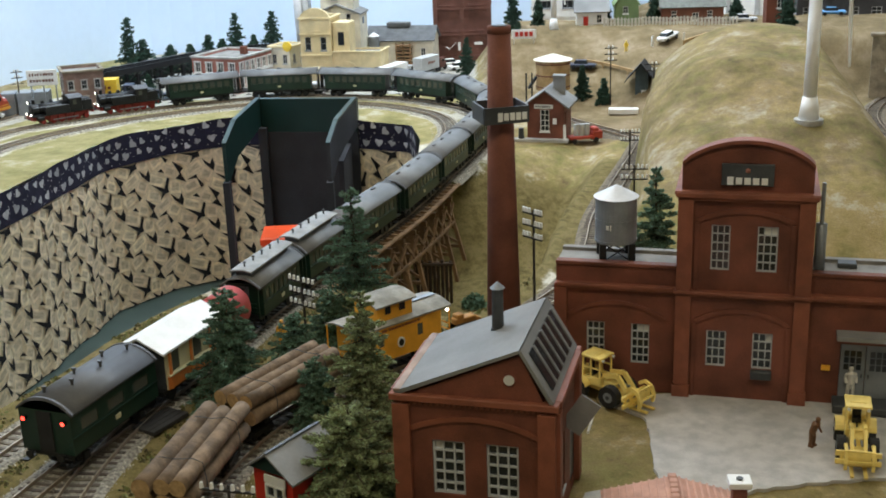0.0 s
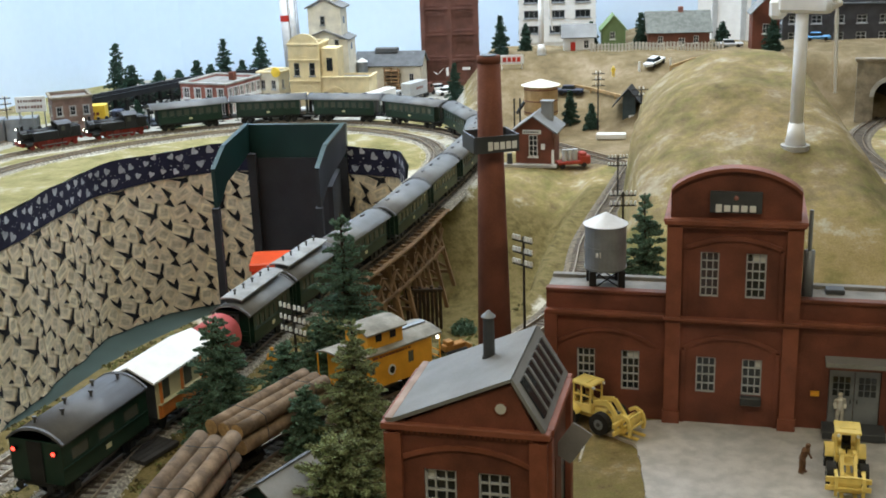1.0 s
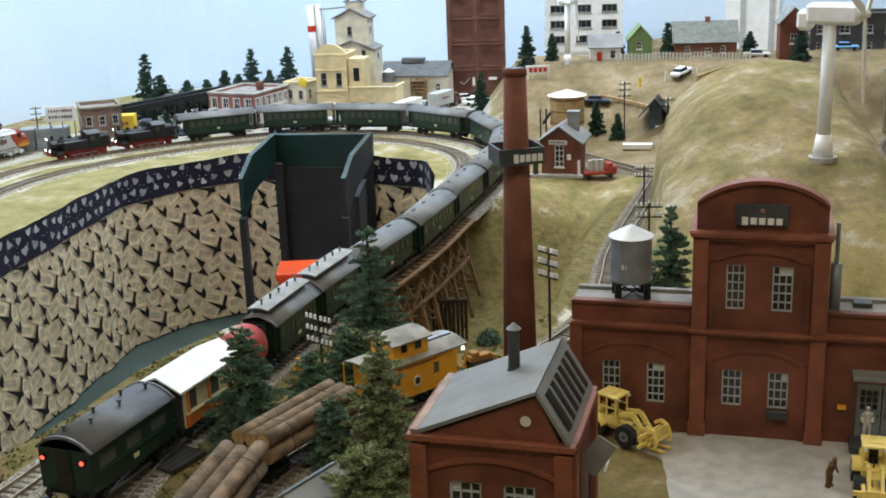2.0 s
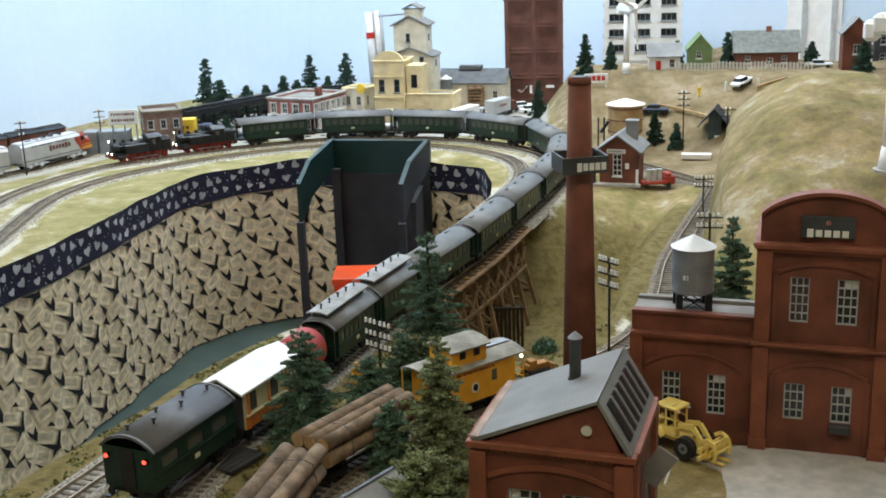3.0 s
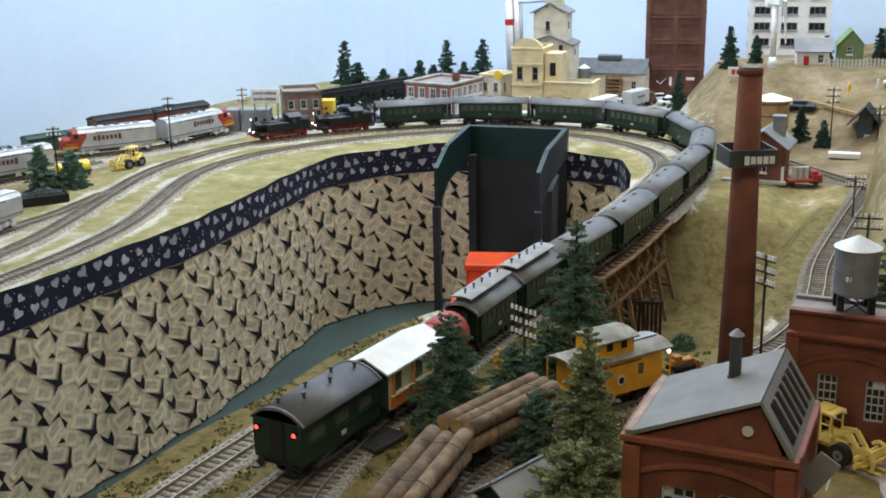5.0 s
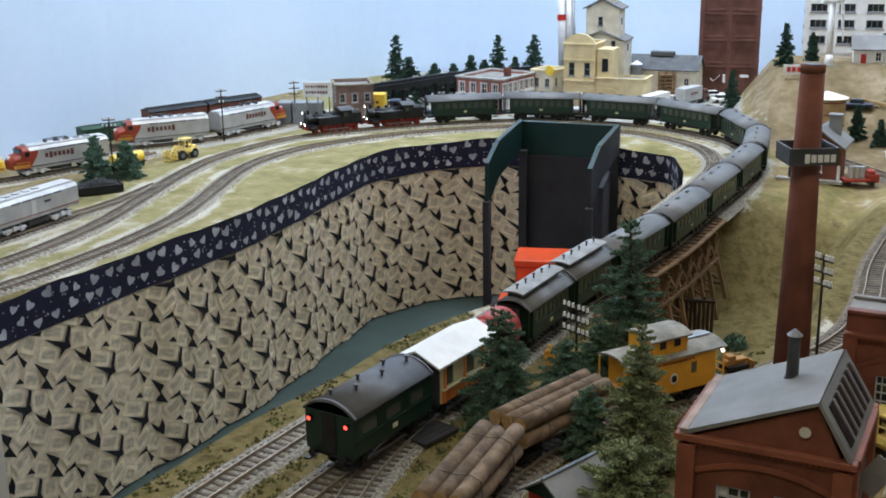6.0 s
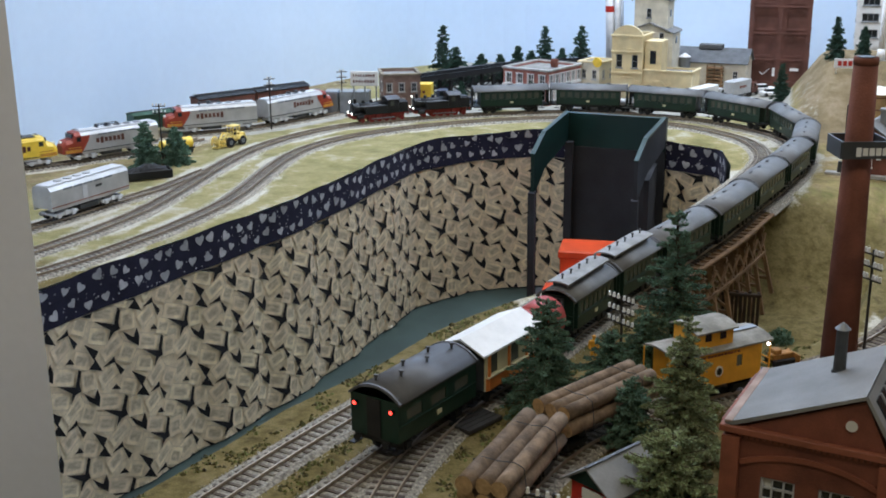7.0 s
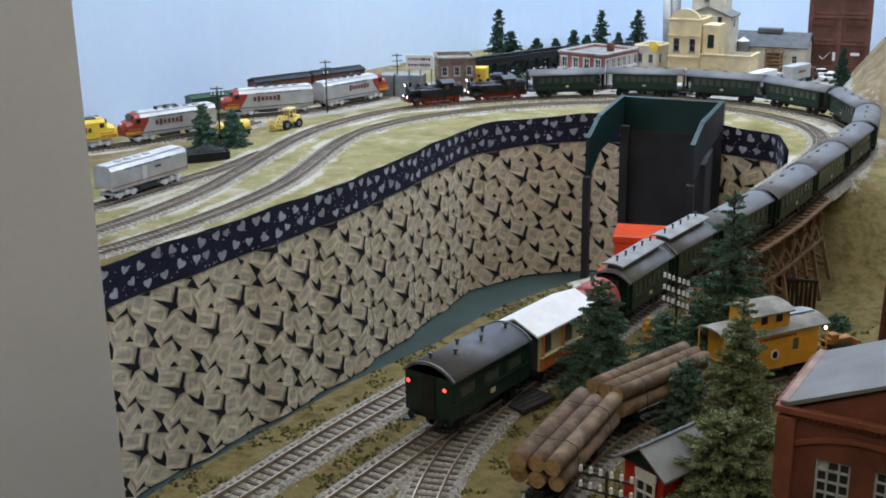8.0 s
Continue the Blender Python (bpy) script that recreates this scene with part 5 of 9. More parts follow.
def passenger_train():
    S_HEAD_JOINT = length_at(LINE_B, -0.551, 2.0)
    s = S_TAIL
    # tail van
    van = coach(0.104, 3, COACH_ROOF_DARK, "tall", 0.0, label="bottle green luggage van with dark roof and lit tail lamps", name="luggage_van", wz=0.010)
    put_on(LINE_B, van, s + 0.0405, grow=(1.0, 1.36, 1.28))
    for y in (-0.0125, 0.0125):
        bm = bmesh.new()
        rod(bm, (-0.0515, y, 0.0330), (-0.0545, y, 0.0330), 0.0015, 0.0015, 10)
        lp = part("tail_lamp", bm, BLACK, van)
        bm = bmesh.new()
        rod(bm, (-0.0545, y, 0.0330), (-0.0548, y, 0.0330), 0.0012, 0.0012, 10)
        part("lens", bm, LAMP_RED, lp, "lit red tail lamp lens")
    s += 0.0975
    # kitchen car with white roof
    k = thing("kitchen_car", Matrix.Identity(4), "orange and cream kitchen car with white pitched roof", "railway coach", "coaches of the passenger train")
    L = 0.090
    hol = [(0.008, 0.011, 0.018, 0.025), (0.038, 0.011, 0.050, 0.025)]
    for sgn in (-1, 1):
        sw = side_wall(k, 0.078, 0.0135, 0.0415, 0.0160, hol, CREAM_LINE, sgn)
        part("side_panel", B(((0.039, -0.0004, 0.0048), (0.078, 0.0008, 0.0092))), KITCHEN_ORANGE, sw, "orange lower side panel")
        part("counter_board", B(((0.039, -0.0010, 0.0098), (0.076, 0.0020, 0.0010))), CREAM_LINE, sw)
        for x in (0.0045, 0.034, 0.0615):
            part("corner_post", B(((x, -0.0006, 0.0140), (0.0022, 0.0014, 0.0280))), KITCHEN_ORANGE, sw)
    for sx in (-1, 1):
        part("end_wall", B(((sx * 0.0384, 0, 0.0275), (0.0012, 0.0295, 0.028))), DARK_GREY, k)
        buffers(k, sx * L / 2)
    part("floor_frame", B(((0, 0, 0.0122), (L, 0.030, 0.0024))), BLACK, k)
    r = prism(bmesh.new(), [(-0.0185, 0.0405), (0, 0.0495), (0.0185, 0.0405), (0.0185, 0.0420), (0, 0.0510), (-0.0185, 0.0420)], -0.046, 0.046)
    bmesh.ops.rotate(r, verts=r.verts, cent=(0, 0, 0), matrix=Matrix.Rotation(radians(90), 3, "Z"))
    part("roof", r, WHITE, k, "white pitched roof")
    for x in (-0.024, 0.024):
        wheelset(k, x)
    put_on(LINE_B, k, s + 0.048, grow=(1.0, 1.28, 1.18))
    s += 0.097
    # red barrel wagon
    t = thing("tank_wagon", Matrix.Identity(4), "short red domed tank wagon", "railway wagon", "coaches of the passenger train")
    bm = bmesh.new()
    rod(bm, (-0.020, 0, 0.0300), (0.020, 0, 0.0300), 0.0175, 0.0175, 28)
    for sx in (-1, 1):
        rod(bm, (sx * 0.020, 0, 0.030), (sx * 0.0265, 0, 0.030), 0.0175, 0.0140, 28)
        rod(bm, (sx * 0.0265, 0, 0.030), (sx * 0.0300, 0, 0.030), 0.0140, 0.0060, 28)
    part("tank", bm, TANK_RED, t, "", True)
    part("floor_frame", B(((0, 0, 0.0120), (0.060, 0.026, 0.0030))), BLACK, t)
    for x in (-0.017, 0.017):
        wheelset(t, x)
        part("saddle", B(((x, 0, 0.0160), (0.004, 0.022, 0.008))), BLACK, t)
    for sx in (-1, 1):
        buffers(t, sx * 0.030)
    put_on(LINE_B, t, s + 0.033, grow=(1.0, 1.08, 1.12))
    s += 0.067
    # two clerestory coaches
    for i in range(2):
        if i == 0:
            c = coach(0.099, 7, COACH_ROOF, "tall", 0.009, label="old green coach with clerestory roof and lit windows", name="clerestory_coach")
            part("clerestory", B(((0, 0, 0.0475), (0.082, 0.0125, 0.0055)), bevel=0.0006), COACH_ROOF_DARK, c)
            part("clerestory_roof", roof_mesh(0.092, 0.0165, 0.0500, 0.0016), CLERESTORY_GREY, c, "pale grey clerestory roof")
            for i in range(5):
                vx = (i - 2) * 0.018
                v = rod(bmesh.new(), (vx, 0, 0.0510), (vx, 0, 0.0545), 0.0008, 0.0008, 8)
                rod(v, (vx, 0, 0.0545), (vx, 0, 0.0556), 0.0015, 0.0012, 8)
                part("roof_vent", v, COACH_ROOF_DARK, c)
            for i in range(8):
                for sg in (-1, 1):
                    part("clerestory_light", B((((i - 3.5) * 0.0100, sg * 0.0064, 0.0478), (0.0066, 0.0006, 0.0026))), COACH_WIN, c)
            first = c
        else:
            c = copy_thing(first, Matrix.Identity(4))
        put_on(LINE_B, c, s + 0.0525, grow=(1.0, 1.16, 1.18))
        s += 0.105
    # long coaches
    base = None
    pitch = (S_HEAD_JOINT - s) / N_LONG
    for i in range(N_LONG):
        if base is None:
            base = coach(pitch - 0.0065)
            c = base
        else:
            c = copy_thing(base, Matrix.Identity(4))
        put_on(LINE_B, c, s + pitch / 2, grow=(1.0, 1.14, 1.15))
        s += pitch
    return s


N_LONG = 10
S_HEAD = passenger_train()


def tank_engine():
    e = thing("steam_locomotive", Matrix.Identity(4), "black steam tank locomotive with red wheels and lit lamps", "locomotive", "steam locomotives")
    bm = bmesh.new()
    rod(bm, (-0.018, 0, 0.0285), (0.046, 0, 0.0285), 0.0098, 0.0098, 20)
    part("boiler", bm, BLACK, e, "", True)
    bm = bmesh.new()
    rod(bm, (0.046, 0, 0.0285), (0.060, 0, 0.0285), 0.0105, 0.0105, 20)
    rod(bm, (0.060, 0, 0.0285), (0.0615, 0, 0.0285), 0.0092, 0.0070, 20)
    part("smokebox", bm, BLACK, e)
    bm = bmesh.new()
    rod(bm, (0.053, 0, 0.037), (0.053, 0, 0.0465), 0.0030, 0.0034, 12)
    part("chimney", bm, BLACK, e)
    for x in (0.034, 0.016):
        bm = rod(bmesh.new(), (x, 0, 0.0365), (x, 0, 0.0425), 0.0042, 0.0034, 14)
        part("dome", bm, BLACK, e)
    for y in (-0.0125, 0.0125):
        part("side_tank", B(((0.010, y, 0.0245), (0.052, 0.0075, 0.0150)), bevel=0.0008), BLACK, e)
    cab = part("cab", B(((-0.029, 0, 0.0300), (0.026, 0.0325, 0.0260)), bevel=0.0008), BLACK, e)
    part("cab_roof", roof_mesh(0.031, 0.034, 0.0425, 0.0050), COACH_ROOF_DARK, cab)
    cab.children[0].location = (-0.029, 0, 0)
    for y in (-0.0166, 0.0166):
        part("cab_window", B(((-0.026, y, 0.0345), (0.008, 0.0010, 0.0090))), COACH_WIN, cab)
    part("coal_bunker", B(((-0.053, 0, 0.0265), (0.022, 0.030, 0.0190)), ((-0.053, 0, 0.0365), (0.018, 0.024, 0.003)), bevel=0.0008), BLACK, e)
    part("running_board", B(((0.0, 0, 0.0168), (0.130, 0.0320, 0.0014))), BLACK, e)
    part("frame", B(((0.0, 0, 0.0115), (0.118, 0.0120, 0.0080))), LOCO_RED, e, "red loco frame")
    for sx in (-1, 1):
        part("buffer_beam", B(((sx * 0.0645, 0, 0.0135), (0.0018, 0.0300, 0.0060))), LOCO_RED, e)
        buffers(e, sx * 0.0655, 0.0135)
    for x in (-0.032, -0.015, 0.002, 0.019):
        bm = bmesh.new()
        for y in (-0.0083, 0.0083):
            rod(bm, (x, y - 0.0012, 0.0078), (x, y + 0.0012, 0.0078), 0.0078, 0.0078, 16)
        part("driving_wheel", bm, LOCO_RED, e, "red spoked driving wheels")
    for x in (-0.052, 0.040):
        wheelset(e, x, 0.0052, LOCO_RED)
    for y in (-0.0115, 0.0115):
        part("coupling_rod", B(((-0.0065, y, 0.0070), (0.054, 0.0010, 0.0018))), STEEL_GREY, e)
        bm = rod(bmesh.new(), (0.040, y * 1.12, 0.0125), (0.054, y * 1.12, 0.0125), 0.0042, 0.0042, 12)
        part("cylinder", bm, BLACK, e)
    for y, z in ((-0.0105, 0.0200), (0.0105, 0.0200), (0, 0.0420)):
        bm = rod(bmesh.new(), (0.0600, y, z), (0.0650, y, z), 0.0024, 0.0024, 12)
        lp = part("headlamp", bm, BLACK, e)
        bm = rod(bmesh.new(), (0.0650, y, z), (0.0654, y, z), 0.0020, 0.0020, 12)
        part("lens", bm, LAMP_WHITE, lp, "lit white lamp lens")
    for y in (-0.0108, 0.0108):
        part("handrail", rod(bmesh.new(), (-0.012, y, 0.0325), (0.056, y, 0.0325), 0.0004, 0.0004, 5), STEEL_GREY, e)
    return e


eng = tank_engine()
eng.scale = (0.86, 0.95, 0.95)
eng2 = copy_thing(eng, Matrix.Identity(4))
for ob, s in ((eng, S_HEAD + 0.062), (eng2, S_HEAD + 0.062 + 0.124)):
    put_on(LINE_B, ob, s)
    ob.scale = (0.86, 0.95, 0.95)


# ---------------------------------------------------------------- the log train on the branch line
def truck(parent, x):
    tr = part("truck_frame", B(((x, 0, 0.0080), (0.024, 0.0190, 0.0022)), ((x, -0.0105, 0.0062), (0.022, 0.0020, 0.0045)), ((x, 0.0105, 0.0062), (0.022, 0.0020, 0.0045)), bevel=0.0003), BLACK, parent)
    for dx in (-0.0075, 0.0075):
        wheelset(tr, x + dx, 0.0048)
    return tr


def log_car(seed):
    rng = random.Random(seed)
    e = thing("log_car", Matrix.Identity(4), "flat log car loaded with chained brown logs", "railway wagon", "log cars")
    part("spine", B(((0, 0, 0.0125), (0.108, 0.0090, 0.0050)), bevel=0.0006), BLACK, e)
    for x in (-0.038, 0.038):
        truck(e, x)
        part("bunk", B(((x, 0, 0.0160), (0.0050, 0.0330, 0.0030)), ((x, -0.0165, 0.0205), (0.0030, 0.0020, 0.011)), ((x, 0.0165, 0.0205), (0.0030, 0.0020, 0.011))), BLACK, e)
    r = 0.0060
    for y, z in ((-0.0135, 0), (0.0, 0), (0.0135, 0), (-0.0115, 0.0122), (0.0005, 0.0112), (0.0120, 0.0118)):
        L = rng.uniform(0.104, 0.118)
        rr = r * rng.uniform(0.92, 1.1)
        bm = bmesh.new()
        n = 14
        rings = []
        dx = rng.uniform(-0.003, 0.003)
        for i in range(9):
            x = dx + L * (i / 8 - 0.5)
            rings.append([bm.verts.new((x, y + rr * math.cos(6.2832 * k / n) * (1 + rng.uniform(-0.035, 0.035)), 0.0175 + rr + z + rr * math.sin(6.2832 * k / n) * (1 + rng.uniform(-0.035, 0.035)))) for k in range(n)])
        for a, b in zip(rings, rings[1:]):
            for k in range(n):
                bm.faces.new((a[k], a[(k + 1) % n], b[(k + 1) % n], b[k]))
        f0, f1 = bm.faces.new(rings[0][::-1]), bm.faces.new(rings[-1])
        f0.material_index = f1.material_index = 1
        bmesh.ops.recalc_face_normals(bm, faces=bm.faces)
        for f in bm.faces:
            f.smooth = len(f.verts) == 4
        part("log", bm, [LOG, LOG_END], e)
    for x in (-0.030, 0.030):
        bm = bmesh.new()
        pts = [(-0.0200, 0.018), (-0.0198, 0.028), (-0.0180, 0.0400), (-0.0115, 0.0428), (0.0, 0.0416), (0.0120, 0.0424), (0.0185, 0.0395), (0.0198, 0.028), (0.0200, 0.018)]
        for p, q in zip(pts, pts[1:]):
            rod(bm, (x, p[0], p[1]), (x, q[0], q[1]), 0.00032, 0.00032, 5)
        part("chain", bm, DARK_GREY, e)
    return e


CABOOSE_ROOF = material("weathered_caboose_roof", (0.29, 0.28, 0.245), 0.85, 0, 0.3, 60, 0.2)


def caboose():
    e = thing("caboose", Matrix.Identity(4), "orange-yellow caboose with grey roof and cupola", "caboose")
    L, w = 0.088, 0.0330
    hol = [(0.016, 0.0115, 0.022, 0.0205), (0.060, 0.0115, 0.0665, 0.0205)]
    for sgn in (-1, 1):
        sw = side_wall(e, L, 0.0130, 0.0410, w / 2, hol, ORANGE_YELLOW, sgn)
        part("emblem", rod(bmesh.new(), (L * 0.46, -0.0001, 0.0110), (L * 0.46, -0.0006, 0.0110), 0.0042, 0.0042, 16), WHITE, sw, "round emblem")
        part("emblem_centre", rod(bmesh.new(), (L * 0.46, -0.0006, 0.0110), (L * 0.46, -0.0009, 0.0110), 0.0028, 0.0028, 14), BLACK, sw, "dark centre of emblem")
        lb = text_bars(bmesh.new(), 0.020, 0.0228, 0.044, 0.0016, 12, -0.0003, random.Random(2))
        part("side_lettering", lb, BRICK_TRIM, sw, "thin line of lettering bars")
    for sx in (-1, 1):
        ew = part("end_wall", B(((sx * (L / 2 - 0.0006), 0, 0.0270), (0.0012, w - 0.0024, 0.028))), ORANGE_YELLOW, e)
        part("end_door", B(((sx * (L / 2 + 0.0003), 0, 0.0250), (0.0010, 0.0085, 0.021))), ORANGE_YELLOW, ew)
        part("platform", B(((sx * (L / 2 + 0.0065), 0, 0.0128), (0.013, w - 0.002, 0.0018))), BLACK, e)
        rl = bmesh.new()
        for y in (-w / 2 + 0.002, w / 2 - 0.002):
            rod(rl, (sx * (L / 2 + 0.012), y, 0.0137), (sx * (L / 2 + 0.012), y, 0.0410), 0.0006, 0.0006, 6)
        for zz in (0.0190, 0.0240):
            rod(rl, (sx * (L / 2 + 0.012), -w / 2 + 0.002, zz), (sx * (L / 2 + 0.012), w / 2 - 0.002, zz), 0.0005, 0.0005, 5)
        part("railing", rl, ORANGE_YELLOW, e)
    part("underframe", B(((0, 0, 0.0120), (L, 0.0240, 0.0024))), BLACK, e)
    part("roof", roof_mesh(L + 0.022, w, 0.0408, 0.0040, 0.0018), CABOOSE_ROOF, e, "weathered grey main roof")
    cup = part("cupola", B(((-0.006, 0, 0.0485), (0.040, 0.0270, 0.0130)), bevel=0.0005), ORANGE_YELLOW, e)
    rf = roof_mesh(0.046, 0.0270, 0.0552, 0.0035, 0.0022)
    bmesh.ops.translate(rf, verts=rf.verts, vec=(-0.006, 0, 0))
    part("cupola_roof", rf, CABOOSE_ROOF, cup, "weathered grey cupola roof")
    for sgn in (-1, 1):
        for x in (-0.014, 0.002):
            part("cupola_window", B(((x, sgn * 0.0136, 0.0505), (0.0065, 0.0008, 0.0060))), PANE, cup)
    part("smoke_jack", rod(bmesh.new(), (0.026, 0.006, 0.0435), (0.026, 0.006, 0.0530), 0.0013, 0.0013, 8), BLACK, e)
    part("roof_walk", B(((0.034, 0, 0.0455), (0.036, 0.0055, 0.0010))), STEEL_GREY, e)
    bm = ball(bmesh.new(), (L / 2 + 0.006, -0.0180, 0.0375), 0.0013, 2)
    part("marker_lamp", bm, LAMP_WHITE, e, "lit marker lamp")
    for x in (-0.030, 0.030):
        truck(e, x)
    return e


S_CAB = length_at(LINE_D, -0.040, 0.772)
put_on(LINE_D, caboose(), S_CAB, grow=(0.94, 1.15, 1.14))
put_on(LINE_D, log_car(3), S_CAB - 0.122)
put_on(LINE_D, log_car(4), S_CAB - 0.122 - 0.126)


# ---------------------------------------------------------------- trees
def conifer_mesh(seed, h, r, tufts, tuft, droop=0.25, taper=0.8, ragged=0.45):
    """Trunk and crown meshes of a model conifer: whorls of uneven limbs, each a flat spray of small needle twigs."""
    rng = random.Random(seed)
    tr = bmesh.new()
    lean = (rng.uniform(-0.03, 0.03) * h, rng.uniform(-0.03, 0.03) * h)
    rod(tr, (0, 0, -0.004), (lean[0], lean[1], h * 0.985), r * 0.09, r * 0.012, 7)
    limbs = []
    z = 0.06 * h
    while z < 0.965 * h:
        f = z / h
        a0 = rng.uniform(0, 6.2832)
        n = rng.randint(6, 8) if f < 0.7 else rng.randint(4, 5)
        for k in range(n):
            a = a0 + 6.2832 * k / n + rng.uniform(-0.3, 0.3)
            L = (r * (1 - f) ** taper + 0.045 * r) * rng.uniform(1 - ragged, 1.15)
            up = rng.uniform(-0.20, 0.12) - droop * 0.7 + 0.70 * f
            p = Vector((lean[0] * f, lean[1] * f, max(0.03 * h, z + rng.uniform(-0.026, 0.026) * h)))
            limbs.append((p, Vector((math.cos(a), math.sin(a), up)), L))
        z += h * rng.uniform(0.040, 0.056)
    for p, d, L in limbs:
        rod(tr, p, p + d * L * 0.9, r * 0.020, r * 0.006, 4, caps=False)
    verts, faces = [], []
    total = sum(L for _, _, L in limbs)
    for p, d, L in limbs:
        side = Vector((-d.y, d.x, 0)).normalized()
        for _ in range(max(9, int(1.5 * tufts * L / total))):
            u = rng.random() ** 0.7
            wdt = 0.40 * L * (1.08 - u)
            off = rng.gauss(0, 0.5)
            c = p + d * L * u + side * off * wdt + Vector((0, 0, rng.gauss(0, 0.24) * wdt - 0.14 * L * u * u - 0.05 * wdt * abs(off)))
            for _ in range(2):
                s = tuft * rng.uniform(0.5, 1.2)
                n = (d * 0.9 + side * off * 0.9 + Vector((rng.gauss(0, 0.75), rng.gauss(0, 0.75), rng.gauss(0, 0.6) + 0.25))).normalized()
                t = n.orthogonal().normalized()
                t.rotate(Matrix.Rotation(rng.uniform(0, 6.28), 3, n))
                b = n.cross(t)
                q = c + Vector((rng.uniform(-s, s), rng.uniform(-s, s), rng.uniform(-s, s))) * 0.5
                k = len(verts)
                verts += [tuple(q - t * s * 0.42 - b * s * 0.25), tuple(q + t * s * 0.42 - b * s * 0.25), tuple(q + b * s * 0.50), tuple(q + n * s * 1.15)]
                faces += [(k, k + 1, k + 3), (k + 1, k + 2, k + 3), (k + 2, k, k + 3)]
    me = bpy.data.meshes.new("crown")
    me.from_pydata(verts, [], faces)
    return tr, me


def conifer(x, y, h, r, mat, label, seed, tufts=2600, tuft=0.0022, z=None, droop=0.25, taper=0.8, group="conifers", ragged=0.36):
    tr, me = conifer_mesh(seed, h, r, tufts, tuft, droop, taper, ragged)
    z = ground_z(x, y) if z is None else z
    e = thing("conifer_tree", pose(x, y, z, 0, 0, 0), label, "tree", group)
    part("trunk", tr, BARK, e)
    me.materials.append(mat)
    c = new("crown", me)
    c.parent = e
    return e


conifer(-0.163, 0.716, 0.098, 0.043, NEEDLE, "wide dark green model fir beside the tracks", 1, 7980, 0.0017, taper=0.75, ragged=0.5)
conifer(-0.118, 0.752, 0.062, 0.032, NEEDLE, "small dark green model fir beside the tracks", 2, 4180, 0.0017, taper=0.7)
conifer(-0.070, 0.830, 0.152, 0.047, NEEDLE, "tall dark green model fir in front of the trestle", 3, 8740, 0.0017, taper=0.7, ragged=0.5)
conifer(-0.092, 0.800, 0.064, 0.032, NEEDLE, "small dark green model fir behind the signal pole", 4, 4180, 0.0017, taper=0.7)
conifer(-0.050, 0.655, 0.114, 0.040, NEEDLE_OLIVE, "olive green foam conifer beside the boiler house", 5, 8740, 0.0017, taper=0.68, ragged=0.5)
conifer(-0.090, 0.665, 0.060, 0.026, NEEDLE, "small dark green model fir beside the curve", 6, 3420, 0.0017, taper=0.7)
conifer(-0.048, 0.540, 0.078, 0.042, NEEDLE_OLIVE, "broad olive green foam conifer in front of the boiler house", 7, 12350, 0.0017, taper=0.5, droop=0.1)
conifer(0.200, 0.862, 0.137, 0.034, NEEDLE, "dark green model fir behind the brewery", 8, 8000, 0.0019, taper=0.85, ragged=0.5)
conifer(0.180, 0.860, 0.100, 0.028, NEEDLE, "dark green model fir behind the brewery", 9, 4560, 0.0017, taper=0.68, ragged=0.5)


# ---------------------------------------------------------------- telegraph poles
def telegraph_pole(x, y, h, arms, turn, z=None, aw=0.026, label="dark wooden telegraph pole with white insulators", per=6, group="telegraph poles"):
    z = ground_z(x, y) if z is None else z
    e = thing("telegraph_pole", pose(x, y, z, 0, 0, turn), label, "telegraph pole", group)
    part("post", rod(bmesh.new(), (0, 0, -0.002), (0, 0, h), 0.0013, 0.0010, 8), POLE, e)
    for i in range(arms):
        zz = h - 0.0035 - i * 0.0105
        a = part("crossarm", B(((0, -0.0014, zz), (aw, 0.0013, 0.0016))), POLE, e)
        for k in range(per):
            side = -1 if k < per / 2 else 1
            xx = side * (0.0035 + (k % (per // 2)) * (aw / 2 - 0.0042) / max(1, per // 2 - 1))
            bm = rod(bmesh.new(), (xx, -0.0014, zz + 0.0008), (xx, -0.0014, zz + 0.0036), 0.0014, 0.0011, 7)
            ball(bm, (xx, -0.0014, zz + 0.0038), 0.0013, 1)
            part("insulator", bm, INSULATOR, a)
    return e


telegraph_pole(-0.112, 0.785, 0.082, 3, -38, aw=0.029)
telegraph_pole(0.085, 0.790, 0.135, 3, -48, aw=0.022)
telegraph_pole(0.197, 1.000, 0.118, 2, -5, z=-0.005)
telegraph_pole(0.250, 1.440, 0.058, 2, 0, z=-0.005)
telegraph_pole(0.274, 1.889, 0.103, 3, 0, per=2, aw=0.022)
telegraph_pole(0.345, 1.860, 0.082, 2, 0, z=-0.004, per=2, aw=0.034)
telegraph_pole(-0.112, 0.460, 0.067, 2, -12, per=6, aw=0.034)


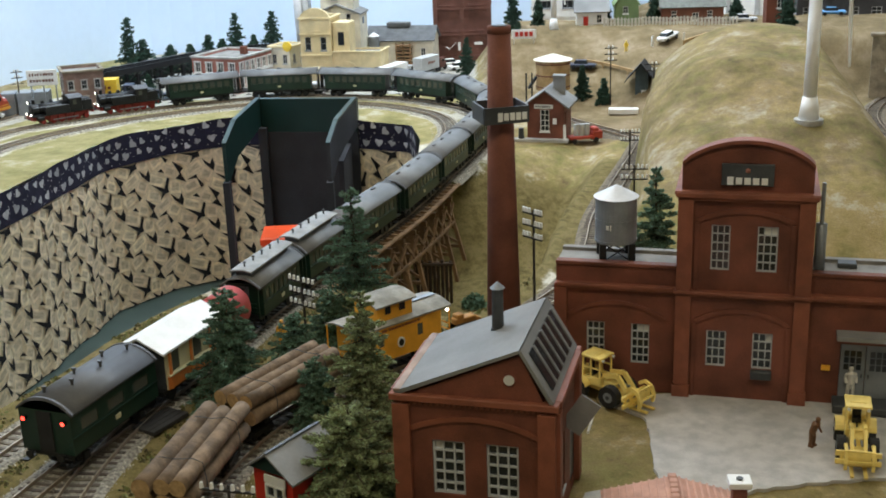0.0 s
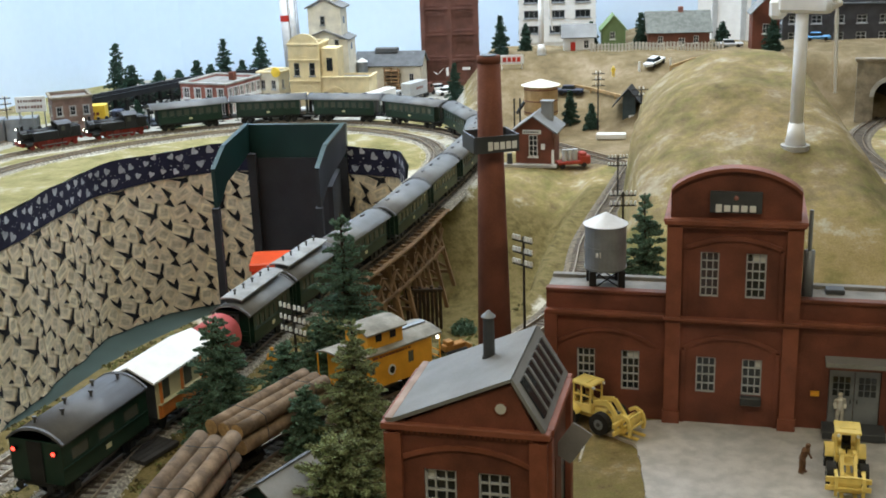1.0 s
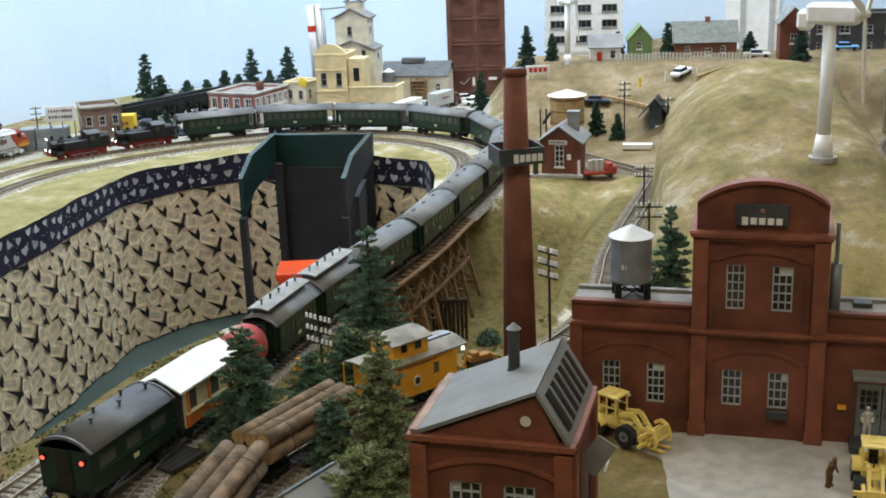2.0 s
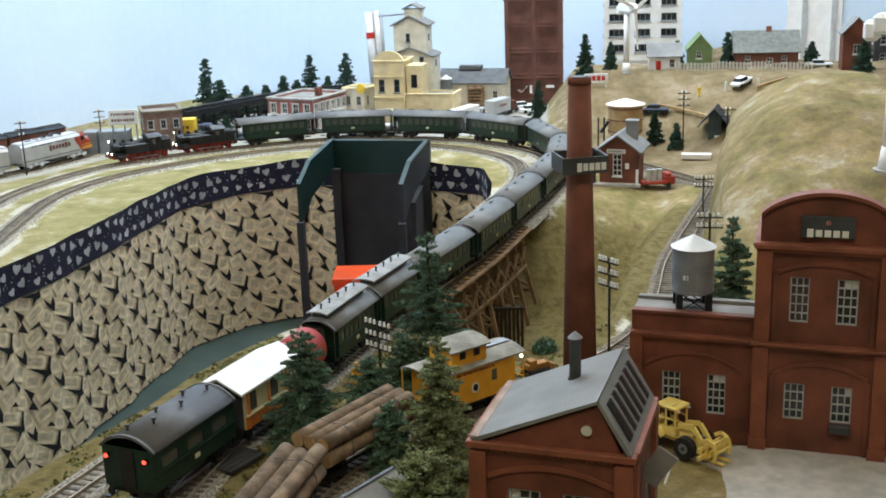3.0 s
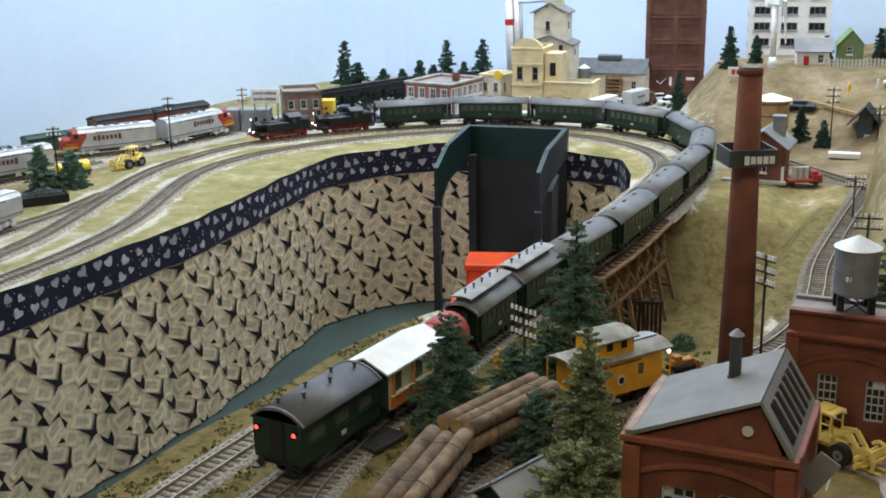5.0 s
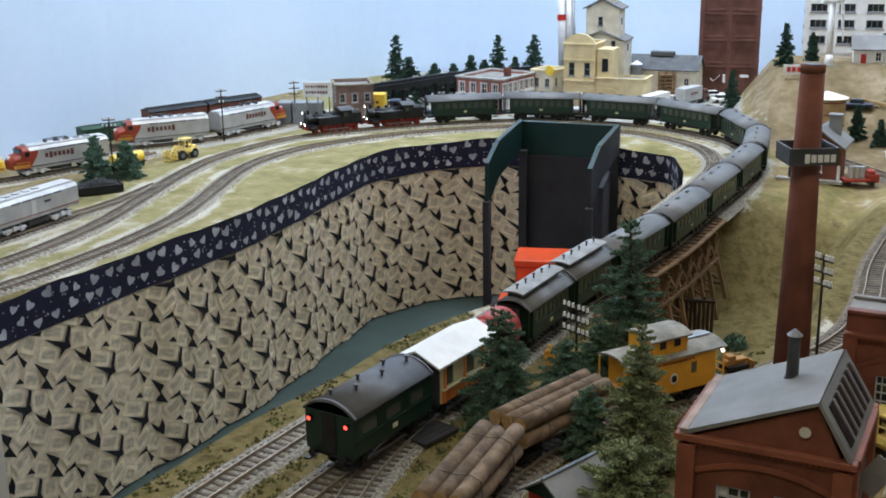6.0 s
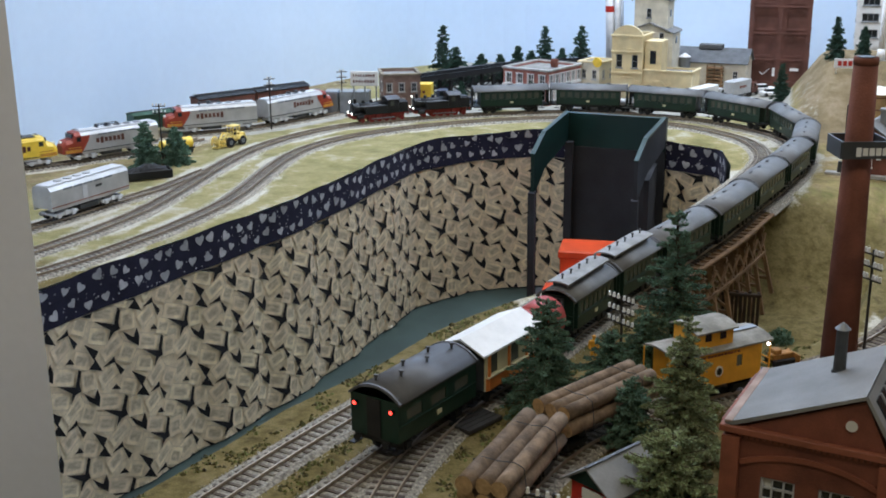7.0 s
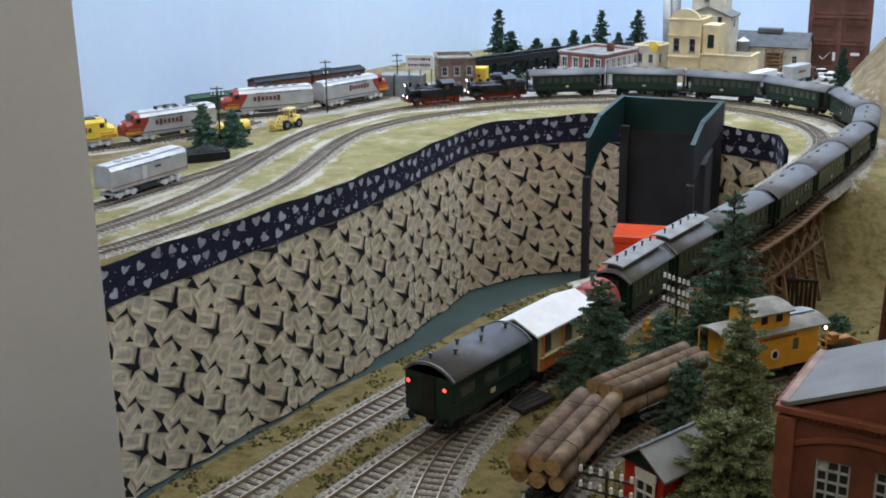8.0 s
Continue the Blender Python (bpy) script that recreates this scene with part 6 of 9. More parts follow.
# ---------------------------------------------------------------- the timber trestle
def trestle():
    e = thing("timber_trestle", Matrix.Identity(4), "brown timber trestle bridge carrying both tracks", "bridge")
    n = 11
    for line, s0, s1 in ((LINE_A, A0, A1), (LINE_B, B0, B1)):
        for off in (-0.0095, 0.0095):
            L = offset_line(line, off)
            k = (line[1] >= s0 - 0.012) & (line[1] <= s1 + 0.012)
            P = L[k]
            bm = bmesh.new()
            rows = []
            for dx, z in ((-0.003, -0.0165), (-0.003, -0.0052), (0.003, -0.0052), (0.003, -0.0165)):
                rows.append([bm.verts.new((p[0] + dx, p[1], z)) for p in P[::3]])
            rows.append(rows[0])
            for a, b in zip(rows, rows[1:]):
                for i in range(len(a) - 1):
                    bm.faces.new((a[i], a[i + 1], b[i + 1], b[i]))
            bmesh.ops.recalc_face_normals(bm, faces=bm.faces)
            part("stringer", bm, TRESTLE, e)
    prev = None
    for i in range(n):
        f = (i + 0.4) / n
        (xa, ya), ang = along(LINE_A, A0 + f * (A1 - A0))
        (xb, yb), _ = along(LINE_B, B0 + f * (B1 - B0))
        m = Vector(((xa + xb) / 2, (ya + yb) / 2, 0))
        nrm = Vector((math.sin(ang), -math.cos(ang), 0))
        zf = min(-0.03, ground_z(xb + nrm.x * 0.03, yb + nrm.y * 0.03) - 0.003)
        zl = min(zf, -0.10)
        bent = part("bent_cap", beam(bmesh.new(), m - nrm * 0.052 + Vector((0, 0, -0.0195)), m + nrm * 0.052 + Vector((0, 0, -0.0195)), 0.0060, 0.0060), TRESTLE, e)
        for k, (top, foot) in enumerate(((-0.046, -0.062), (-0.030, -0.038), (-0.010, -0.012), (0.010, 0.012), (0.030, 0.040), (0.046, 0.068))):
            part("post", beam(bmesh.new(), m + nrm * top + Vector((0, 0, -0.0225)), m + nrm * foot + Vector((0, 0, (zl if k < 3 else zf))), 0.0046, 0.0046), TRESTLE, bent)
        for z in (-0.050, -0.085):
            if zf < z - 0.008:
                part("girt", beam(bmesh.new(), m - nrm * 0.055 + Vector((0, 0, z)), m + nrm * (0.050 + abs(z) * 0.12) + Vector((0, 0, z)), 0.0030, 0.0040), TRESTLE, bent)
        off = nrm * 0.0
        for a, b in ((-0.05, 0.05), (0.05, -0.05)):
            part("sway_brace", beam(bmesh.new(), m + nrm * a + Vector((0, 0, -0.024)), m + nrm * b * 1.15 + Vector((0, 0, max(zf, -0.085) + 0.006)), 0.0024, 0.0034), TRESTLE, bent)
        if prev:
            (pm, pn, pz) = prev
            for z0, z1 in ((-0.024, -0.060), (-0.060, -0.024)):
                if min(pz, zf) < -0.05:
                    part("side_brace", beam(bmesh.new(), pm + pn * 0.054 + Vector((0, 0, z0)), m + nrm * 0.054 + Vector((0, 0, z1)), 0.0026, 0.0036), TRESTLE, bent)
            part("side_girt", beam(bmesh.new(), pm + pn * 0.055 + Vector((0, 0, -0.050)), m + nrm * 0.055 + Vector((0, 0, -0.050)), 0.0030, 0.0036), TRESTLE, bent)
        prev = (m, nrm, zf)
    # walkway plank along the outer side
    L = offset_line(LINE_B, -0.024)
    k = (LINE_B[1] >= B0 - 0.01) & (LINE_B[1] <= B1 + 0.01)
    P = L[k][::4]
    bm = bmesh.new()
    for p, q in zip(P, P[1:]):
        beam(bm, (p[0], p[1], -0.0060), (q[0], q[1], -0.0060), 0.0060, 0.0022)
    part("edge_timber", bm, TRESTLE, e)
    # ties that reach across the open deck
    for line, s0, s1 in ((LINE_A, A0, A1), (LINE_B, B0, B1)):
        s = s0
        while s < s1:
            (x, y), a = along(line, s)
            part("bridge_tie", B(((x, y, -0.0049), (0.0042, 0.046, 0.0020), a)), TRESTLE, e)
            s += 0.0165


trestle()


def paling_wall():
    """Dark upright timbers that hold the bank under the trestle."""
    e = thing("paling_wall", pose(-0.040, 1.250, 0), "dark upright timber palings under the trestle", "retaining wall")
    rng = random.Random(8)
    for k in range(9):
        x = k * 0.0052
        z0 = ground_z(-0.040 + x, 1.250) - 0.004
        top = -0.068 + rng.uniform(-0.002, 0.002)
        part("paling", B(((x, 0, (z0 + top) / 2), (0.0038, 0.0040, top - z0)), bevel=0.0004), PALING, e)
    part("cap_beam", B(((0.021, -0.003, -0.071), (0.048, 0.003, 0.004)), bevel=0.0004), PALING, e)


PALING = material("dark_creosoted_timber", (0.045, 0.030, 0.020), 0.85, 0, 0.3, 80, 0.3)
paling_wall()


# ---------------------------------------------------------------- the green hood over the passage
def hood():
    e = thing("passage_hood", Matrix.Identity(4), "dark green wooden hood with black back over the passage", "hood")
    fl, bl, br, fr = Vector((-0.362, 1.640, 0)), Vector((-0.342, 1.850, 0)), Vector((-0.166, 1.828, 0)), Vector((-0.190, 1.625, 0))
    zb, zf = 0.036, 0.003

    def panel(name, p, q, zp, zq, z0p, z0q, t, mat, label=""):
        bm = bmesh.new()
        d = (q - p).normalized()
        n = Vector((d.y, -d.x, 0)) * t
        c = [p + Vector((0, 0, z0p)), q + Vector((0, 0, z0q)), q + Vector((0, 0, zq)), p + Vector((0, 0, zp))]
        a = [bm.verts.new(v) for v in c]
        b = [bm.verts.new(v + n) for v in c]
        bm.faces.new(a)
        bm.faces.new(b[::-1])
        for i in range(4):
            bm.faces.new((a[(i + 1) % 4], a[i], b[i], b[(i + 1) % 4]))
        bmesh.ops.recalc_face_normals(bm, faces=bm.faces)
        return part(name, bm, mat, e, label)

    panel("back_board", bl, br, zb, zb, -0.022, -0.022, -0.012, HOOD_GREEN)
    panel("back_panel", bl + Vector((0, -0.003, 0)), br + Vector((0, -0.003, 0)), -0.022, -0.022, PIT_Z, PIT_Z, -0.010, BLACK_PANEL, "black panel closing the passage")
    # side boards slope down towards the front, with a diagonal lower edge
    for p, q, s in ((fl, bl, 1), (fr, br, -1)):
        k = p.lerp(q, 0.30)
        # right boards are green too; black paints in the shade of their inner face
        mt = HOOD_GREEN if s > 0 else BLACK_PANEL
        zk = zb - (zb - zf) * 0.25
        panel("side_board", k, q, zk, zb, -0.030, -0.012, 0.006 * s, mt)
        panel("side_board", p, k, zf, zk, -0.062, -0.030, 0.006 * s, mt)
        up = Vector((0, 0, 0.0015))
        for a, b, za, zq in ((k, q, zk, zb), (p, k, zf, zk)):
            part("edge_strip", beam(bmesh.new(), a + Vector((0.003 * s, 0, za)) + up, b + Vector((0.003 * s, 0, zq)) + up, 0.0075, 0.0030), HOOD_GREEN, e)
    for p, s in ((fl, 1), (fr, -1)):
        part("front_post", B(((p.x + 0.003 * s, p.y, (zf - 0.06 + PIT_Z) / 2), (0.011, 0.016, -PIT_Z + zf - 0.06))), BLACK_PANEL, e, "black upright post")
    part("side_panel", B(((br.x - 0.016, 1.755, (-0.04 + PIT_Z) / 2), (0.008, 0.13, -PIT_Z - 0.04))), BLACK_PANEL, e)
    part("inner_post", B(((bl.x + 0.010, 1.835, (-0.012 + PIT_Z) / 2), (0.014, 0.016, -PIT_Z - 0.012))), BLACK_PANEL, e)


hood()


def red_box(x, y, z, sx, sy, sz, turn, label):
    e = thing("storage_box", pose(x, y, z, 0, 0, turn), label, "storage box", "red boxes")
    part("body", B(((0, 0, sz * 0.42), (sx * 0.95, sy * 0.95, sz * 0.84)), bevel=0.003), BOX_RED, e)
    part("lid", B(((0, 0, sz * 0.90), (sx, sy, sz * 0.14)), bevel=0.002), BOX_RED, e)


red_box(-0.262, 1.690, -0.245, 0.115, 0.075, 0.092, 4, "orange-red plastic storage box with lid")
red_box(-0.270, 1.610, -0.258, 0.130, 0.080, 0.050, 2, "low orange-red plastic storage box")
tagged(link("shelf_board", B(((-0.27, 1.66, -0.272), (0.20, 0.20, 0.026))), BLACK_PANEL), "black shelf board in the passage", "shelf")


# ---------------------------------------------------------------- brewery yard
def patch(name, pts, z, mat, label, seed, cat="yard"):
    """A paved patch with an uneven rim lying on the ground."""
    rng = random.Random(seed)
    P = spline([*pts, pts[0]], 0.006)[0][:-1]
    out = [(x + rng.uniform(-0.0015, 0.0015), y + rng.uniform(-0.0015, 0.0015)) for x, y in P]
    o = link(name, sheet(bmesh.new(), out, z - 0.004, z), mat)
    return tagged(o, label, cat, kind="structure")


GRAVEL = material("fine_grey_gravel", (0.48, 0.46, 0.43), 0.95, 0, 0.14, 85, 0.6, 900)
patch("yard_gravel", [(0.130, 0.700), (0.160, 0.672), (0.163, 0.640), (0.158, 0.590), (0.165, 0.54), (0.20, 0.545), (0.235, 0.560), (0.34, 0.572), (0.48, 0.585), (0.48, 0.62), (0.42, 0.670), (0.30, 0.700), (0.20, 0.712)], -0.0030, GRAVEL, "pale grey gravel yard before the brewery", 2)
patch("house_apron", [(0.088, 0.500), (0.108, 0.490), (0.128, 0.520), (0.132, 0.545), (0.108, 0.560)], -0.0032, CONCRETE, "grey concrete apron beside the boiler house", 3)


def water_tank(x, y, z):
    e = thing("roof_water_tank", pose(x, y, z), "grey riveted roof water tank with conical lid", "water tank")
    part("drum", rod(bmesh.new(), (0, 0, 0.0145), (0, 0, 0.0510), 0.0165, 0.0165, 28), STEEL_GREY, e)
    for h in (0.0160, 0.0330, 0.0500):
        part("hoop", rod(bmesh.new(), (0, 0, h - 0.0008), (0, 0, h + 0.0008), 0.0169, 0.0169, 28), STEEL_GREY, e)
    part("lid", rod(bmesh.new(), (0, 0, 0.0510), (0, 0, 0.0600), 0.0180, 0.0012, 28), SILVER_ROOF, e, "pale conical lid")
    for sx in (-1, 1):
        for sy in (-1, 1):
            part("leg", B(((sx * 0.0115, sy * 0.0105, 0.0072), (0.0052, 0.0052, 0.0145))), BLACK, e)
    for sy in (-1, 1):
        bm = beam(bmesh.new(), (-0.009, sy * 0.0105, 0.001), (0.009, sy * 0.0105, 0.0135), 0.0009, 0.0009)
        beam(bm, (-0.009, sy * 0.0105, 0.0135), (0.009, sy * 0.0105, 0.001), 0.0009, 0.0009)
        part("brace", bm, BLACK, e)
    lb = bmesh.new()
    for i in range(3):
        box(lb, (-0.0085 + i * 0.0024, -0.0150 + 0.0004 * i, 0.029), (0.0018, 0.0012, 0.0035 + 0.001 * (i % 2)), -0.5)
    part("drum_marking", lb, WHITE, e, "small pale marking on drum")


water_tank(0.1485, 0.7475, 0.1008)


def loader(m, label):
    """A small yellow log loader with an open cab and a grapple fork; faces +x."""
    e = thing("wheel_loader", m, label, "wheel loader", "yellow wheel loaders")
    part("engine_hood", B(((-0.0270, 0, 0.0190), (0.0130, 0.0160, 0.0110)), ((-0.0345, 0, 0.0170), (0.0030, 0.0190, 0.0120)), bevel=0.0012), LOADER, e)
    part("chassis", B(((-0.004, 0, 0.0110), (0.050, 0.0110, 0.0050)), ((0.0060, 0, 0.0160), (0.0130, 0.0120, 0.0070)), bevel=0.0006), LOADER, e)
    posts = [((x, y, 0.0290), (0.0016, 0.0016, 0.0190)) for x in (-0.0205, -0.0125, -0.0030) for y in (-0.0082, 0.0082)]
    rails = [((-0.0118, y, z), (0.0180, 0.0013, 0.0016)) for y in (-0.0082, 0.0082) for z in (0.0205, 0.0290)]
    cab = part("cab_frame", B(*posts, *rails, ((-0.0118, 0, 0.0165), (0.0200, 0.0178, 0.0060)), bevel=0.0003), LOADER, e)
    part("cab_roof", B(((-0.0118, 0, 0.0393), (0.0220, 0.0200, 0.0022)), ((-0.0080, 0, 0.0407), (0.0016, 0.0130, 0.0012)), bevel=0.0005), LOADER, cab)
    part("seat", B(((-0.0150, 0, 0.0225), (0.0050, 0.0070, 0.0040)), ((-0.0172, 0, 0.0265), (0.0016, 0.0070, 0.0080)), bevel=0.0004), BLACK, cab)
    part("steering_column", rod(bmesh.new(), (-0.0070, 0, 0.0190), (-0.0090, 0, 0.0270), 0.0006, 0.0006, 6), BLACK, cab)
    for x, r in ((-0.0225, 0.0092), (0.0105, 0.0098)):
        for y in (-0.0122, 0.0122):
            bm = rod(bmesh.new(), (x, y - 0.0034, r), (x, y + 0.0034, r), r, r, 22)
            w = part("wheel", bm, RUBBER, e)
            part("rim", rod(bmesh.new(), (x, y - 0.0036, r), (x, y + 0.0036, r), 0.0046, 0.0046, 16), STEEL_GREY, w)
            part("hub", rod(bmesh.new(), (x, y - 0.0042, r), (x, y + 0.0042, r), 0.0018, 0.0018, 10), DARK_GREY, w)
    for y in (-0.0050, 0.0050):
        bm = beam(bmesh.new(), (-0.0010, y, 0.0240), (0.0130, y, 0.0270), 0.0026, 0.0040)
        beam(bm, (0.0130, y, 0.0270), (0.0250, y, 0.0120), 0.0026, 0.0042)
        part("lift_arm", bm, LOADER, e)
        part("ram", rod(bmesh.new(), (0.004, y * 0.5, 0.0180), (0.0210, y * 0.5, 0.0175), 0.0012, 0.0008, 8), STEEL_GREY, e)
    f = part("grapple_frame", B(((0.0265, 0, 0.0060), (0.0022, 0.0340, 0.0042)), ((0.0262, 0, 0.0130), (0.0022, 0.0340, 0.0042)), ((0.0258, -0.0120, 0.0095), (0.0020, 0.0030, 0.0110)),
                                ((0.0258, 0.0120, 0.0095), (0.0020, 0.0030, 0.0110)), bevel=0.0004), LOADER, e)
    for y in (-0.0050, 0.0050):
        part("fork_tine", B(((0.0350, y, 0.0022), (0.0180, 0.0030, 0.0018)), ((0.0268, y, 0.0075), (0.0022, 0.0034, 0.0130)), bevel=0.0003), LOADER, f)
    for y in (-0.0100, 0.0100):
        bm = bmesh.new()
        pts = [(0.0250, 0.0190), (0.0310, 0.0225), (0.0375, 0.0195), (0.0400, 0.0120), (0.0385, 0.0060)]
        for (x0, z0), (x1, z1) in zip(pts, pts[1:]):
            beam(bm, (x0, y, z0), (x1, y, z1), 0.0024, 0.0028)
        part("grapple_claw", bm, LOADER, f)
    g = bmesh.new()
    arc = [(0.0262 + 0.0105 * math.sin(a), 0.0140 - 0.0105 * math.cos(a)) for a in np.linspace(0.0, 1.9, 8)]
    prism(g, arc + [(x + 0.0010 * math.cos(0.8), z + 0.0012) for x, z in arc[::-1]], -0.0085, 0.0085)
    part("log_cradle", g, LOADER, f, "curved yellow log cradle")
    for y in (-0.0122, 0.0122):
        fd = bmesh.new()
        ring = [(-0.0225 + 0.0104 * math.cos(a), 0.0092 + 0.0104 * math.sin(a)) for a in np.linspace(0.35, 2.8, 9)]
        prism(fd, ring + [(x, z + 0.0011) for x, z in ring[::-1]], y - 0.0036, y + 0.0036)
        part("fender", fd, LOADER, e)
        part("work_lamp", rod(bmesh.new(), (-0.0012, y * 0.6, 0.0378), (0.0006, y * 0.6, 0.0378), 0.0012, 0.0013, 8), WHITE, cab)
    for k in range(4):
        part("grille_slat", B(((-0.0361, 0, 0.0130 + k * 0.0024), (0.0006, 0.0150, 0.0010))), DARK_GREY, e)
    part("counterweight", B(((-0.0362, 0, 0.0090), (0.0030, 0.0170, 0.0050)), bevel=0.0008), LOADER, e)
    part("claw_bar", B(((0.0395, 0, 0.0125), (0.0016, 0.0220, 0.0018)), ((0.0365, 0, 0.0200), (0.0016, 0.0220, 0.0018))), LOADER, f)
    part("exhaust", rod(bmesh.new(), (-0.0270, 0.003, 0.0240), (-0.0270, 0.003, 0.0310), 0.0009, 0.0009, 8), BLACK, e)
    return e


LOADER = material("lemon_yellow_plastic", (0.86, 0.67, 0.20), 0.45, 0, 0.10, 90, 0.08)
loader(pose(0.1385, 0.7020, -0.003, 0, 0, -42) @ Matrix.Scale(0.92, 4), "lemon yellow log loader parked beside the brewery")
loader(pose(0.3030, 0.6040, -0.003, 0, 0, -104) @ Matrix.Scale(0.90, 4), "lemon yellow log loader facing out of the yard")
loader(pose(-0.886, 1.640, ground_z(-0.886, 1.640), 0, 0, -110) @ Matrix.Scale(0.85, 4), "lemon yellow log loader beside the yard tracks")


def figure(m, mat, label, stoop=0.0, size=1.2):
    """A painted standing figurine, one plain mesh; stoop bends it forward."""
    bm = bmesh.new()
    for sx in (-1, 1):
        rod(bm, (sx * 0.0017, 0, 0), (sx * 0.0016, -0.0004, 0.0050), 0.0012, 0.0012, 8)
        rod(bm, (sx * 0.0016, -0.0004, 0.0050), (sx * 0.0010, 0, 0.0098), 0.0013, 0.0015, 8)
        box(bm, (sx * 0.0017, -0.0008, 0.0006), (0.0018, 0.0034, 0.0012))
    d = Vector((0, -math.sin(stoop), math.cos(stoop)))
    hip = Vector((0, 0, 0.0094))
    neck = hip + d * 0.0082
    rod(bm, hip - d * 0.0010, hip + d * 0.0036, 0.0021, 0.0022, 10)
    rod(bm, hip + d * 0.0036, hip + d * 0.0068, 0.0022, 0.0026, 10)
    rod(bm, hip + d * 0.0068, hip + d * 0.0078, 0.0026, 0.0014, 10)
    rod(bm, hip + d * 0.0074, neck + d * 0.0008, 0.0010, 0.0010, 8)
    for sx in (-1, 1):
        a = hip + d * 0.0068 + Vector((sx * 0.0027, 0, 0))
        b = a + Vector((sx * 0.0009, 0.0006, -0.0036))
        rod(bm, a, b, 0.0010, 0.0009, 7)
        rod(bm, b, b + Vector((-sx * 0.0002, -0.0018 - 0.002 * stoop, -0.0030)), 0.0009, 0.0007, 7)
    ball(bm, neck + d * 0.0014, 0.0015, 2)
    rod(bm, neck + d * 0.0022, neck + d * 0.0030, 0.0017, 0.0012, 10)
    o = link("figurine", bm, mat, None, "", True)
    o.matrix_basis = m @ Matrix.Scale(size, 4)
    skin = o.modifiers.new("skin", "REMESH")
    skin.mode, skin.voxel_size, skin.use_smooth_shade = "VOXEL", 0.00042, True
    return tagged(o, label, "figurine", "painted figurines")


figure(pose(0.3225, 0.6835, 0.004, 0, 0, 0), FIGURE, "pale painted figurine standing at the brewery door")
figure(pose(0.2755, 0.6170, -0.003, 0, 0, 40), FIGURE_BROWN, "brown painted figurine stooping in the yard", 0.35)


def platform_hut():
    e = thing("lineside_hut", pose(-0.101, 0.530, -0.004, 0, 0, -33), "small red lineside hut with green gable and grey roof", "hut")
    part("body", B(((0, 0.027, 0.0175), (0.034, 0.050, 0.035)), bevel=0.0004), RED, e)
    g = prism(bmesh.new(), [(-0.0185, 0.0350), (0.0185, 0.0350), (0, 0.0475)], -0.0006, 0.0520)
    part("gable", g, HOOD_GREEN, e, "dark green gable boards")
    for s in (-1, 1):
        r = bmesh.new()
        lo, hi = (s * 0.0230, 0.0335), (0.0, 0.0500)
        c = [(lo[0], -0.004, lo[1]), (hi[0], -0.004, hi[1]), (hi[0], 0.057, hi[1]), (lo[0], 0.057, lo[1])]
        vs = [r.verts.new(p) for p in c] + [r.verts.new((p[0], p[1], p[2] - 0.0016)) for p in c]
        for q in ((0, 1, 2, 3), (7, 6, 5, 4), (0, 4, 5, 1), (1, 5, 6, 2), (2, 6, 7, 3), (3, 7, 4, 0)):
            r.faces.new([vs[i] for i in q])
        bmesh.ops.recalc_face_normals(r, faces=r.faces)
        part("roof_slope", r, ROOF_GREY, e)
    part("ridge_cap", B(((0, 0.0265, 0.0500), (0.0030, 0.0610, 0.0010)), bevel=0.0003), DARK_GREY, e)
    part("white_panel", B(((0.004, -0.0004, 0.0300), (0.0180, 0.0012, 0.0060))), WHITE, e, "white board over the window")
    window(e, 0.004, 0.008, 0.0165, 0.0185, -0.0006, 2, 2, WHITE)


platform_hut()
PLANKS = material("dark_stained_planks", (0.035, 0.033, 0.032), 0.8, 0, 0.2, 60, 0.2)
cr = thing("track_crossing", pose(-0.214, 0.676, -0.002, 0, 0, 62), "dark planked crossing beside the turnout", "crossing")
for k in range(4):
    part("plank", B(((0, -0.0090 + k * 0.0058, 0), (0.040, 0.0052, 0.0036)), bevel=0.0003), PLANKS, cr)


# ---------------------------------------------------------------- wind turbines
TURBINE_WHITE = material("bright_white_plastic", (0.90, 0.90, 0.89), 0.45, 0, 0.04, 60, 0.03)


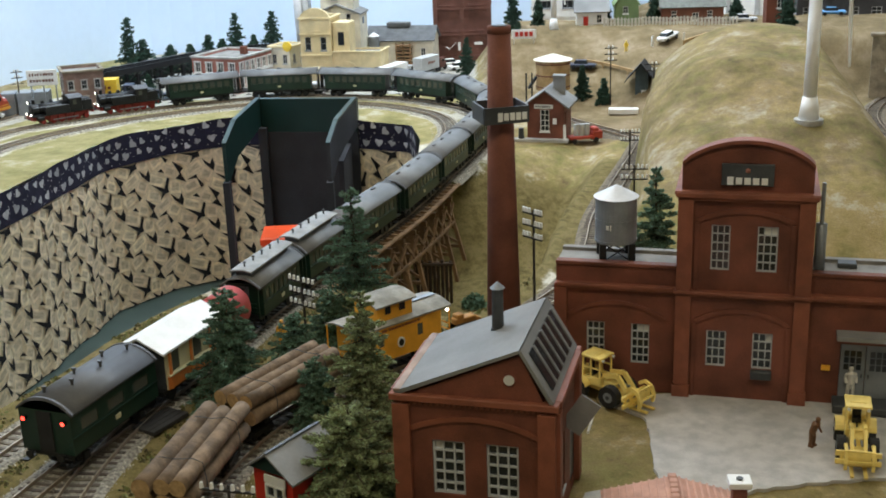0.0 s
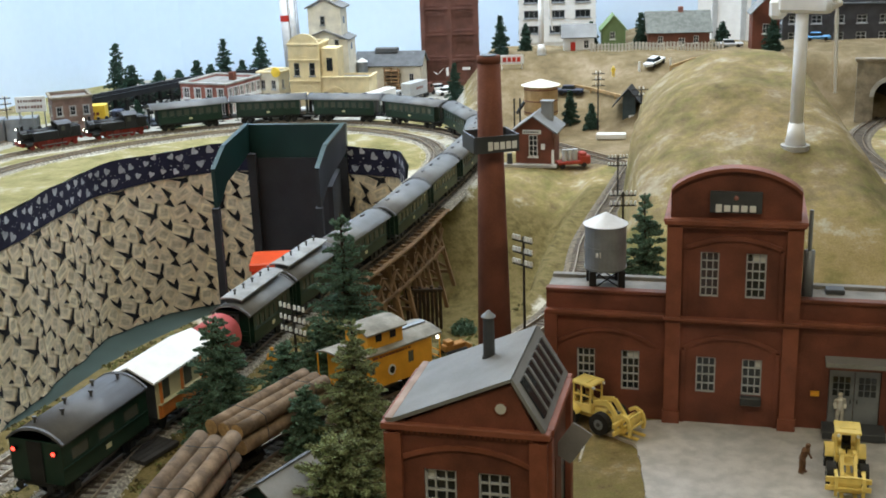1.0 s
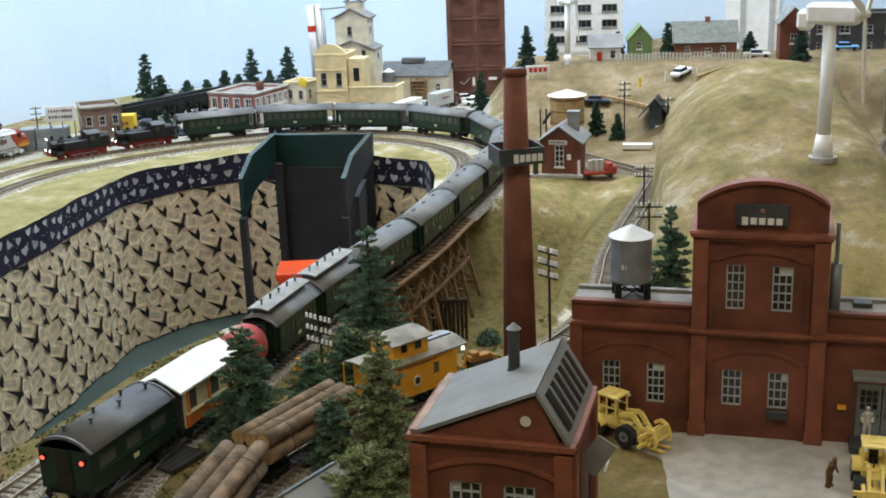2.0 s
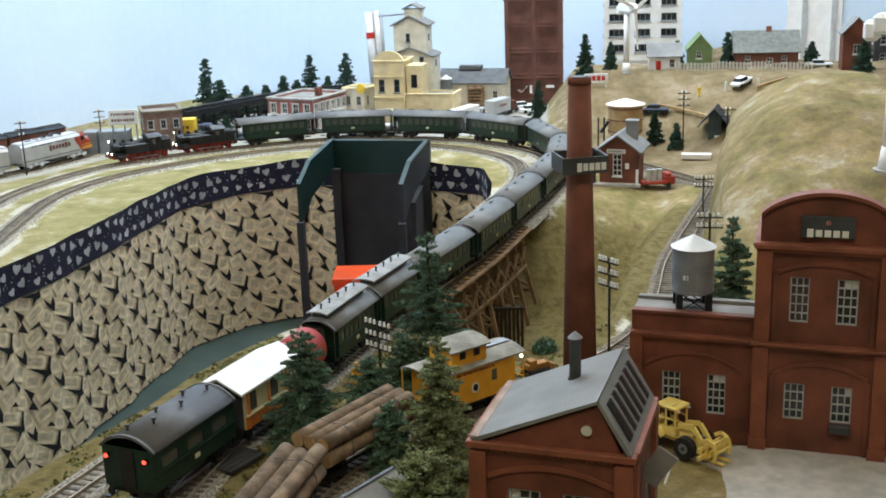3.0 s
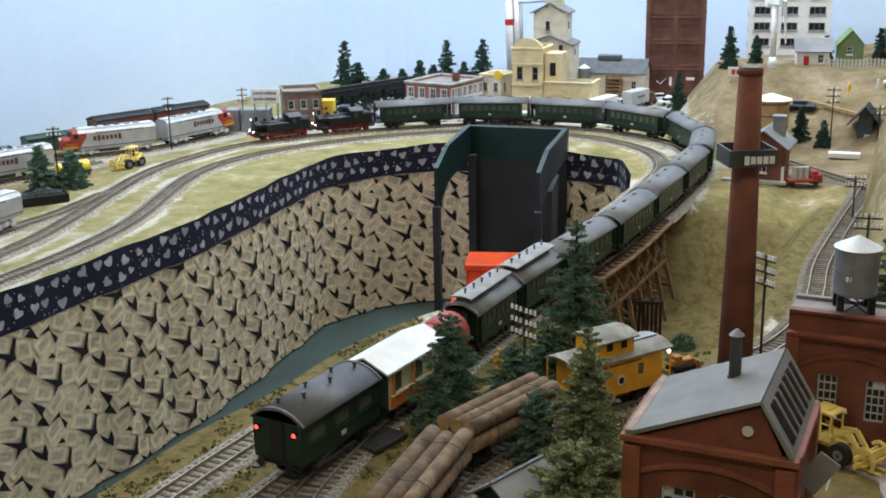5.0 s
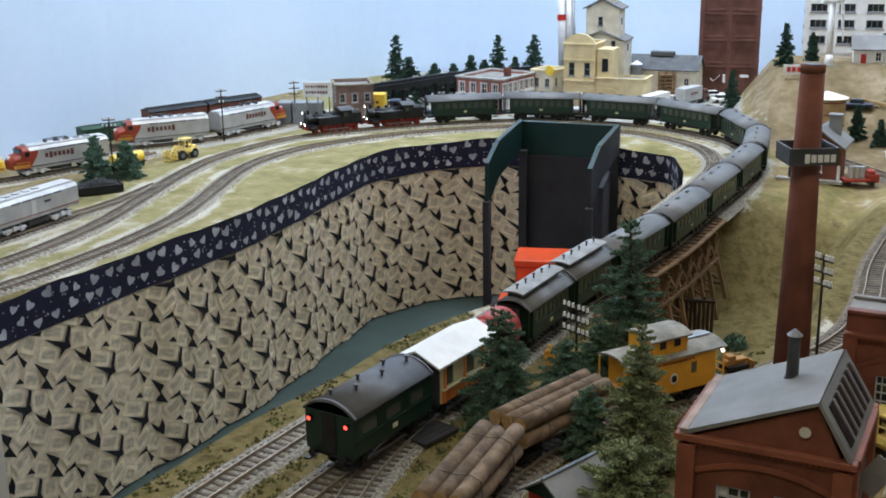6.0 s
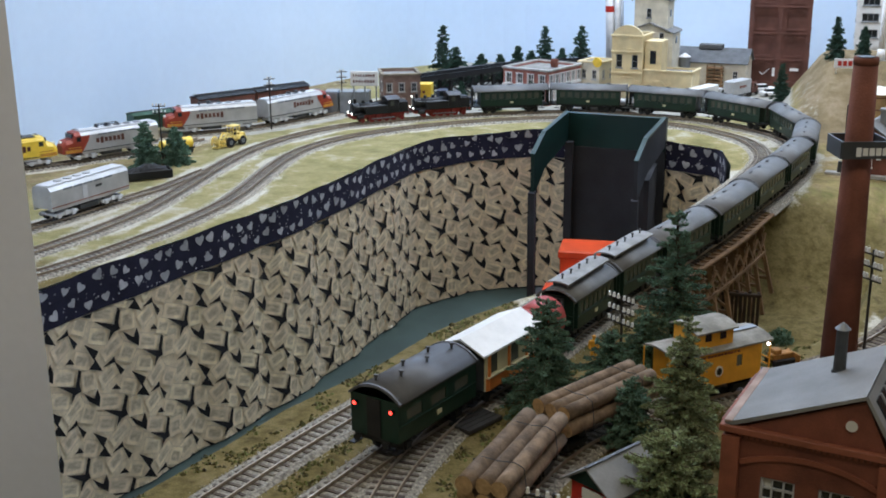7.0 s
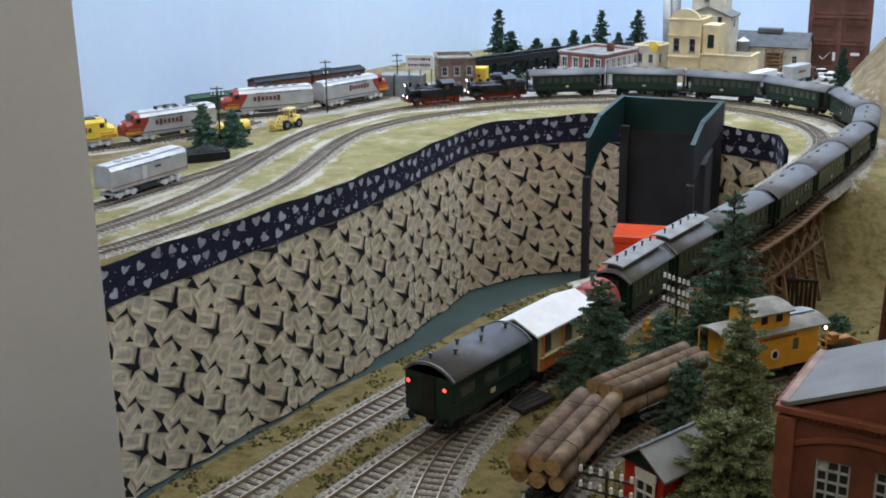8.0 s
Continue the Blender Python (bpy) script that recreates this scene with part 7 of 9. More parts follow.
def turbine(x, y, h, s, spin, label, z=None, yaw=20):
    z = ground_z(x, y) if z is None else z
    e = thing("wind_turbine", pose(x, y, z, 0, 0, yaw), label, "wind turbine", "wind turbines")
    part("foot", rod(bmesh.new(), (0, 0, -0.004), (0, 0, 0.0016), 0.0155 * s, 0.0155 * s, 24), CONCRETE, e, "grey round foot plate")
    bm = rod(bmesh.new(), (0, 0, 0.0016), (0, 0, 0.0260 * s), 0.0112 * s, 0.0078 * s, 24)
    part("base_cone", bm, TURBINE_WHITE, e, "", True)
    part("tower", rod(bmesh.new(), (0, 0, 0.0260 * s), (0, 0, h), 0.0070 * s, 0.0067 * s, 24), TURBINE_WHITE, e, "", True)
    nac = part("nacelle", B(((0, -0.004 * s, h + 0.005 * s), (0.024 * s, 0.056 * s, 0.022 * s)), ((0, 0.026 * s, h - 0.002 * s), (0.019 * s, 0.016 * s, 0.022 * s)), bevel=0.004 * s), TURBINE_WHITE, e)
    part("hub", rod(bmesh.new(), (0, -0.032 * s, h + 0.005 * s), (0, -0.041 * s, h + 0.005 * s), 0.0078 * s, 0.0025 * s, 16), TURBINE_WHITE, nac)
    for k in range(3):
        a = radians(spin + 120 * k)
        L = 0.100 * s
        bm = bmesh.new()
        d = Vector((math.sin(a), 0, math.cos(a)))
        w = Vector((math.cos(a), 0, -math.sin(a)))
        c = Vector((0, -0.036 * s, h + 0.005 * s))
        secs = []
        for f, wd in ((0.03, 0.0030), (0.14, 0.0090), (0.5, 0.0068), (0.97, 0.0028)):
            p = c + d * L * f
            secs.append([bm.verts.new(p + w * wd * s * 0.6 + Vector((0, 0.0012 * s, 0))), bm.verts.new(p + w * wd * s * 0.6 - Vector((0, 0.0012 * s, 0))), bm.verts.new(p - w * wd * s * 0.4 - Vector((0, 0.0008 * s, 0))), bm.verts.new(p - w * wd * s * 0.4 + Vector((0, 0.0008 * s, 0)))])
        for p, q in zip(secs, secs[1:]):
            for i in range(4):
                bm.faces.new((p[i], p[(i + 1) % 4], q[(i + 1) % 4], q[i]))
        bm.faces.new(secs[-1])
        bm.faces.new(secs[0][::-1])
        bmesh.ops.recalc_face_normals(bm, faces=bm.faces)
        part("rotor_blade", bm, TURBINE_WHITE, nac)


turbine(0.400, 1.113, 0.150, 1.0, 172, "white wind turbine on the grassy hill", yaw=58)


# ---------------------------------------------------------------- turf, stones and bushes
def turf():
    """Clumps of ground foam between the near tracks."""
    rng = random.Random(17)
    lines = np.concatenate([l[0][::3] for l in (LINE_A, LINE_B, LINE_C, LINE_D)])
    verts, faces = [], []
    made = 0
    while made < 10800:
        made += 1
        x, y = rng.uniform(-0.43, 0.10), rng.uniform(0.42, 1.02)
        if inside(x, y, PIT) or noise.noise((x * 34, y * 34, 1)) + 0.35 * noise.noise((x * 90, y * 90, 7)) < 0.06:
            continue
        if (x > -0.03 and 0.49 < y < 0.64) or (x > 0.09 and y < 0.80):
            continue
        if float(np.min(np.hypot(lines[:, 0] - x, lines[:, 1] - y))) < 0.021:
            continue
        z = ground_z(x, y)
        for _ in range(3):
            r = rng.uniform(0.0009, 0.0024)
            cx, cy = x + rng.uniform(-0.003, 0.003), y + rng.uniform(-0.003, 0.003)
            k = len(verts)
            t = rng.uniform(0, 6.28)
            for q in range(4):
                verts.append((cx + r * math.cos(t + q * 1.57) * rng.uniform(0.7, 1.3), cy + r * math.sin(t + q * 1.57) * rng.uniform(0.7, 1.3), z - 0.0004 + rng.uniform(0, 0.0006)))
            verts.append((cx + rng.uniform(-r, r) * 0.5, cy + rng.uniform(-r, r) * 0.5, z + r * rng.uniform(0.5, 1.3)))
            faces += [(k, k + 1, k + 4), (k + 1, k + 2, k + 4), (k + 2, k + 3, k + 4), (k + 3, k, k + 4)]
    me = bpy.data.meshes.new("turf")
    me.from_pydata(verts, [], faces)
    me.materials.append(TUFT)
    tagged(new("turf", me), "clumps of olive ground foam on the layout", "turf", kind="stuff")


turf()


def bush(x, y, r, label, seed, mat=None):
    rng = random.Random(seed)
    z = ground_z(x, y)
    verts, faces = [], []
    for _ in range(420):
        d = Vector((rng.gauss(0, 1), rng.gauss(0, 1), abs(rng.gauss(0, 0.8)))).normalized() * r * rng.random() ** 0.4 * (1 + 0.3 * noise.noise((x * 50, y * 50, seed + rng.random())))
        c = Vector((0, 0, 0)) + d
        k = len(verts)
        for q in range(4):
            verts.append(tuple(c + Vector((rng.gauss(0, 1), rng.gauss(0, 1), rng.gauss(0, 1))) * r * 0.10))
        faces += [(k, k + 1, k + 2), (k, k + 2, k + 3), (k + 1, k + 2, k + 3)]
    me = bpy.data.meshes.new("bush")
    me.from_pydata(verts, [], faces)
    me.materials.append(mat or NEEDLE)
    o = new("bush", me)
    o.location = (x, y, z)
    return tagged(o, label, "bush", "bushes")


bush(0.030, 1.235, 0.016, "dark green bush at the foot of the trestle", 1)
bush(0.075, 1.215, 0.010, "small dark bush on the ravine bank", 2)
bush(-0.010, 1.045, 0.015, "low dark bush below the tracks", 3)
bush(0.075, 1.135, 0.012, "low dark bush in the ravine", 4)
bush(0.180, 1.640, 0.007, "small olive bush beside the station", 5, NEEDLE_OLIVE)
bush(-0.150, 0.990, 0.010, "low olive bush beside the bridge end", 6, NEEDLE_OLIVE)
figure(pose(-0.142, 0.835, ground_z(-0.142, 0.835), 0, 0, 20), ORANGE_YELLOW, "orange painted figurine beside the tracks")
TRACTOR_OCHRE = material("rusty_ochre_paint", (0.36, 0.17, 0.035), 0.7, 0, 0.3, 120, 0.2)
e = thing("crawler_tractor", pose(0.022, 0.868, ground_z(0.022, 0.868), 0, 0, 35), "small orange-brown crawler tractor below the trestle", "tractor")
part("hull", B(((0, 0, 0.0085), (0.022, 0.0090, 0.0060)), ((-0.005, 0, 0.0130), (0.008, 0.0085, 0.0050)), bevel=0.0008), TRACTOR_OCHRE, e)
for y in (-0.0062, 0.0062):
    part("crawler_track", B(((0, y, 0.0038), (0.024, 0.0032, 0.0066)), bevel=0.0014), RUBBER, e)
part("blade", B(((0.0145, 0, 0.0055), (0.0014, 0.0190, 0.0080)), bevel=0.0003), TRACTOR_OCHRE, e)


# ---------------------------------------------------------------- the town: vehicles
def car(m, paint, label):
    e = thing("model_car", m, label, "car", "model cars")
    part("body", B(((0, 0, 0.0068), (0.050, 0.0190, 0.0065)), ((0.0005, 0, 0.0072), (0.046, 0.0196, 0.003)), bevel=0.0016), paint, e)
    part("cabin", B(((-0.003, 0, 0.0125), (0.026, 0.0165, 0.0060), 0.0, 0.8)), PANE, e, "dark glazed cabin")
    part("roof", B(((-0.003, 0, 0.0158), (0.0190, 0.0130, 0.0010)), bevel=0.0003), paint, e)
    for x in (-0.0155, 0.0155):
        for y in (-0.0088, 0.0088):
            part("wheel", rod(bmesh.new(), (x, y - 0.0012, 0.0037), (x, y + 0.0012, 0.0037), 0.0037, 0.0037, 12), RUBBER, e)
    for y in (-0.0065, 0.0065):
        part("headlight", B(((0.0250, y, 0.0072), (0.0008, 0.0034, 0.0016))), WHITE, e)
    return e


def semi_truck(m, cab_mat, box_mat, label, L=0.110, tank=False):
    e = thing("model_truck", m, label, "truck", "model trucks")
    cab = part("cab", B(((0.016, 0, 0.0205), (0.020, 0.0265, 0.0270)), ((0.031, 0, 0.0150), (0.014, 0.0220, 0.0140)), bevel=0.0016), cab_mat, e)
    part("windscreen", B(((0.0262, 0, 0.0270), (0.0010, 0.0220, 0.0085))), PANE, cab)
    for y in (-0.0135, 0.0135):
        part("side_window", B(((0.0175, y, 0.0265), (0.0085, 0.0008, 0.0075))), PANE, cab)
    part("chassis", B(((-0.005 - L * 0.4, 0, 0.0085), (L + 0.02, 0.0120, 0.0030))), BLACK, e)
    if tank:
        bm = rod(bmesh.new(), (-0.004, 0, 0.0225), (-0.004 - L, 0, 0.0225), 0.0118, 0.0118, 20)
        part("tank", bm, SILVER, e, "polished silver tank", True)
        part("mudguard", B(((-L + 0.010, 0, 0.0110), (0.030, 0.0250, 0.0020))), SILVER, e)
    else:
        bx = part("trailer_box", B(((-0.004 - L / 2, 0, 0.0285), (L, 0.0295, 0.0345)), bevel=0.0008), box_mat, e)
        for sg in (-1, 1):
            lb = bmesh.new()
            for i in range(4):
                box(lb, (-L * 0.36 - i * 0.0085, sg * 0.0150, 0.0300), (0.0055, 0.0006, 0.0050 + 0.002 * (i % 2)))
            part("side_marking", lb, BRICK_TRIM, bx, "faded coloured side marking bars")
    for x in (0.030, 0.001, -0.010, -L + 0.010, -L + 0.021):
        for y in (-0.0105, 0.0105):
            part("wheel", rod(bmesh.new(), (x, y - 0.0018, 0.0056), (x, y + 0.0018, 0.0056), 0.0056, 0.0056, 14), RUBBER, e)
    return e


def gz(x, y, dz=0.0):
    return ground_z(x, y) + 0.0012 + dz


BLUE = material("bright_blue_paint", (0.12, 0.33, 0.62), 0.4, 0, 0.1, 60, 0.05)
TAN = material("tan_trailer_paint", (0.62, 0.52, 0.32), 0.5, 0, 0.1, 60, 0.05)
GREY_PAINT = material("pale_grey_paint", (0.48, 0.49, 0.49), 0.5, 0, 0.1, 60, 0.05)
DARK_BLUE = material("dark_blue_paint", (0.03, 0.04, 0.075), 0.35, 0, 0.1, 60, 0.05)
GREEN_BOARD = material("sage_green_boards", (0.17, 0.25, 0.11), 0.6, 0, 0.12, 60, 0.1)
BROWN_BOARD = material("brown_boards", (0.17, 0.065, 0.04), 0.65, 0, 0.2, 60, 0.2)
HUT_BLUE = material("slate_blue_boards", (0.055, 0.080, 0.090), 0.7, 0, 0.2, 80, 0.2)
SHINGLE = material("grey_green_shingles", (0.17, 0.18, 0.16), 0.8, 0, 0.2, 120, 0.4, 300)
FENCE_WHITE = material("weathered_white_pickets", (0.60, 0.58, 0.52), 0.7, 0, 0.12, 80, 0.1)
WOOD_TAN = material("tan_timber", (0.42, 0.28, 0.13), 0.75, 0, 0.2, 80, 0.2)
DARK_ROOF = material("dark_slate_roof", (0.105, 0.11, 0.115), 0.7, 0, 0.2, 80, 0.2)
SOOTY = material("sooty_grey_boards", (0.050, 0.050, 0.056), 0.7, 0, 0.25, 60, 0.2)
STONE_WALL = material("grey_brown_stonework", (0.26, 0.22, 0.16), 0.9, 0, 0.3, 60, 0.6, 300)
BRICK_TOWN = material("rose_red_brick", (0.34, 0.135, 0.105), 0.7, 0, 0.2, 60, 0.35, 700)
BRICK_SOOT = material("sooty_brown_brick", (0.25, 0.165, 0.135), 0.75, 0, 0.25, 60, 0.35, 700)

semi_truck(pose(-0.352, 2.118, gz(-0.35, 2.118), 0, 0, 196), BLUE, TAN, "blue truck with a tan trailer on the town road", 0.085)
semi_truck(pose(-0.318, 2.108, gz(-0.3, 2.1), 0, 0, 184) @ Matrix.Scale(0.72, 4), GREY_PAINT, SILVER, "silver tanker truck beside the railway", 0.085, True)
semi_truck(pose(-0.232, 2.135, gz(-0.23, 2.135), 0, 0, 176) @ Matrix.Scale(0.72, 4), RED, DARK_GREY, "red truck with a low dark trailer", 0.040)
semi_truck(pose(-0.108, 2.240, gz(-0.11, 2.24), 0, 0, 62) @ Matrix.Scale(0.84, 4), GREY_PAINT, WHITE, "white box trailer truck on the town road", 0.118)
semi_truck(pose(-0.046, 2.345, gz(-0.046, 2.345), 0, 0, 60) @ Matrix.Scale(0.80, 4), BRICK_DARK, GREY_PAINT, "red truck with a grey box trailer", 0.085)
semi_truck(pose(-0.648, 2.085, gz(-0.648, 2.085), 0, 0, 6), DARK_BLUE, YELLOW, "dark truck with a yellow box body", 0.052)
car(pose(-0.668, 2.020, gz(-0.668, 2.02), 0, 0, 4), BLACK, "black model car parked by the brick store")
car(pose(-0.585, 2.110, gz(-0.585, 2.11), 0, 0, 10), DARK_BLUE, "dark blue model car parked on the town road")
car(pose(-0.015, 2.400, gz(-0.015, 2.40), 0, 0, 20), WHITE, "white model car parked by the tall brick building")
car(pose(0.005, 2.350, gz(0.005, 2.35), 0, 0, 20), WHITE, "white model car parked by the tall brick building")
car(pose(0.236, 2.005, gz(0.236, 2.005, -0.001), 0, 0, -12), DARK_BLUE, "dark blue model car on the dirt slope")
car(pose(0.392, 2.012, gz(0.392, 2.012), 0, -8, 50), WHITE, "white model car on the hillside road")
car(pose(0.562, 2.16, gz(0.562, 2.16), 0, 0, -10), GREY_PAINT, "pale grey model car behind the hill")


# ---------------------------------------------------------------- the town: buildings
def block(name, m, w, d, h, wall_mat, label, cat, floors, cols, win=(0.010, 0.016), trim=None, z0=0.010, roof_mat=None, parapet=0.004, side_cols=2, frame_mat=None, grid=(2, 2), gap=None, pane=None, surround=None):
    """A flat-roofed block that faces -y, its front left corner at the origin, with real window openings in the front and side."""
    e = thing(name, m, label, cat)
    trim = trim or wall_mat
    gap = gap or (h - z0 - 0.006) / floors

    def face(L, n):
        hs = []
        for f in range(floors):
            for c in range(n):
                x = L * (c + 0.5) / n
                hs.append((x - win[0] / 2, z0 + f * gap, x + win[0] / 2, z0 + f * gap + win[1]))
        return hs

    def dress(x0, a, x1, b):
        """A raised surround with sill and lintel round one opening."""
        t = 0.0018
        return part("window_trim", B((((x0 + x1) / 2, -0.0005, b + t / 2), (x1 - x0 + 2.6 * t, 0.0022, t)), (((x0 + x1) / 2, -0.0008, a - t / 2), (x1 - x0 + 3 * t, 0.0030, t)),
                                    ((x0 - t / 2, -0.0004, (a + b) / 2), (t, 0.0018, b - a)), ((x1 + t / 2, -0.0004, (a + b) / 2), (t, 0.0018, b - a))), surround, e)

    fh = face(w, cols)
    if surround:
        for o in fh:
            dress(*o)
    part("front_wall", wall_with_holes(w, h, 0.003, fh), wall_mat, e)
    for x0, a, x1, b in fh:
        window(e, (x0 + x1) / 2, a, x1 - x0, b - a, 0.0018, *grid, frame_mat or WINDOW_FRAME, pane)
    for sx in (0, 1):
        sh = face(d - 0.003, side_cols)
        o = part("side_wall", wall_with_holes(d - 0.003, h, 0.003, sh), wall_mat, e)
        o.matrix_basis = pose(w, 0.003, 0, 0, 0, 90) if sx else pose(0, d, 0, 0, 0, -90)
        for x0, a, x1, b in sh:
            wn = window(e, (x0 + x1) / 2, a, x1 - x0, b - a, 0.0018, *grid, frame_mat or WINDOW_FRAME, pane)
            wn.matrix_basis = o.matrix_basis
            if surround:
                dress(x0, a, x1, b).matrix_basis = o.matrix_basis
    part("rear_wall", B(((w / 2, d - 0.0015, h / 2), (w - 0.006, 0.003, h))), wall_mat, e)
    part("flat_roof", B(((w / 2, d / 2, h - 0.005), (w - 0.006, d - 0.006, 0.003))), roof_mat or ROOF_FLAT, e)
    part("cornice", B(((w / 2, 0.001, h + 0.001), (w + 0.004, 0.007, parapet)), ((w / 2, d, h + 0.001), (w + 0.004, 0.005, parapet)), ((0, d / 2, h + 0.001), (0.006, d - 0.006, parapet)), ((w, d / 2, h + 0.001), (0.006, d - 0.006, parapet)), bevel=0.0005), trim, e)
    return e


def gable_house(name, m, w, d, h, rise, wall_mat, roof_mat, label, cat="house", wins=((0.5, 0.012, 0.010, 0.014),), door=None, chimney=True, along_x=True, over=0.005, door_mat=None, rows=2):
    """A house with a pitched roof; along_x: the ridge runs along the front."""
    e = thing(name, m, label, cat)
    hs = [(w * c - ww / 2, z, w * c + ww / 2, z + hh) for c, z, ww, hh in wins]
    part("front_wall", wall_with_holes(w, h, 0.0025, hs), wall_mat, e)
    for x0, a, x1, b in hs:
        window(e, (x0 + x1) / 2, a, x1 - x0, b - a, 0.0015, 2, rows, WHITE)
    part("side_wall", B(((0.00125, d / 2 + 0.00125, h / 2), (0.0025, d - 0.0025, h))), wall_mat, e)
    part("side_wall", B(((w - 0.00125, d / 2 + 0.00125, h / 2), (0.0025, d - 0.0025, h))), wall_mat, e)
    part("rear_wall", B(((w / 2, d - 0.00125, h / 2), (w - 0.005, 0.0025, h))), wall_mat, e)
    if along_x:
        for x in (0.0, w - 0.0025):
            g = prism(bmesh.new(), [(0, h), (d, h), (d / 2, h + rise)], 0, 0.0025)
            o = part("gable", g, wall_mat, e)
            o.matrix_basis = pose(x + 0.0025, 0, 0, 0, 0, 90)
        for s in (0, 1):
            y0, y1 = (-over, d / 2) if s == 0 else (d + over, d / 2)
            drop = rise * over / (d / 2)
            r = beam(bmesh.new(), (w / 2, y0, h - drop + 0.0012), (w / 2, y1, h + rise + 0.0012), w + 2 * over, 0.0022)
            part("roof_slope", r, roof_mat, e)
    else:
        for y in (0.0, d - 0.0025):
            part("gable", prism(bmesh.new(), [(0, h), (w, h), (w / 2, h + rise)], y, y + 0.0025), wall_mat, e)
        for s in (0, 1):
            x0 = -over if s == 0 else w + over
            drop = rise * over / (w / 2)
            bm = bmesh.new()
            prism(bm, [(x0, h - drop), (w / 2, h + rise), (w / 2, h + rise + 0.0024), (x0, h - drop + 0.0024)], -over, d + over)
            part("roof_slope", bm, roof_mat, e)
    if door:
        part("door", B(((w * door, -0.0004, 0.0115), (0.0095, 0.0016, 0.0230))), door_mat or RED, e)
    if chimney:
        part("chimney", B(((w * 0.55, d * 0.5, h + rise + 0.002), (0.010, 0.008, 0.016)), bevel=0.0004), BRICK_PALE, e)
    return e


# cream hall with curved gable and low wing
def cream_hall():
    e = block("cream_hall", pose(-0.311, 2.205, -0.005, 0, 0, -10), 0.0640, 0.070, 0.134, CREAM, "two-storey cream plastered hall with curved gable", "hall", 2, 2, (0.012, 0.026), CREAM, 0.012, gap=0.060, grid=(1, 2), frame_mat=STEEL_GREY)
    n = 14
    c = [(0.064 * i / n, 0.136 + 0.020 * (1 - (2 * i / n - 1) ** 2) ** 0.7) for i in range(n + 1)]
    part("curved_gable", prism(bmesh.new(), [(0, 0.133)] + c + [(0.064, 0.133)], -0.001, 0.006), CREAM, e)
    part("string_course", B(((0.032, -0.001, 0.062), (0.066, 0.005, 0.003))), CREAM, e)
    part("upper_course", B(((0.032, -0.001, 0.104), (0.066, 0.005, 0.0025))), CREAM, e)
    for x in (0.032,):
        part("blind_arch", arch(bmesh.new(), x, 0.101, 0.044, 0.008, 0.0, 0.0025, 0.0014), CREAM, e)
        part("blind_arch", arch(bmesh.new(), x, 0.044, 0.044, 0.008, 0.0, 0.0025, 0.0014), CREAM, e)
    w = 0.100
    hs = [(0.016, 0.006, 0.044, 0.036)]
    o = part("wing_wall", wall_with_holes(w, 0.068, 0.003, hs), CREAM, e)
    o.location = (0.064, 0.003, 0)
    d = part("door", B(((0.094, 0.0065, 0.0205), (0.027, 0.002, 0.030))), STEEL_GREY, e, "grey arched double door")
    part("door_arch", arch(bmesh.new(), 0.094, 0.036, 0.036, 0.010, 0.003, 0.003, 0.002), CREAM, d)
    part("wing_side", B(((0.064 + w - 0.0015, 0.037, 0.034), (0.003, 0.062, 0.068))), CREAM, e)
    part("wing_rear", B(((0.064 + w / 2, 0.0665, 0.034), (w - 0.006, 0.003, 0.068))), CREAM, e)
    part("wing_roof", B(((0.064 + w / 2, 0.036, 0.0625), (w - 0.006, 0.060, 0.003))), ROOF_FLAT, e)
    part("wing_cornice", B(((0.064 + w / 2, 0.0035, 0.0685), (w + 0.002, 0.006, 0.003)), ((0.064 + w, 0.036, 0.0685), (0.005, 0.066, 0.003))), CREAM, e)
    part("roof_block", B(((0.083, 0.030, 0.095), (0.034, 0.045, 0.062)), bevel=0.0006), CREAM, e, "upper cream block with dark window")
    part("roof_window", B(((0.083, 0.0070, 0.094), (0.012, 0.0012, 0.026))), PANE, e)


cream_hall()


def elevator_tower():
    e = thing("grain_elevator", pose(-0.243, 2.345, -0.005, 0, 0, -8), "pale boarded grain elevator with stepped grey roofs", "grain elevator")
    part("lower_block", B(((0, 0, 0.065), (0.098, 0.070, 0.130))), CREAM_PALE, e)
    part("middle_block", B(((0, 0, 0.162), (0.070, 0.055, 0.066))), CREAM_PALE, e)
    part("top_block", B(((0.004, 0, 0.211), (0.034, 0.034, 0.032))), CREAM_PALE, e)
    for z, w, d, rr, x in ((0.128, 0.104, 0.076, 0.020, 0), (0.193, 0.082, 0.066, 0.020, 0), (0.226, 0.042, 0.042, 0.010, 0.004)):
        bm = prism(bmesh.new(), [(x - w / 2, z), (x, z + rr), (x + w / 2, z), (x + w / 2, z + 0.003), (x, z + rr + 0.003), (x - w / 2, z + 0.003)], -d / 2, d / 2)
        part("roof", bm, ROOF_GREY, e)
        if z < 0.22:
            part("gable", prism(bmesh.new(), [(x - w / 2 + 0.008, z), (x, z + rr - 0.002), (x + w / 2 - 0.008, z)], -d / 2 + 0.006, d / 2 - 0.006), CREAM_PALE, e)
    for x, z in ((-0.004, 0.160), (0.0, 0.106), (-0.030, 0.106), (0.026, 0.112)):
        window(e, x, z, 0.009, 0.018, -0.0287 if z > 0.15 else -0.0362, 1, 2, STEEL_GREY)
    for z in (0.160, 0.106):
        part("side_opening", B((((0.0355 if z > 0.15 else 0.0495), -0.004, z + 0.008), (0.0012, 0.010, 0.014))), PANE, e)
    part("conveyor", beam(bmesh.new(), (-0.018, 0, 0.216), (-0.075, 0.0, 0.212), 0.0030, 0.0030), STEEL_GREY, e, "thin grey conveyor arm")


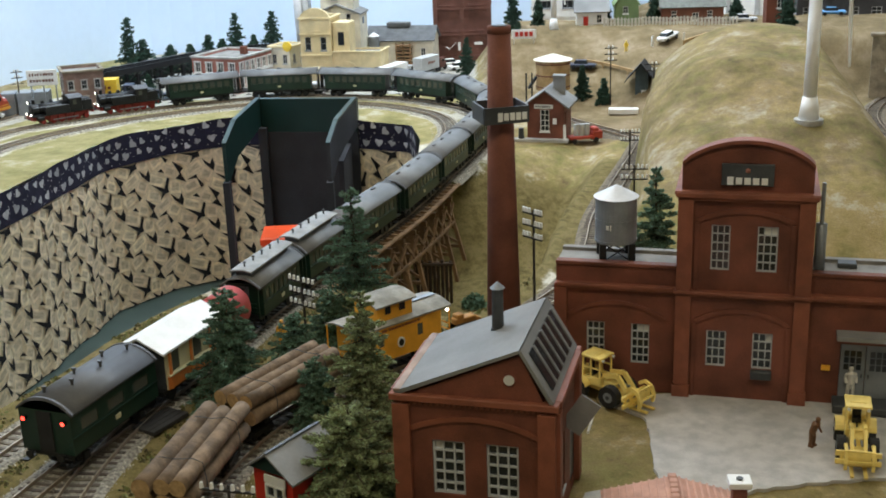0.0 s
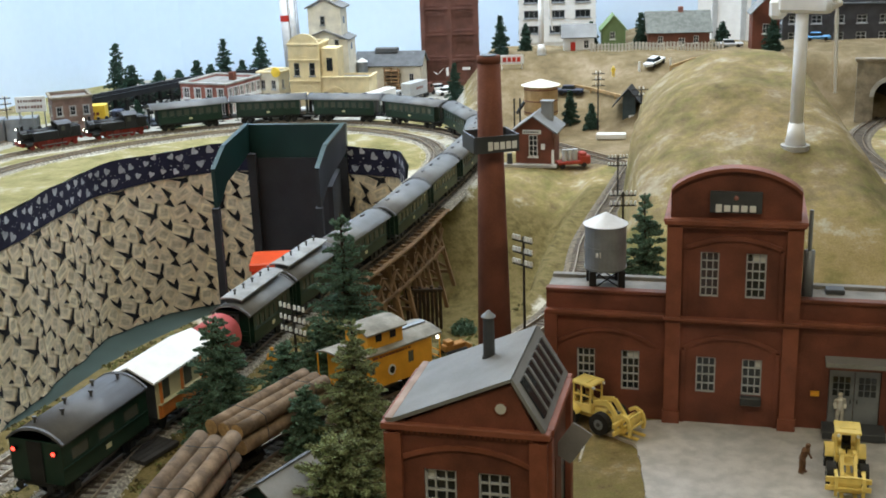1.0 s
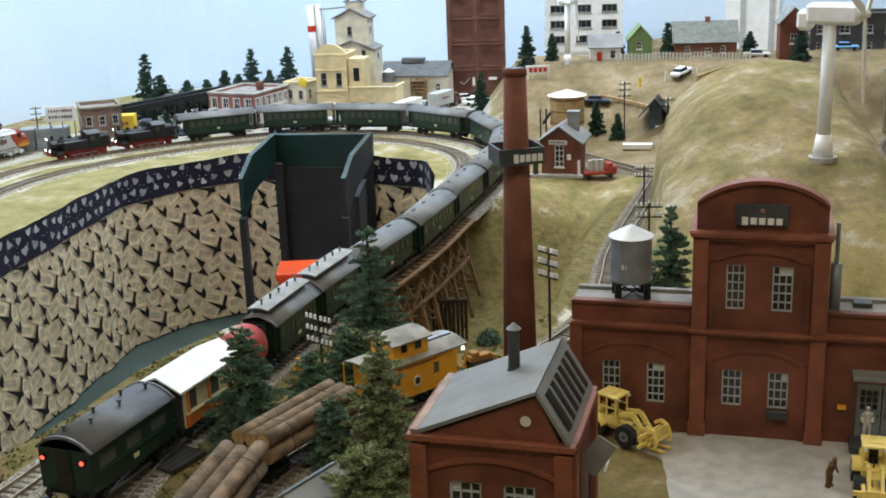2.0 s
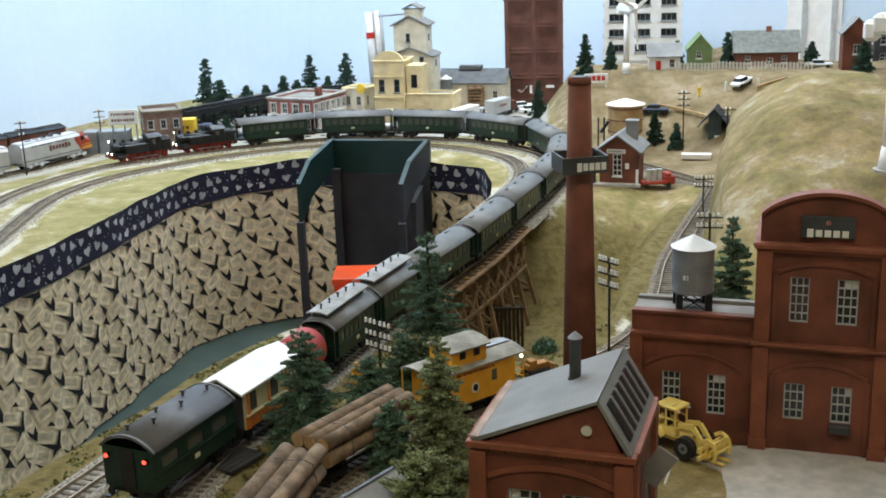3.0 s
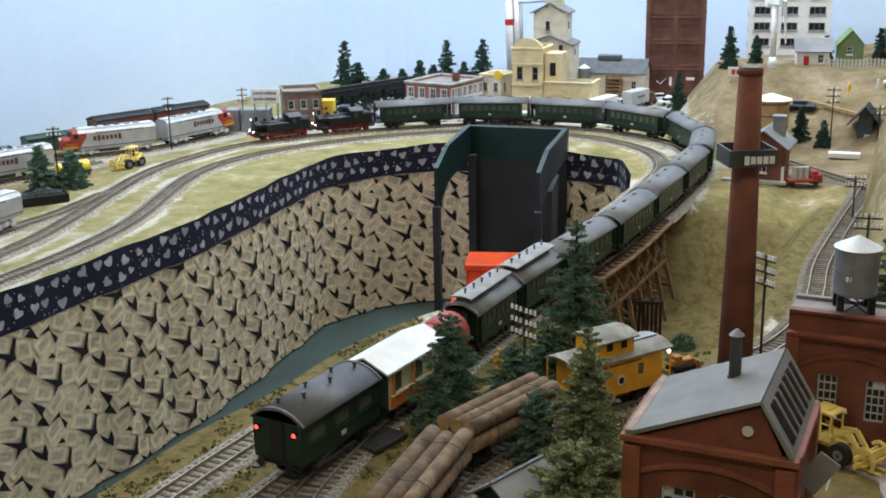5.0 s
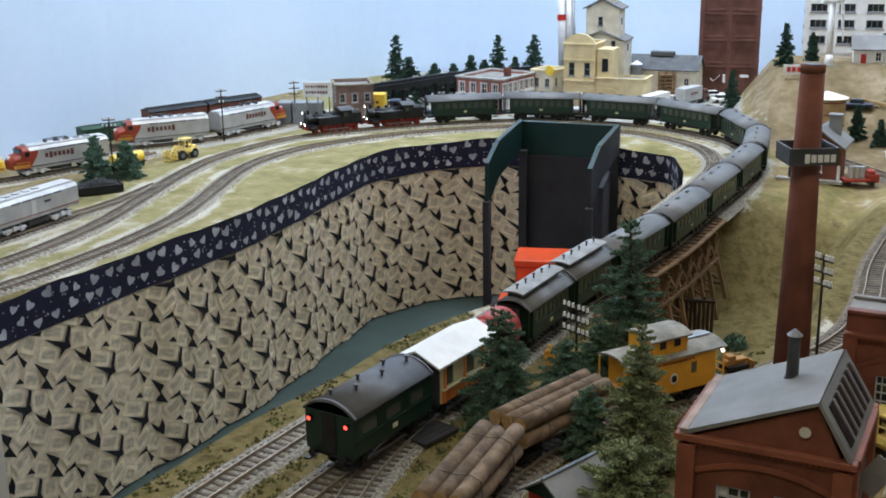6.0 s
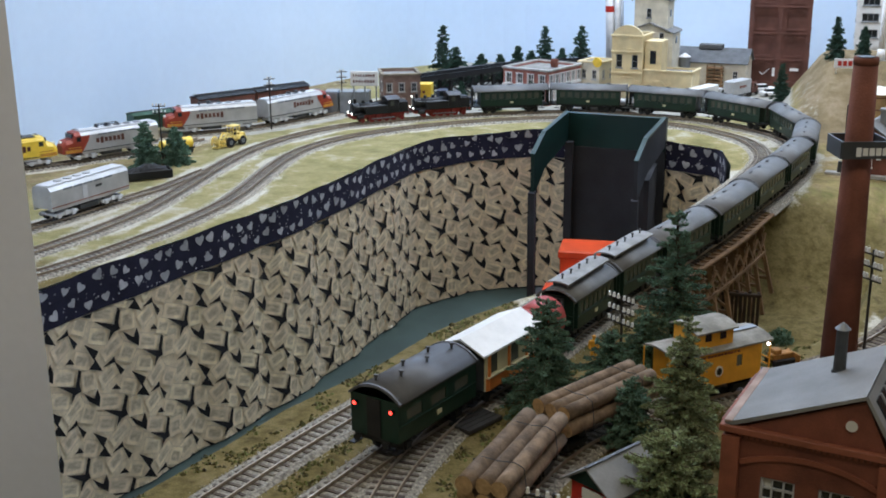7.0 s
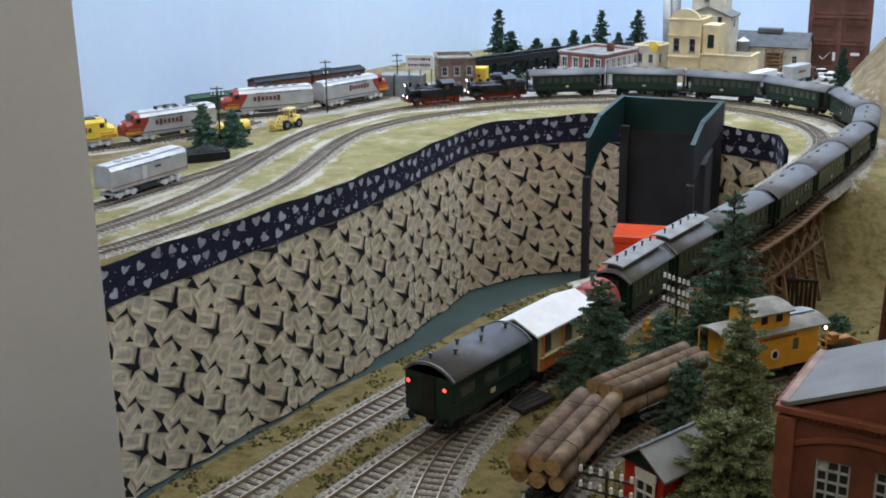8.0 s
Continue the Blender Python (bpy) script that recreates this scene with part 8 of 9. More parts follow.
elevator_tower()
b = block("brick_hotel", pose(-0.527, 2.176, -0.005, 0, 0, -23), 0.108, 0.125, 0.069, BRICK_TOWN, "two-storey red brick hotel with white window trim", "hotel", 2, 4, (0.0125, 0.020), CONCRETE, 0.010, side_cols=6, frame_mat=WHITE, grid=(2, 2), gap=0.030, surround=WHITE)
part("band_course", B(((0.054, -0.0012, 0.036), (0.110, 0.003, 0.004)), ((0.1092, 0.062, 0.036), (0.003, 0.125, 0.004))), WHITE, b)
part("porch_roof", B(((0.054, -0.010, 0.034), (0.104, 0.020, 0.002))), ROOF_FLAT, b, "pale porch roof on thin posts")
for k in range(5):
    part("porch_post", rod(bmesh.new(), (0.006 + k * 0.024, -0.018, 0.002), (0.006 + k * 0.024, -0.018, 0.034), 0.0010, 0.0010, 6), WHITE, b)
part("chimney", B(((0.075, 0.075, 0.075), (0.012, 0.010, 0.016))), BRICK, b)
b = block("cream_store", pose(-0.385, 2.255, -0.005, 0, 0, -23), 0.050, 0.060, 0.074, CREAM_PALE, "pale cream corner store with round roof sign", "store", 2, 2, (0.010, 0.018), CREAM, 0.010, gap=0.031)
part("round_sign", rod(bmesh.new(), (0.046, -0.004, 0.076), (0.046, 0.000, 0.076), 0.010, 0.010, 18), YELLOW, b, "round yellow roof sign")
b = block("brick_store", pose(-0.722, 1.985, -0.005, 0, 0, 24), 0.072, 0.080, 0.074, BRICK_SOOT, "small weathered brick store with flat roof", "store", 2, 3, (0.009, 0.016), STONE_WALL, 0.012, gap=0.030, surround=CONCRETE)
b = block("tall_brick_block", pose(-0.051, 2.452, -0.005, 0, 0, -2), 0.126, 0.080, 0.229, BRICK_DARK, "tall dark red brick brewery block with arched windows", "building", 4, 2, (0.040, 0.032), BRICK_DARK, 0.014, side_cols=1, grid=(2, 1), gap=0.056, frame_mat=BRICK_DARK, pane=BRICK_DARK)
for k in range(4):
    for c in (0.25, 0.75):
        part("blind_arch", arch(bmesh.new(), 0.126 * c, 0.046 + k * 0.056, 0.044, 0.008, 0.0, 0.003, 0.0016), BRICK_DARK, b)
    part("string_course", B(((0.063, -0.0012, 0.062 + k * 0.056), (0.128, 0.004, 0.004))), BRICK_DARK, b)
for x in (0.004, 0.063, 0.122):
    part("pilaster", B(((x, -0.0012, 0.114), (0.009, 0.0035, 0.228))), BRICK_DARK, b)
bm = bmesh.new()
beam(bm, (0.026, -0.0025, 0.036), (0.034, -0.0025, 0.030), 0.0050, 0.0006)
beam(bm, (0.034, -0.0025, 0.030), (0.048, -0.0025, 0.044), 0.0050, 0.0006)
box(bm, (0.056, -0.0025, 0.036), (0.006, 0.0008, 0.018))
part("wall_emblem", bm, WHITE, b, "pale painted wall emblem shapes")
part("wall_plate", B(((0.098, -0.0030, 0.042), (0.018, 0.0010, 0.006))), WHITE, b)

# goods shed with raised roof ridge and stacked pallets
e = gable_house("goods_shed", pose(-0.192, 2.385, -0.005, 0, 0, -8), 0.142, 0.075, 0.064, 0.024, CREAM_PALE, DARK_ROOF, "pale boarded goods shed with dark grey roof", "goods shed", ((0.85, 0.030, 0.010, 0.016),), chimney=False)
part("roof_ridge_vent", B(((0.062, 0.0375, 0.092), (0.050, 0.020, 0.010)), bevel=0.001), DARK_ROOF, e)
part("loading_platform", B(((0.070, -0.008, 0.010), (0.120, 0.018, 0.004))), BROWN_BOARD, e)
for k in range(6):
    part("pallet", B(((0.080, -0.008, 0.0155 + k * 0.0075), (0.034, 0.016, 0.0035)), bevel=0.0004), TRESTLE, e)
for k in (0.065, 0.080, 0.095):
    part("pallet_post", B(((k, -0.0155, 0.036), (0.0030, 0.0020, 0.048))), TRESTLE, e)
part("roof_tank", rod(bmesh.new(), (0.016, -0.010, 0.050), (0.016, -0.010, 0.074), 0.012, 0.012, 16), STEEL_GREY, e, "grey water tank on legs")
part("tank_lid", rod(bmesh.new(), (0.016, -0.010, 0.074), (0.016, -0.010, 0.082), 0.013, 0.001, 16), WHITE, e)
for sx in (-1, 1):
    part("tank_leg", B(((0.016 + sx * 0.008, -0.010, 0.025), (0.003, 0.003, 0.050))), BLACK, e)

# tall metal silo behind the hall
e = thing("metal_silo", pose(-0.338, 2.48, -0.005, 0, -2, 0), "tall polished metal silo tubes with a red band", "silo")
for x, r, h, mt in ((-0.010, 0.0095, 0.212, SILVER_ROOF), (0.007, 0.0075, 0.214, SILVER), (0.0165, 0.0040, 0.205, STEEL_GREY)):
    t = part("tube", rod(bmesh.new(), (x, 0, 0), (x, 0, h), r, r, 20), mt, e, "", True)
part("red_band", rod(bmesh.new(), (-0.010, 0, 0.155), (-0.010, 0, 0.168), 0.0099, 0.0099, 20), RED, e, "red band with a pale emblem")

# billboard by the brick store
e = thing("billboard", pose(-0.748, 1.950, -0.005, 0, 0, 8), "white billboard with dark bars of lettering on posts", "billboard")
part("board", B(((0, 0, 0.073), (0.054, 0.003, 0.028)), bevel=0.0005), WHITE, e)
rg = random.Random(3)
part("lettering", text_bars(text_bars(bmesh.new(), -0.022, 0.076, 0.044, 0.0055, 9, -0.0018, rg), -0.022, 0.065, 0.044, 0.0055, 8, -0.0018, rg), BRICK_DARK, e, "two rows of dark red bars")
for x in (-0.022, 0, 0.022):
    part("leg", B(((x, 0.003, 0.030), (0.0022, 0.0022, 0.060))), STEEL_GREY, e)
e = thing("roadside_sign", pose(0.132, 2.085, gz(0.132, 2.085, -0.004), 0, 0, 0), "white sign with red bars on thin posts", "sign")
part("board", B(((0, 0, 0.020), (0.046, 0.002, 0.017)), bevel=0.0004), WHITE, e)
bm = bmesh.new()
for i in range(4):
    box(bm, (-0.0135 + i * 0.009, -0.0014, 0.020), (0.0065, 0.0006, 0.0085))
part("lettering", bm, RED, e, "red bars of lettering")
for x in (-0.019, 0.019):
    part("leg", B(((x, 0.0015, 0.006), (0.0016, 0.0016, 0.014))), WHITE, e)
e = thing("storage_sheds", pose(-0.775, 1.955, -0.005, 0, 0, 10), "row of grey corrugated storage bins", "shed")
for k in range(3):
    part("bin", B(((-0.045 + k * 0.030, 0.030, 0.022), (0.027, 0.035, 0.044)), bevel=0.001), STEEL_GREY, e)


# ---------------------------------------------------------------- station and hillside
e = gable_house("station", pose(0.118, 1.651, -0.005, 0, 0, -14.5), 0.058, 0.063, 0.058, 0.0205, BRICK, ROOF_GREY, "small red station with steep grey roof and chimney", "station", ((0.477, 0.015, 0.014, 0.034),), chimney=False, along_x=False, over=0.009, rows=4)
part("name_board", B(((0.026, -0.0012, 0.054), (0.029, 0.002, 0.0065))), WHITE, e, "white name board with plain bars")
part("lettering", text_bars(bmesh.new(), 0.014, 0.0525, 0.024, 0.003, 7, -0.0026, random.Random(4)), DARK_GREY, e)
part("chimney", B(((0.043, 0.043, 0.077), (0.018, 0.013, 0.034)), ((0.043, 0.043, 0.095), (0.021, 0.016, 0.003)), bevel=0.0004), ROOF_GREY, e)
part("notice", B(((0.0434, -0.0010, 0.031), (0.006, 0.0015, 0.009))), WHITE, e)
part("platform_slab", B(((0.018, -0.006, 0.0020), (0.096, 0.014, 0.004))), CONCRETE, e)
part("corner_board", B(((0.0590, -0.001, 0.014), (0.004, 0.003, 0.024))), WHITE, e)
part("side_door", B(((0.0586, 0.014, 0.0215), (0.0016, 0.014, 0.043))), BROWN_BOARD, e, "brown side door")
part("milk_churn", rod(bmesh.new(), (-0.009, -0.004, 0.004), (-0.009, -0.004, 0.020), 0.0048, 0.0040, 12), DARK_GREY, e)
e = thing("platform_trailer", pose(0.2000, 1.640, gz(0.2000, 1.640), 0, 0, 14) @ Matrix.Scale(0.86, 4), "red platform trailer with grey drums", "trailer")
part("bed", B(((0, 0, 0.0100), (0.046, 0.022, 0.005)), bevel=0.0006), TRUCK_RED, e)
part("cab", B(((0.029, 0, 0.0130), (0.020, 0.020, 0.016)), ((0.026, 0, 0.0230), (0.012, 0.018, 0.008)), bevel=0.002), TRUCK_RED, e)
for x in (-0.015, 0.026):
    for y in (-0.0100, 0.0100):
        part("wheel", rod(bmesh.new(), (x, y - 0.0014, 0.0046), (x, y + 0.0014, 0.0046), 0.0046, 0.0046, 12), RUBBER, e)
for x in (-0.008, 0.002, 0.012):
    part("drum", rod(bmesh.new(), (x, 0, 0.0125), (x, 0, 0.0335), 0.0048, 0.0048, 12), GREY_PAINT, e)
e = thing("wooden_water_tower", pose(0.175, 1.905, -0.005), "tan wooden water tower with pale conical roof", "water tower")
part("tub", rod(bmesh.new(), (0, 0, 0.034), (0, 0, 0.086), 0.0300, 0.0300, 28), WOOD_TAN, e)
for z in (0.040, 0.060, 0.080):
    part("hoop", rod(bmesh.new(), (0, 0, z - 0.001), (0, 0, z + 0.001), 0.0306, 0.0306, 28), BROWN_BOARD, e)
part("roof", rod(bmesh.new(), (0, 0, 0.086), (0, 0, 0.0958), 0.0345, 0.002, 28), CREAM_PALE, e)
for k in range(6):
    a = k * 1.0472
    part("leg", B(((0.022 * math.cos(a), 0.022 * math.sin(a), 0.017), (0.004, 0.004, 0.034))), BROWN_BOARD, e)
part("spout", beam(bmesh.new(), (-0.030, -0.012, 0.058), (-0.044, -0.022, 0.040), 0.004, 0.004), BLACK, e)
for k in (0, 1):
    part("guide_post", rod(bmesh.new(), (-0.038 - k * 0.010, -0.018, 0.0), (-0.038 - k * 0.010, -0.018, 0.066), 0.0016, 0.0016, 6), BLACK, e)
e = gable_house("dark_hut", pose(0.3165, 1.885, -0.004, 0, 0, -14), 0.022, 0.026, 0.0645, 0.0125, HUT_BLUE, RUBBER, "tall dark hut with steep overhanging roof", "hut", (), chimney=False, along_x=False, over=0.017)
part("notice", B(((0.0155, -0.0012, 0.022), (0.009, 0.0016, 0.017))), WHITE, e)
e = thing("loading_dock", pose(0.290, 1.830, -0.004, 0, 0, -8), "low white loading dock beside the dark hut", "loading dock")
part("slab", B(((0, 0, 0.005), (0.050, 0.016, 0.009)), bevel=0.0006), WHITE, e)

h = gable_house("white_cottage", pose(0.240, 2.185, gz(0.27, 2.20, -0.006), 0, 0, -3), 0.060, 0.050, 0.034, 0.020, WHITE, ROOF_GREY, "white cottage with red door and grey roof", "cottage", ((0.74, 0.010, 0.010, 0.016),), 0.30, False)
h = gable_house("green_cottage", pose(0.316, 2.190, gz(0.34, 2.20, -0.006), 0, 0, -4), 0.046, 0.060, 0.044, 0.026, GREEN_BOARD, GREEN_BOARD, "sage green boarded cottage with white verge", "cottage", ((0.45, 0.026, 0.010, 0.014),), None, False, along_x=False, over=0.004)
h = gable_house("brown_lodge", pose(0.408, 2.195, gz(0.46, 2.20, -0.006), 0, 0, -4), 0.120, 0.070, 0.036, 0.034, BROWN_BOARD, SHINGLE, "long brown boarded lodge with grey shingle roof", "lodge", ((0.20, 0.012, 0.010, 0.014), (0.55, 0.008, 0.012, 0.014), (0.78, 0.012, 0.010, 0.014)), None, True)
h = gable_house("red_barn", pose(0.590, 2.10, gz(0.61, 2.12, -0.006), 0, 0, -6), 0.050, 0.050, 0.075, 0.026, BRICK, ROOF_GREY, "tall red boarded barn behind the hill", "barn", ((0.5, 0.035, 0.012, 0.018),), None, False, along_x=False)
b = block("office_block", pose(0.168, 2.52, 0.080, 0, 0, -3), 0.172, 0.080, 0.215, WHITE, "white modern office block with dark window bands", "office building", 6, 3, (0.034, 0.017), WHITE, 0.020, side_cols=2, grid=(3, 1), gap=0.034, frame_mat=STEEL_GREY)
part("plinth", B(((0.086, 0.040, -0.043), (0.168, 0.076, 0.086))), WHITE, b)
turbine(0.193, 2.150, 0.122, 0.80, 55, "small white wind turbine on the hillside", z=gz(0.193, 2.15, -0.004), yaw=30)
car(pose(0.745, 2.205, gz(0.745, 2.205), 0, 0, -8), BLUE, "bright blue model car before the dark works")
b = block("dark_works", pose(0.69, 2.26, 0.085, 0, 0, -8), 0.22, 0.08, 0.085, SOOTY, "dark works building behind the hill", "building", 2, 5, (0.020, 0.016), DARK_GREY, 0.014, gap=0.034)
part("plinth", B(((0.11, 0.040, -0.045), (0.216, 0.076, 0.090))), DARK_GREY, b)

# picket fence along the houses
e = thing("picket_fence", Matrix.Identity(4), "weathered white picket fence before the hillside cottages", "fence")
pts = spline([(0.292, 2.160), (0.36, 2.156), (0.44, 2.150), (0.545, 2.145)], 0.0065)[0]
pick = None
for x, y in pts:
    if pick is None:
        bm = prism(bmesh.new(), [(-0.0021, 0), (0.0021, 0), (0.0021, 0.015), (0, 0.018), (-0.0021, 0.015)], -0.0006, 0.0006)
        pick = part("picket", bm, FENCE_WHITE, e)
        o = pick
    else:
        o = new("picket", pick.data)
        o.parent = e
    o.location = (x, y, gz(x, y, -0.003))
for dz in (0.004, 0.011):
    for (x0, y0), (x1, y1) in zip(pts[::6], pts[6::6]):
        part("fence_rail", beam(bmesh.new(), (x0, y0 + 0.0016, gz(x0, y0, dz)), (x1, y1 + 0.0016, gz(x1, y1, dz)), 0.0016, 0.0012), FENCE_WHITE, e)

# timber barriers along the dirt road
e = thing("road_barrier", Matrix.Identity(4), "tan timber barrier along the dirt road", "barrier")
for P in ([(0.240, 2.018), (0.2727, 1.999), (0.3115, 1.949), (0.335, 1.913)], [(0.418, 1.995), (0.4635, 2.021), (0.511, 2.049)]):
    for p, q in zip(P, P[1:]):
        part("rail", beam(bmesh.new(), (p[0], p[1], gz(*p, 0.006)), (q[0], q[1], gz(*q, 0.006)), 0.0040, 0.0050), WOOD_TAN, e)
        part("post", B(((p[0], p[1], gz(*p)), (0.003, 0.003, 0.012))), WOOD_TAN, e)
e = thing("marker_posts", Matrix.Identity(4), "white marker posts beside the parked car", "marker post")
for x, y, t in ((0.362, 2.000, 14), (0.420, 2.006, -18)):
    part("post", B(((x, y, gz(x, y, 0.007)), (0.003, 0.003, 0.018), radians(t))), WHITE, e)
figure(pose(0.316, 2.012, gz(0.316, 2.012), 0, 0, 0), YELLOW, "yellow painted figurine on the dirt slope", 0.1, 0.95)

# tunnel portal at the foot of the hill
e = thing("tunnel_portal", pose(0.788, 1.895, -0.008, 0, 0, -16), "arched stone tunnel portal at the end of the track", "tunnel portal")
out = [(-0.060, 0), (-0.060, 0.112), (0.060, 0.112), (0.060, 0), (0.030, 0), (0.030, 0.050)] + [(0.030 * math.cos(a), 0.050 + 0.030 * math.sin(a)) for a in np.linspace(0.25, 2.9, 10)] + [(-0.030, 0.050), (-0.030, 0)]
part("portal_wall", prism(bmesh.new(), out, 0, 0.014), STONE_WALL, e)
part("arch_ring", arch(bmesh.new(), 0, 0.050, 0.060, 0.029, 0.0, 0.007, 0.003), CONCRETE, e)
part("coping", B(((0, 0.006, 0.114), (0.128, 0.020, 0.006)), bevel=0.001), STONE_WALL, e)
part("tunnel_lining", B(((0, 0.080, 0.045), (0.080, 0.006, 0.090)), ((-0.034, 0.046, 0.045), (0.006, 0.064, 0.090)), ((0.034, 0.046, 0.045), (0.006, 0.064, 0.090)), ((0, 0.046, 0.092), (0.080, 0.064, 0.006))), RUBBER, e, "unlit black tunnel lining")


# ---------------------------------------------------------------- viaduct behind the town
def viaduct():
    e = thing("elevated_railway", Matrix.Identity(4), "dark steel elevated railway on trestle posts", "viaduct")
    line = spline([(-0.700, 2.125), (-0.63, 2.225), (-0.555, 2.335), (-0.46, 2.42), (-0.36, 2.45), (-0.24, 2.46)], 0.01)

    def ribbon(off, w, z0, z1):
        bm = bmesh.new()
        rows = [[bm.verts.new((x, y, z)) for x, y in offset_line(line, d)[::3]] for d, z in ((off - w / 2, z0), (off - w / 2, z1), (off + w / 2, z1), (off + w / 2, z0))]
        rows.append(rows[0])
        for a, b in zip(rows, rows[1:]):
            for i in range(len(a) - 1):
                bm.faces.new((a[i], a[i + 1], b[i + 1], b[i]))
        bmesh.ops.recalc_face_normals(bm, faces=bm.faces)
        return bm

    for off in (-0.020, 0.020):
        part("girder", ribbon(off, 0.003, 0.038, 0.049), BLACK, e)
    part("deck", ribbon(0, 0.036, 0.044, 0.046), RUBBER, e)
    for off in (-0.0083, 0.0083):
        part("rail", ribbon(off, 0.0012, 0.0465, 0.050), BLACK, e)
    s = 0.02
    while s < line[1][-1]:
        (x, y), a = along(line, s)
        for off in (-0.018, 0.018):
            part("post", B(((x - off * math.sin(a), y + off * math.cos(a), 0.014), (0.006, 0.006, 0.040), a)), BLACK, e)
        if s + 0.060 < line[1][-1]:
            (x2, y2), a2 = along(line, s + 0.060)
            for off in (-0.018, 0.018):
                p, q = (x - off * math.sin(a), y + off * math.cos(a)), (x2 - off * math.sin(a2), y2 + off * math.cos(a2))
                part("brace", beam(bmesh.new(), (*p, -0.002), (*q, 0.036), 0.0022, 0.0022), BLACK, e)
                part("brace", beam(bmesh.new(), (*p, 0.036), (*q, -0.002), 0.0022, 0.0022), BLACK, e)
        s += 0.060
    L = (offset_line(line, 0.060), line[1])
    s = 0.085
    for k in range(3):
        c = coach(0.150, 9, COACH_ROOF_DARK, label="dark green passenger coach parked behind the viaduct", name="passenger_coach") if k == 0 else copy_thing(c, Matrix.Identity(4))
        c["group"] = "coaches behind the viaduct"
        put_on(L, c, s, -0.004)
        s += 0.158


viaduct()
FAR = "dark green model fir behind the elevated railway"
for i, (x, y, h, r) in enumerate(((-0.775, 2.42, 0.125, 0.026), (-0.755, 2.47, 0.070, 0.028), (-0.690, 2.50, 0.052, 0.018), (-0.640, 2.52, 0.048, 0.016), (-0.598, 2.55, 0.066, 0.018), (-0.562, 2.56, 0.054, 0.016),
                                  (-0.530, 2.58, 0.108, 0.022), (-0.478, 2.58, 0.056, 0.016), (-0.425, 2.58, 0.116, 0.024))):
    conifer(-0.723 + (x + 0.775) * 0.834, y, h, r * 1.45, NEEDLE_FAR, FAR, 40 + i, 1000, 0.0036, z=-0.005, group="far conifers", ragged=0.6)
for i, (x, y, h, r) in enumerate(((-0.585, 2.062, 0.056, 0.018), (-0.520, 2.078, 0.046, 0.018), (-0.455, 2.098, 0.054, 0.018), (0.022, 2.235, 0.080, 0.022), (0.228, 1.925, 0.058, 0.016), (0.264, 1.900, 0.044, 0.014),
                                  (0.115, 2.150, 0.078, 0.022), (0.165, 2.180, 0.052, 0.015), (0.395, 2.215, 0.070, 0.018), (0.555, 2.20, 0.048, 0.022), (0.622, 2.075, 0.065, 0.022), (0.300, 2.23, 0.050, 0.015),
                                  (-0.943, 1.460, 0.074, 0.030), (-0.906, 1.490, 0.062, 0.030))):
    conifer(x, y, h, r, NEEDLE if x < -0.8 else NEEDLE_FAR, "dark green model fir among the houses" if x > -0.3 else "small dark green model fir beside the railway", 60 + i, 2400 if x < -0.8 else 1300, 0.0028, group="far conifers", ragged=0.55)


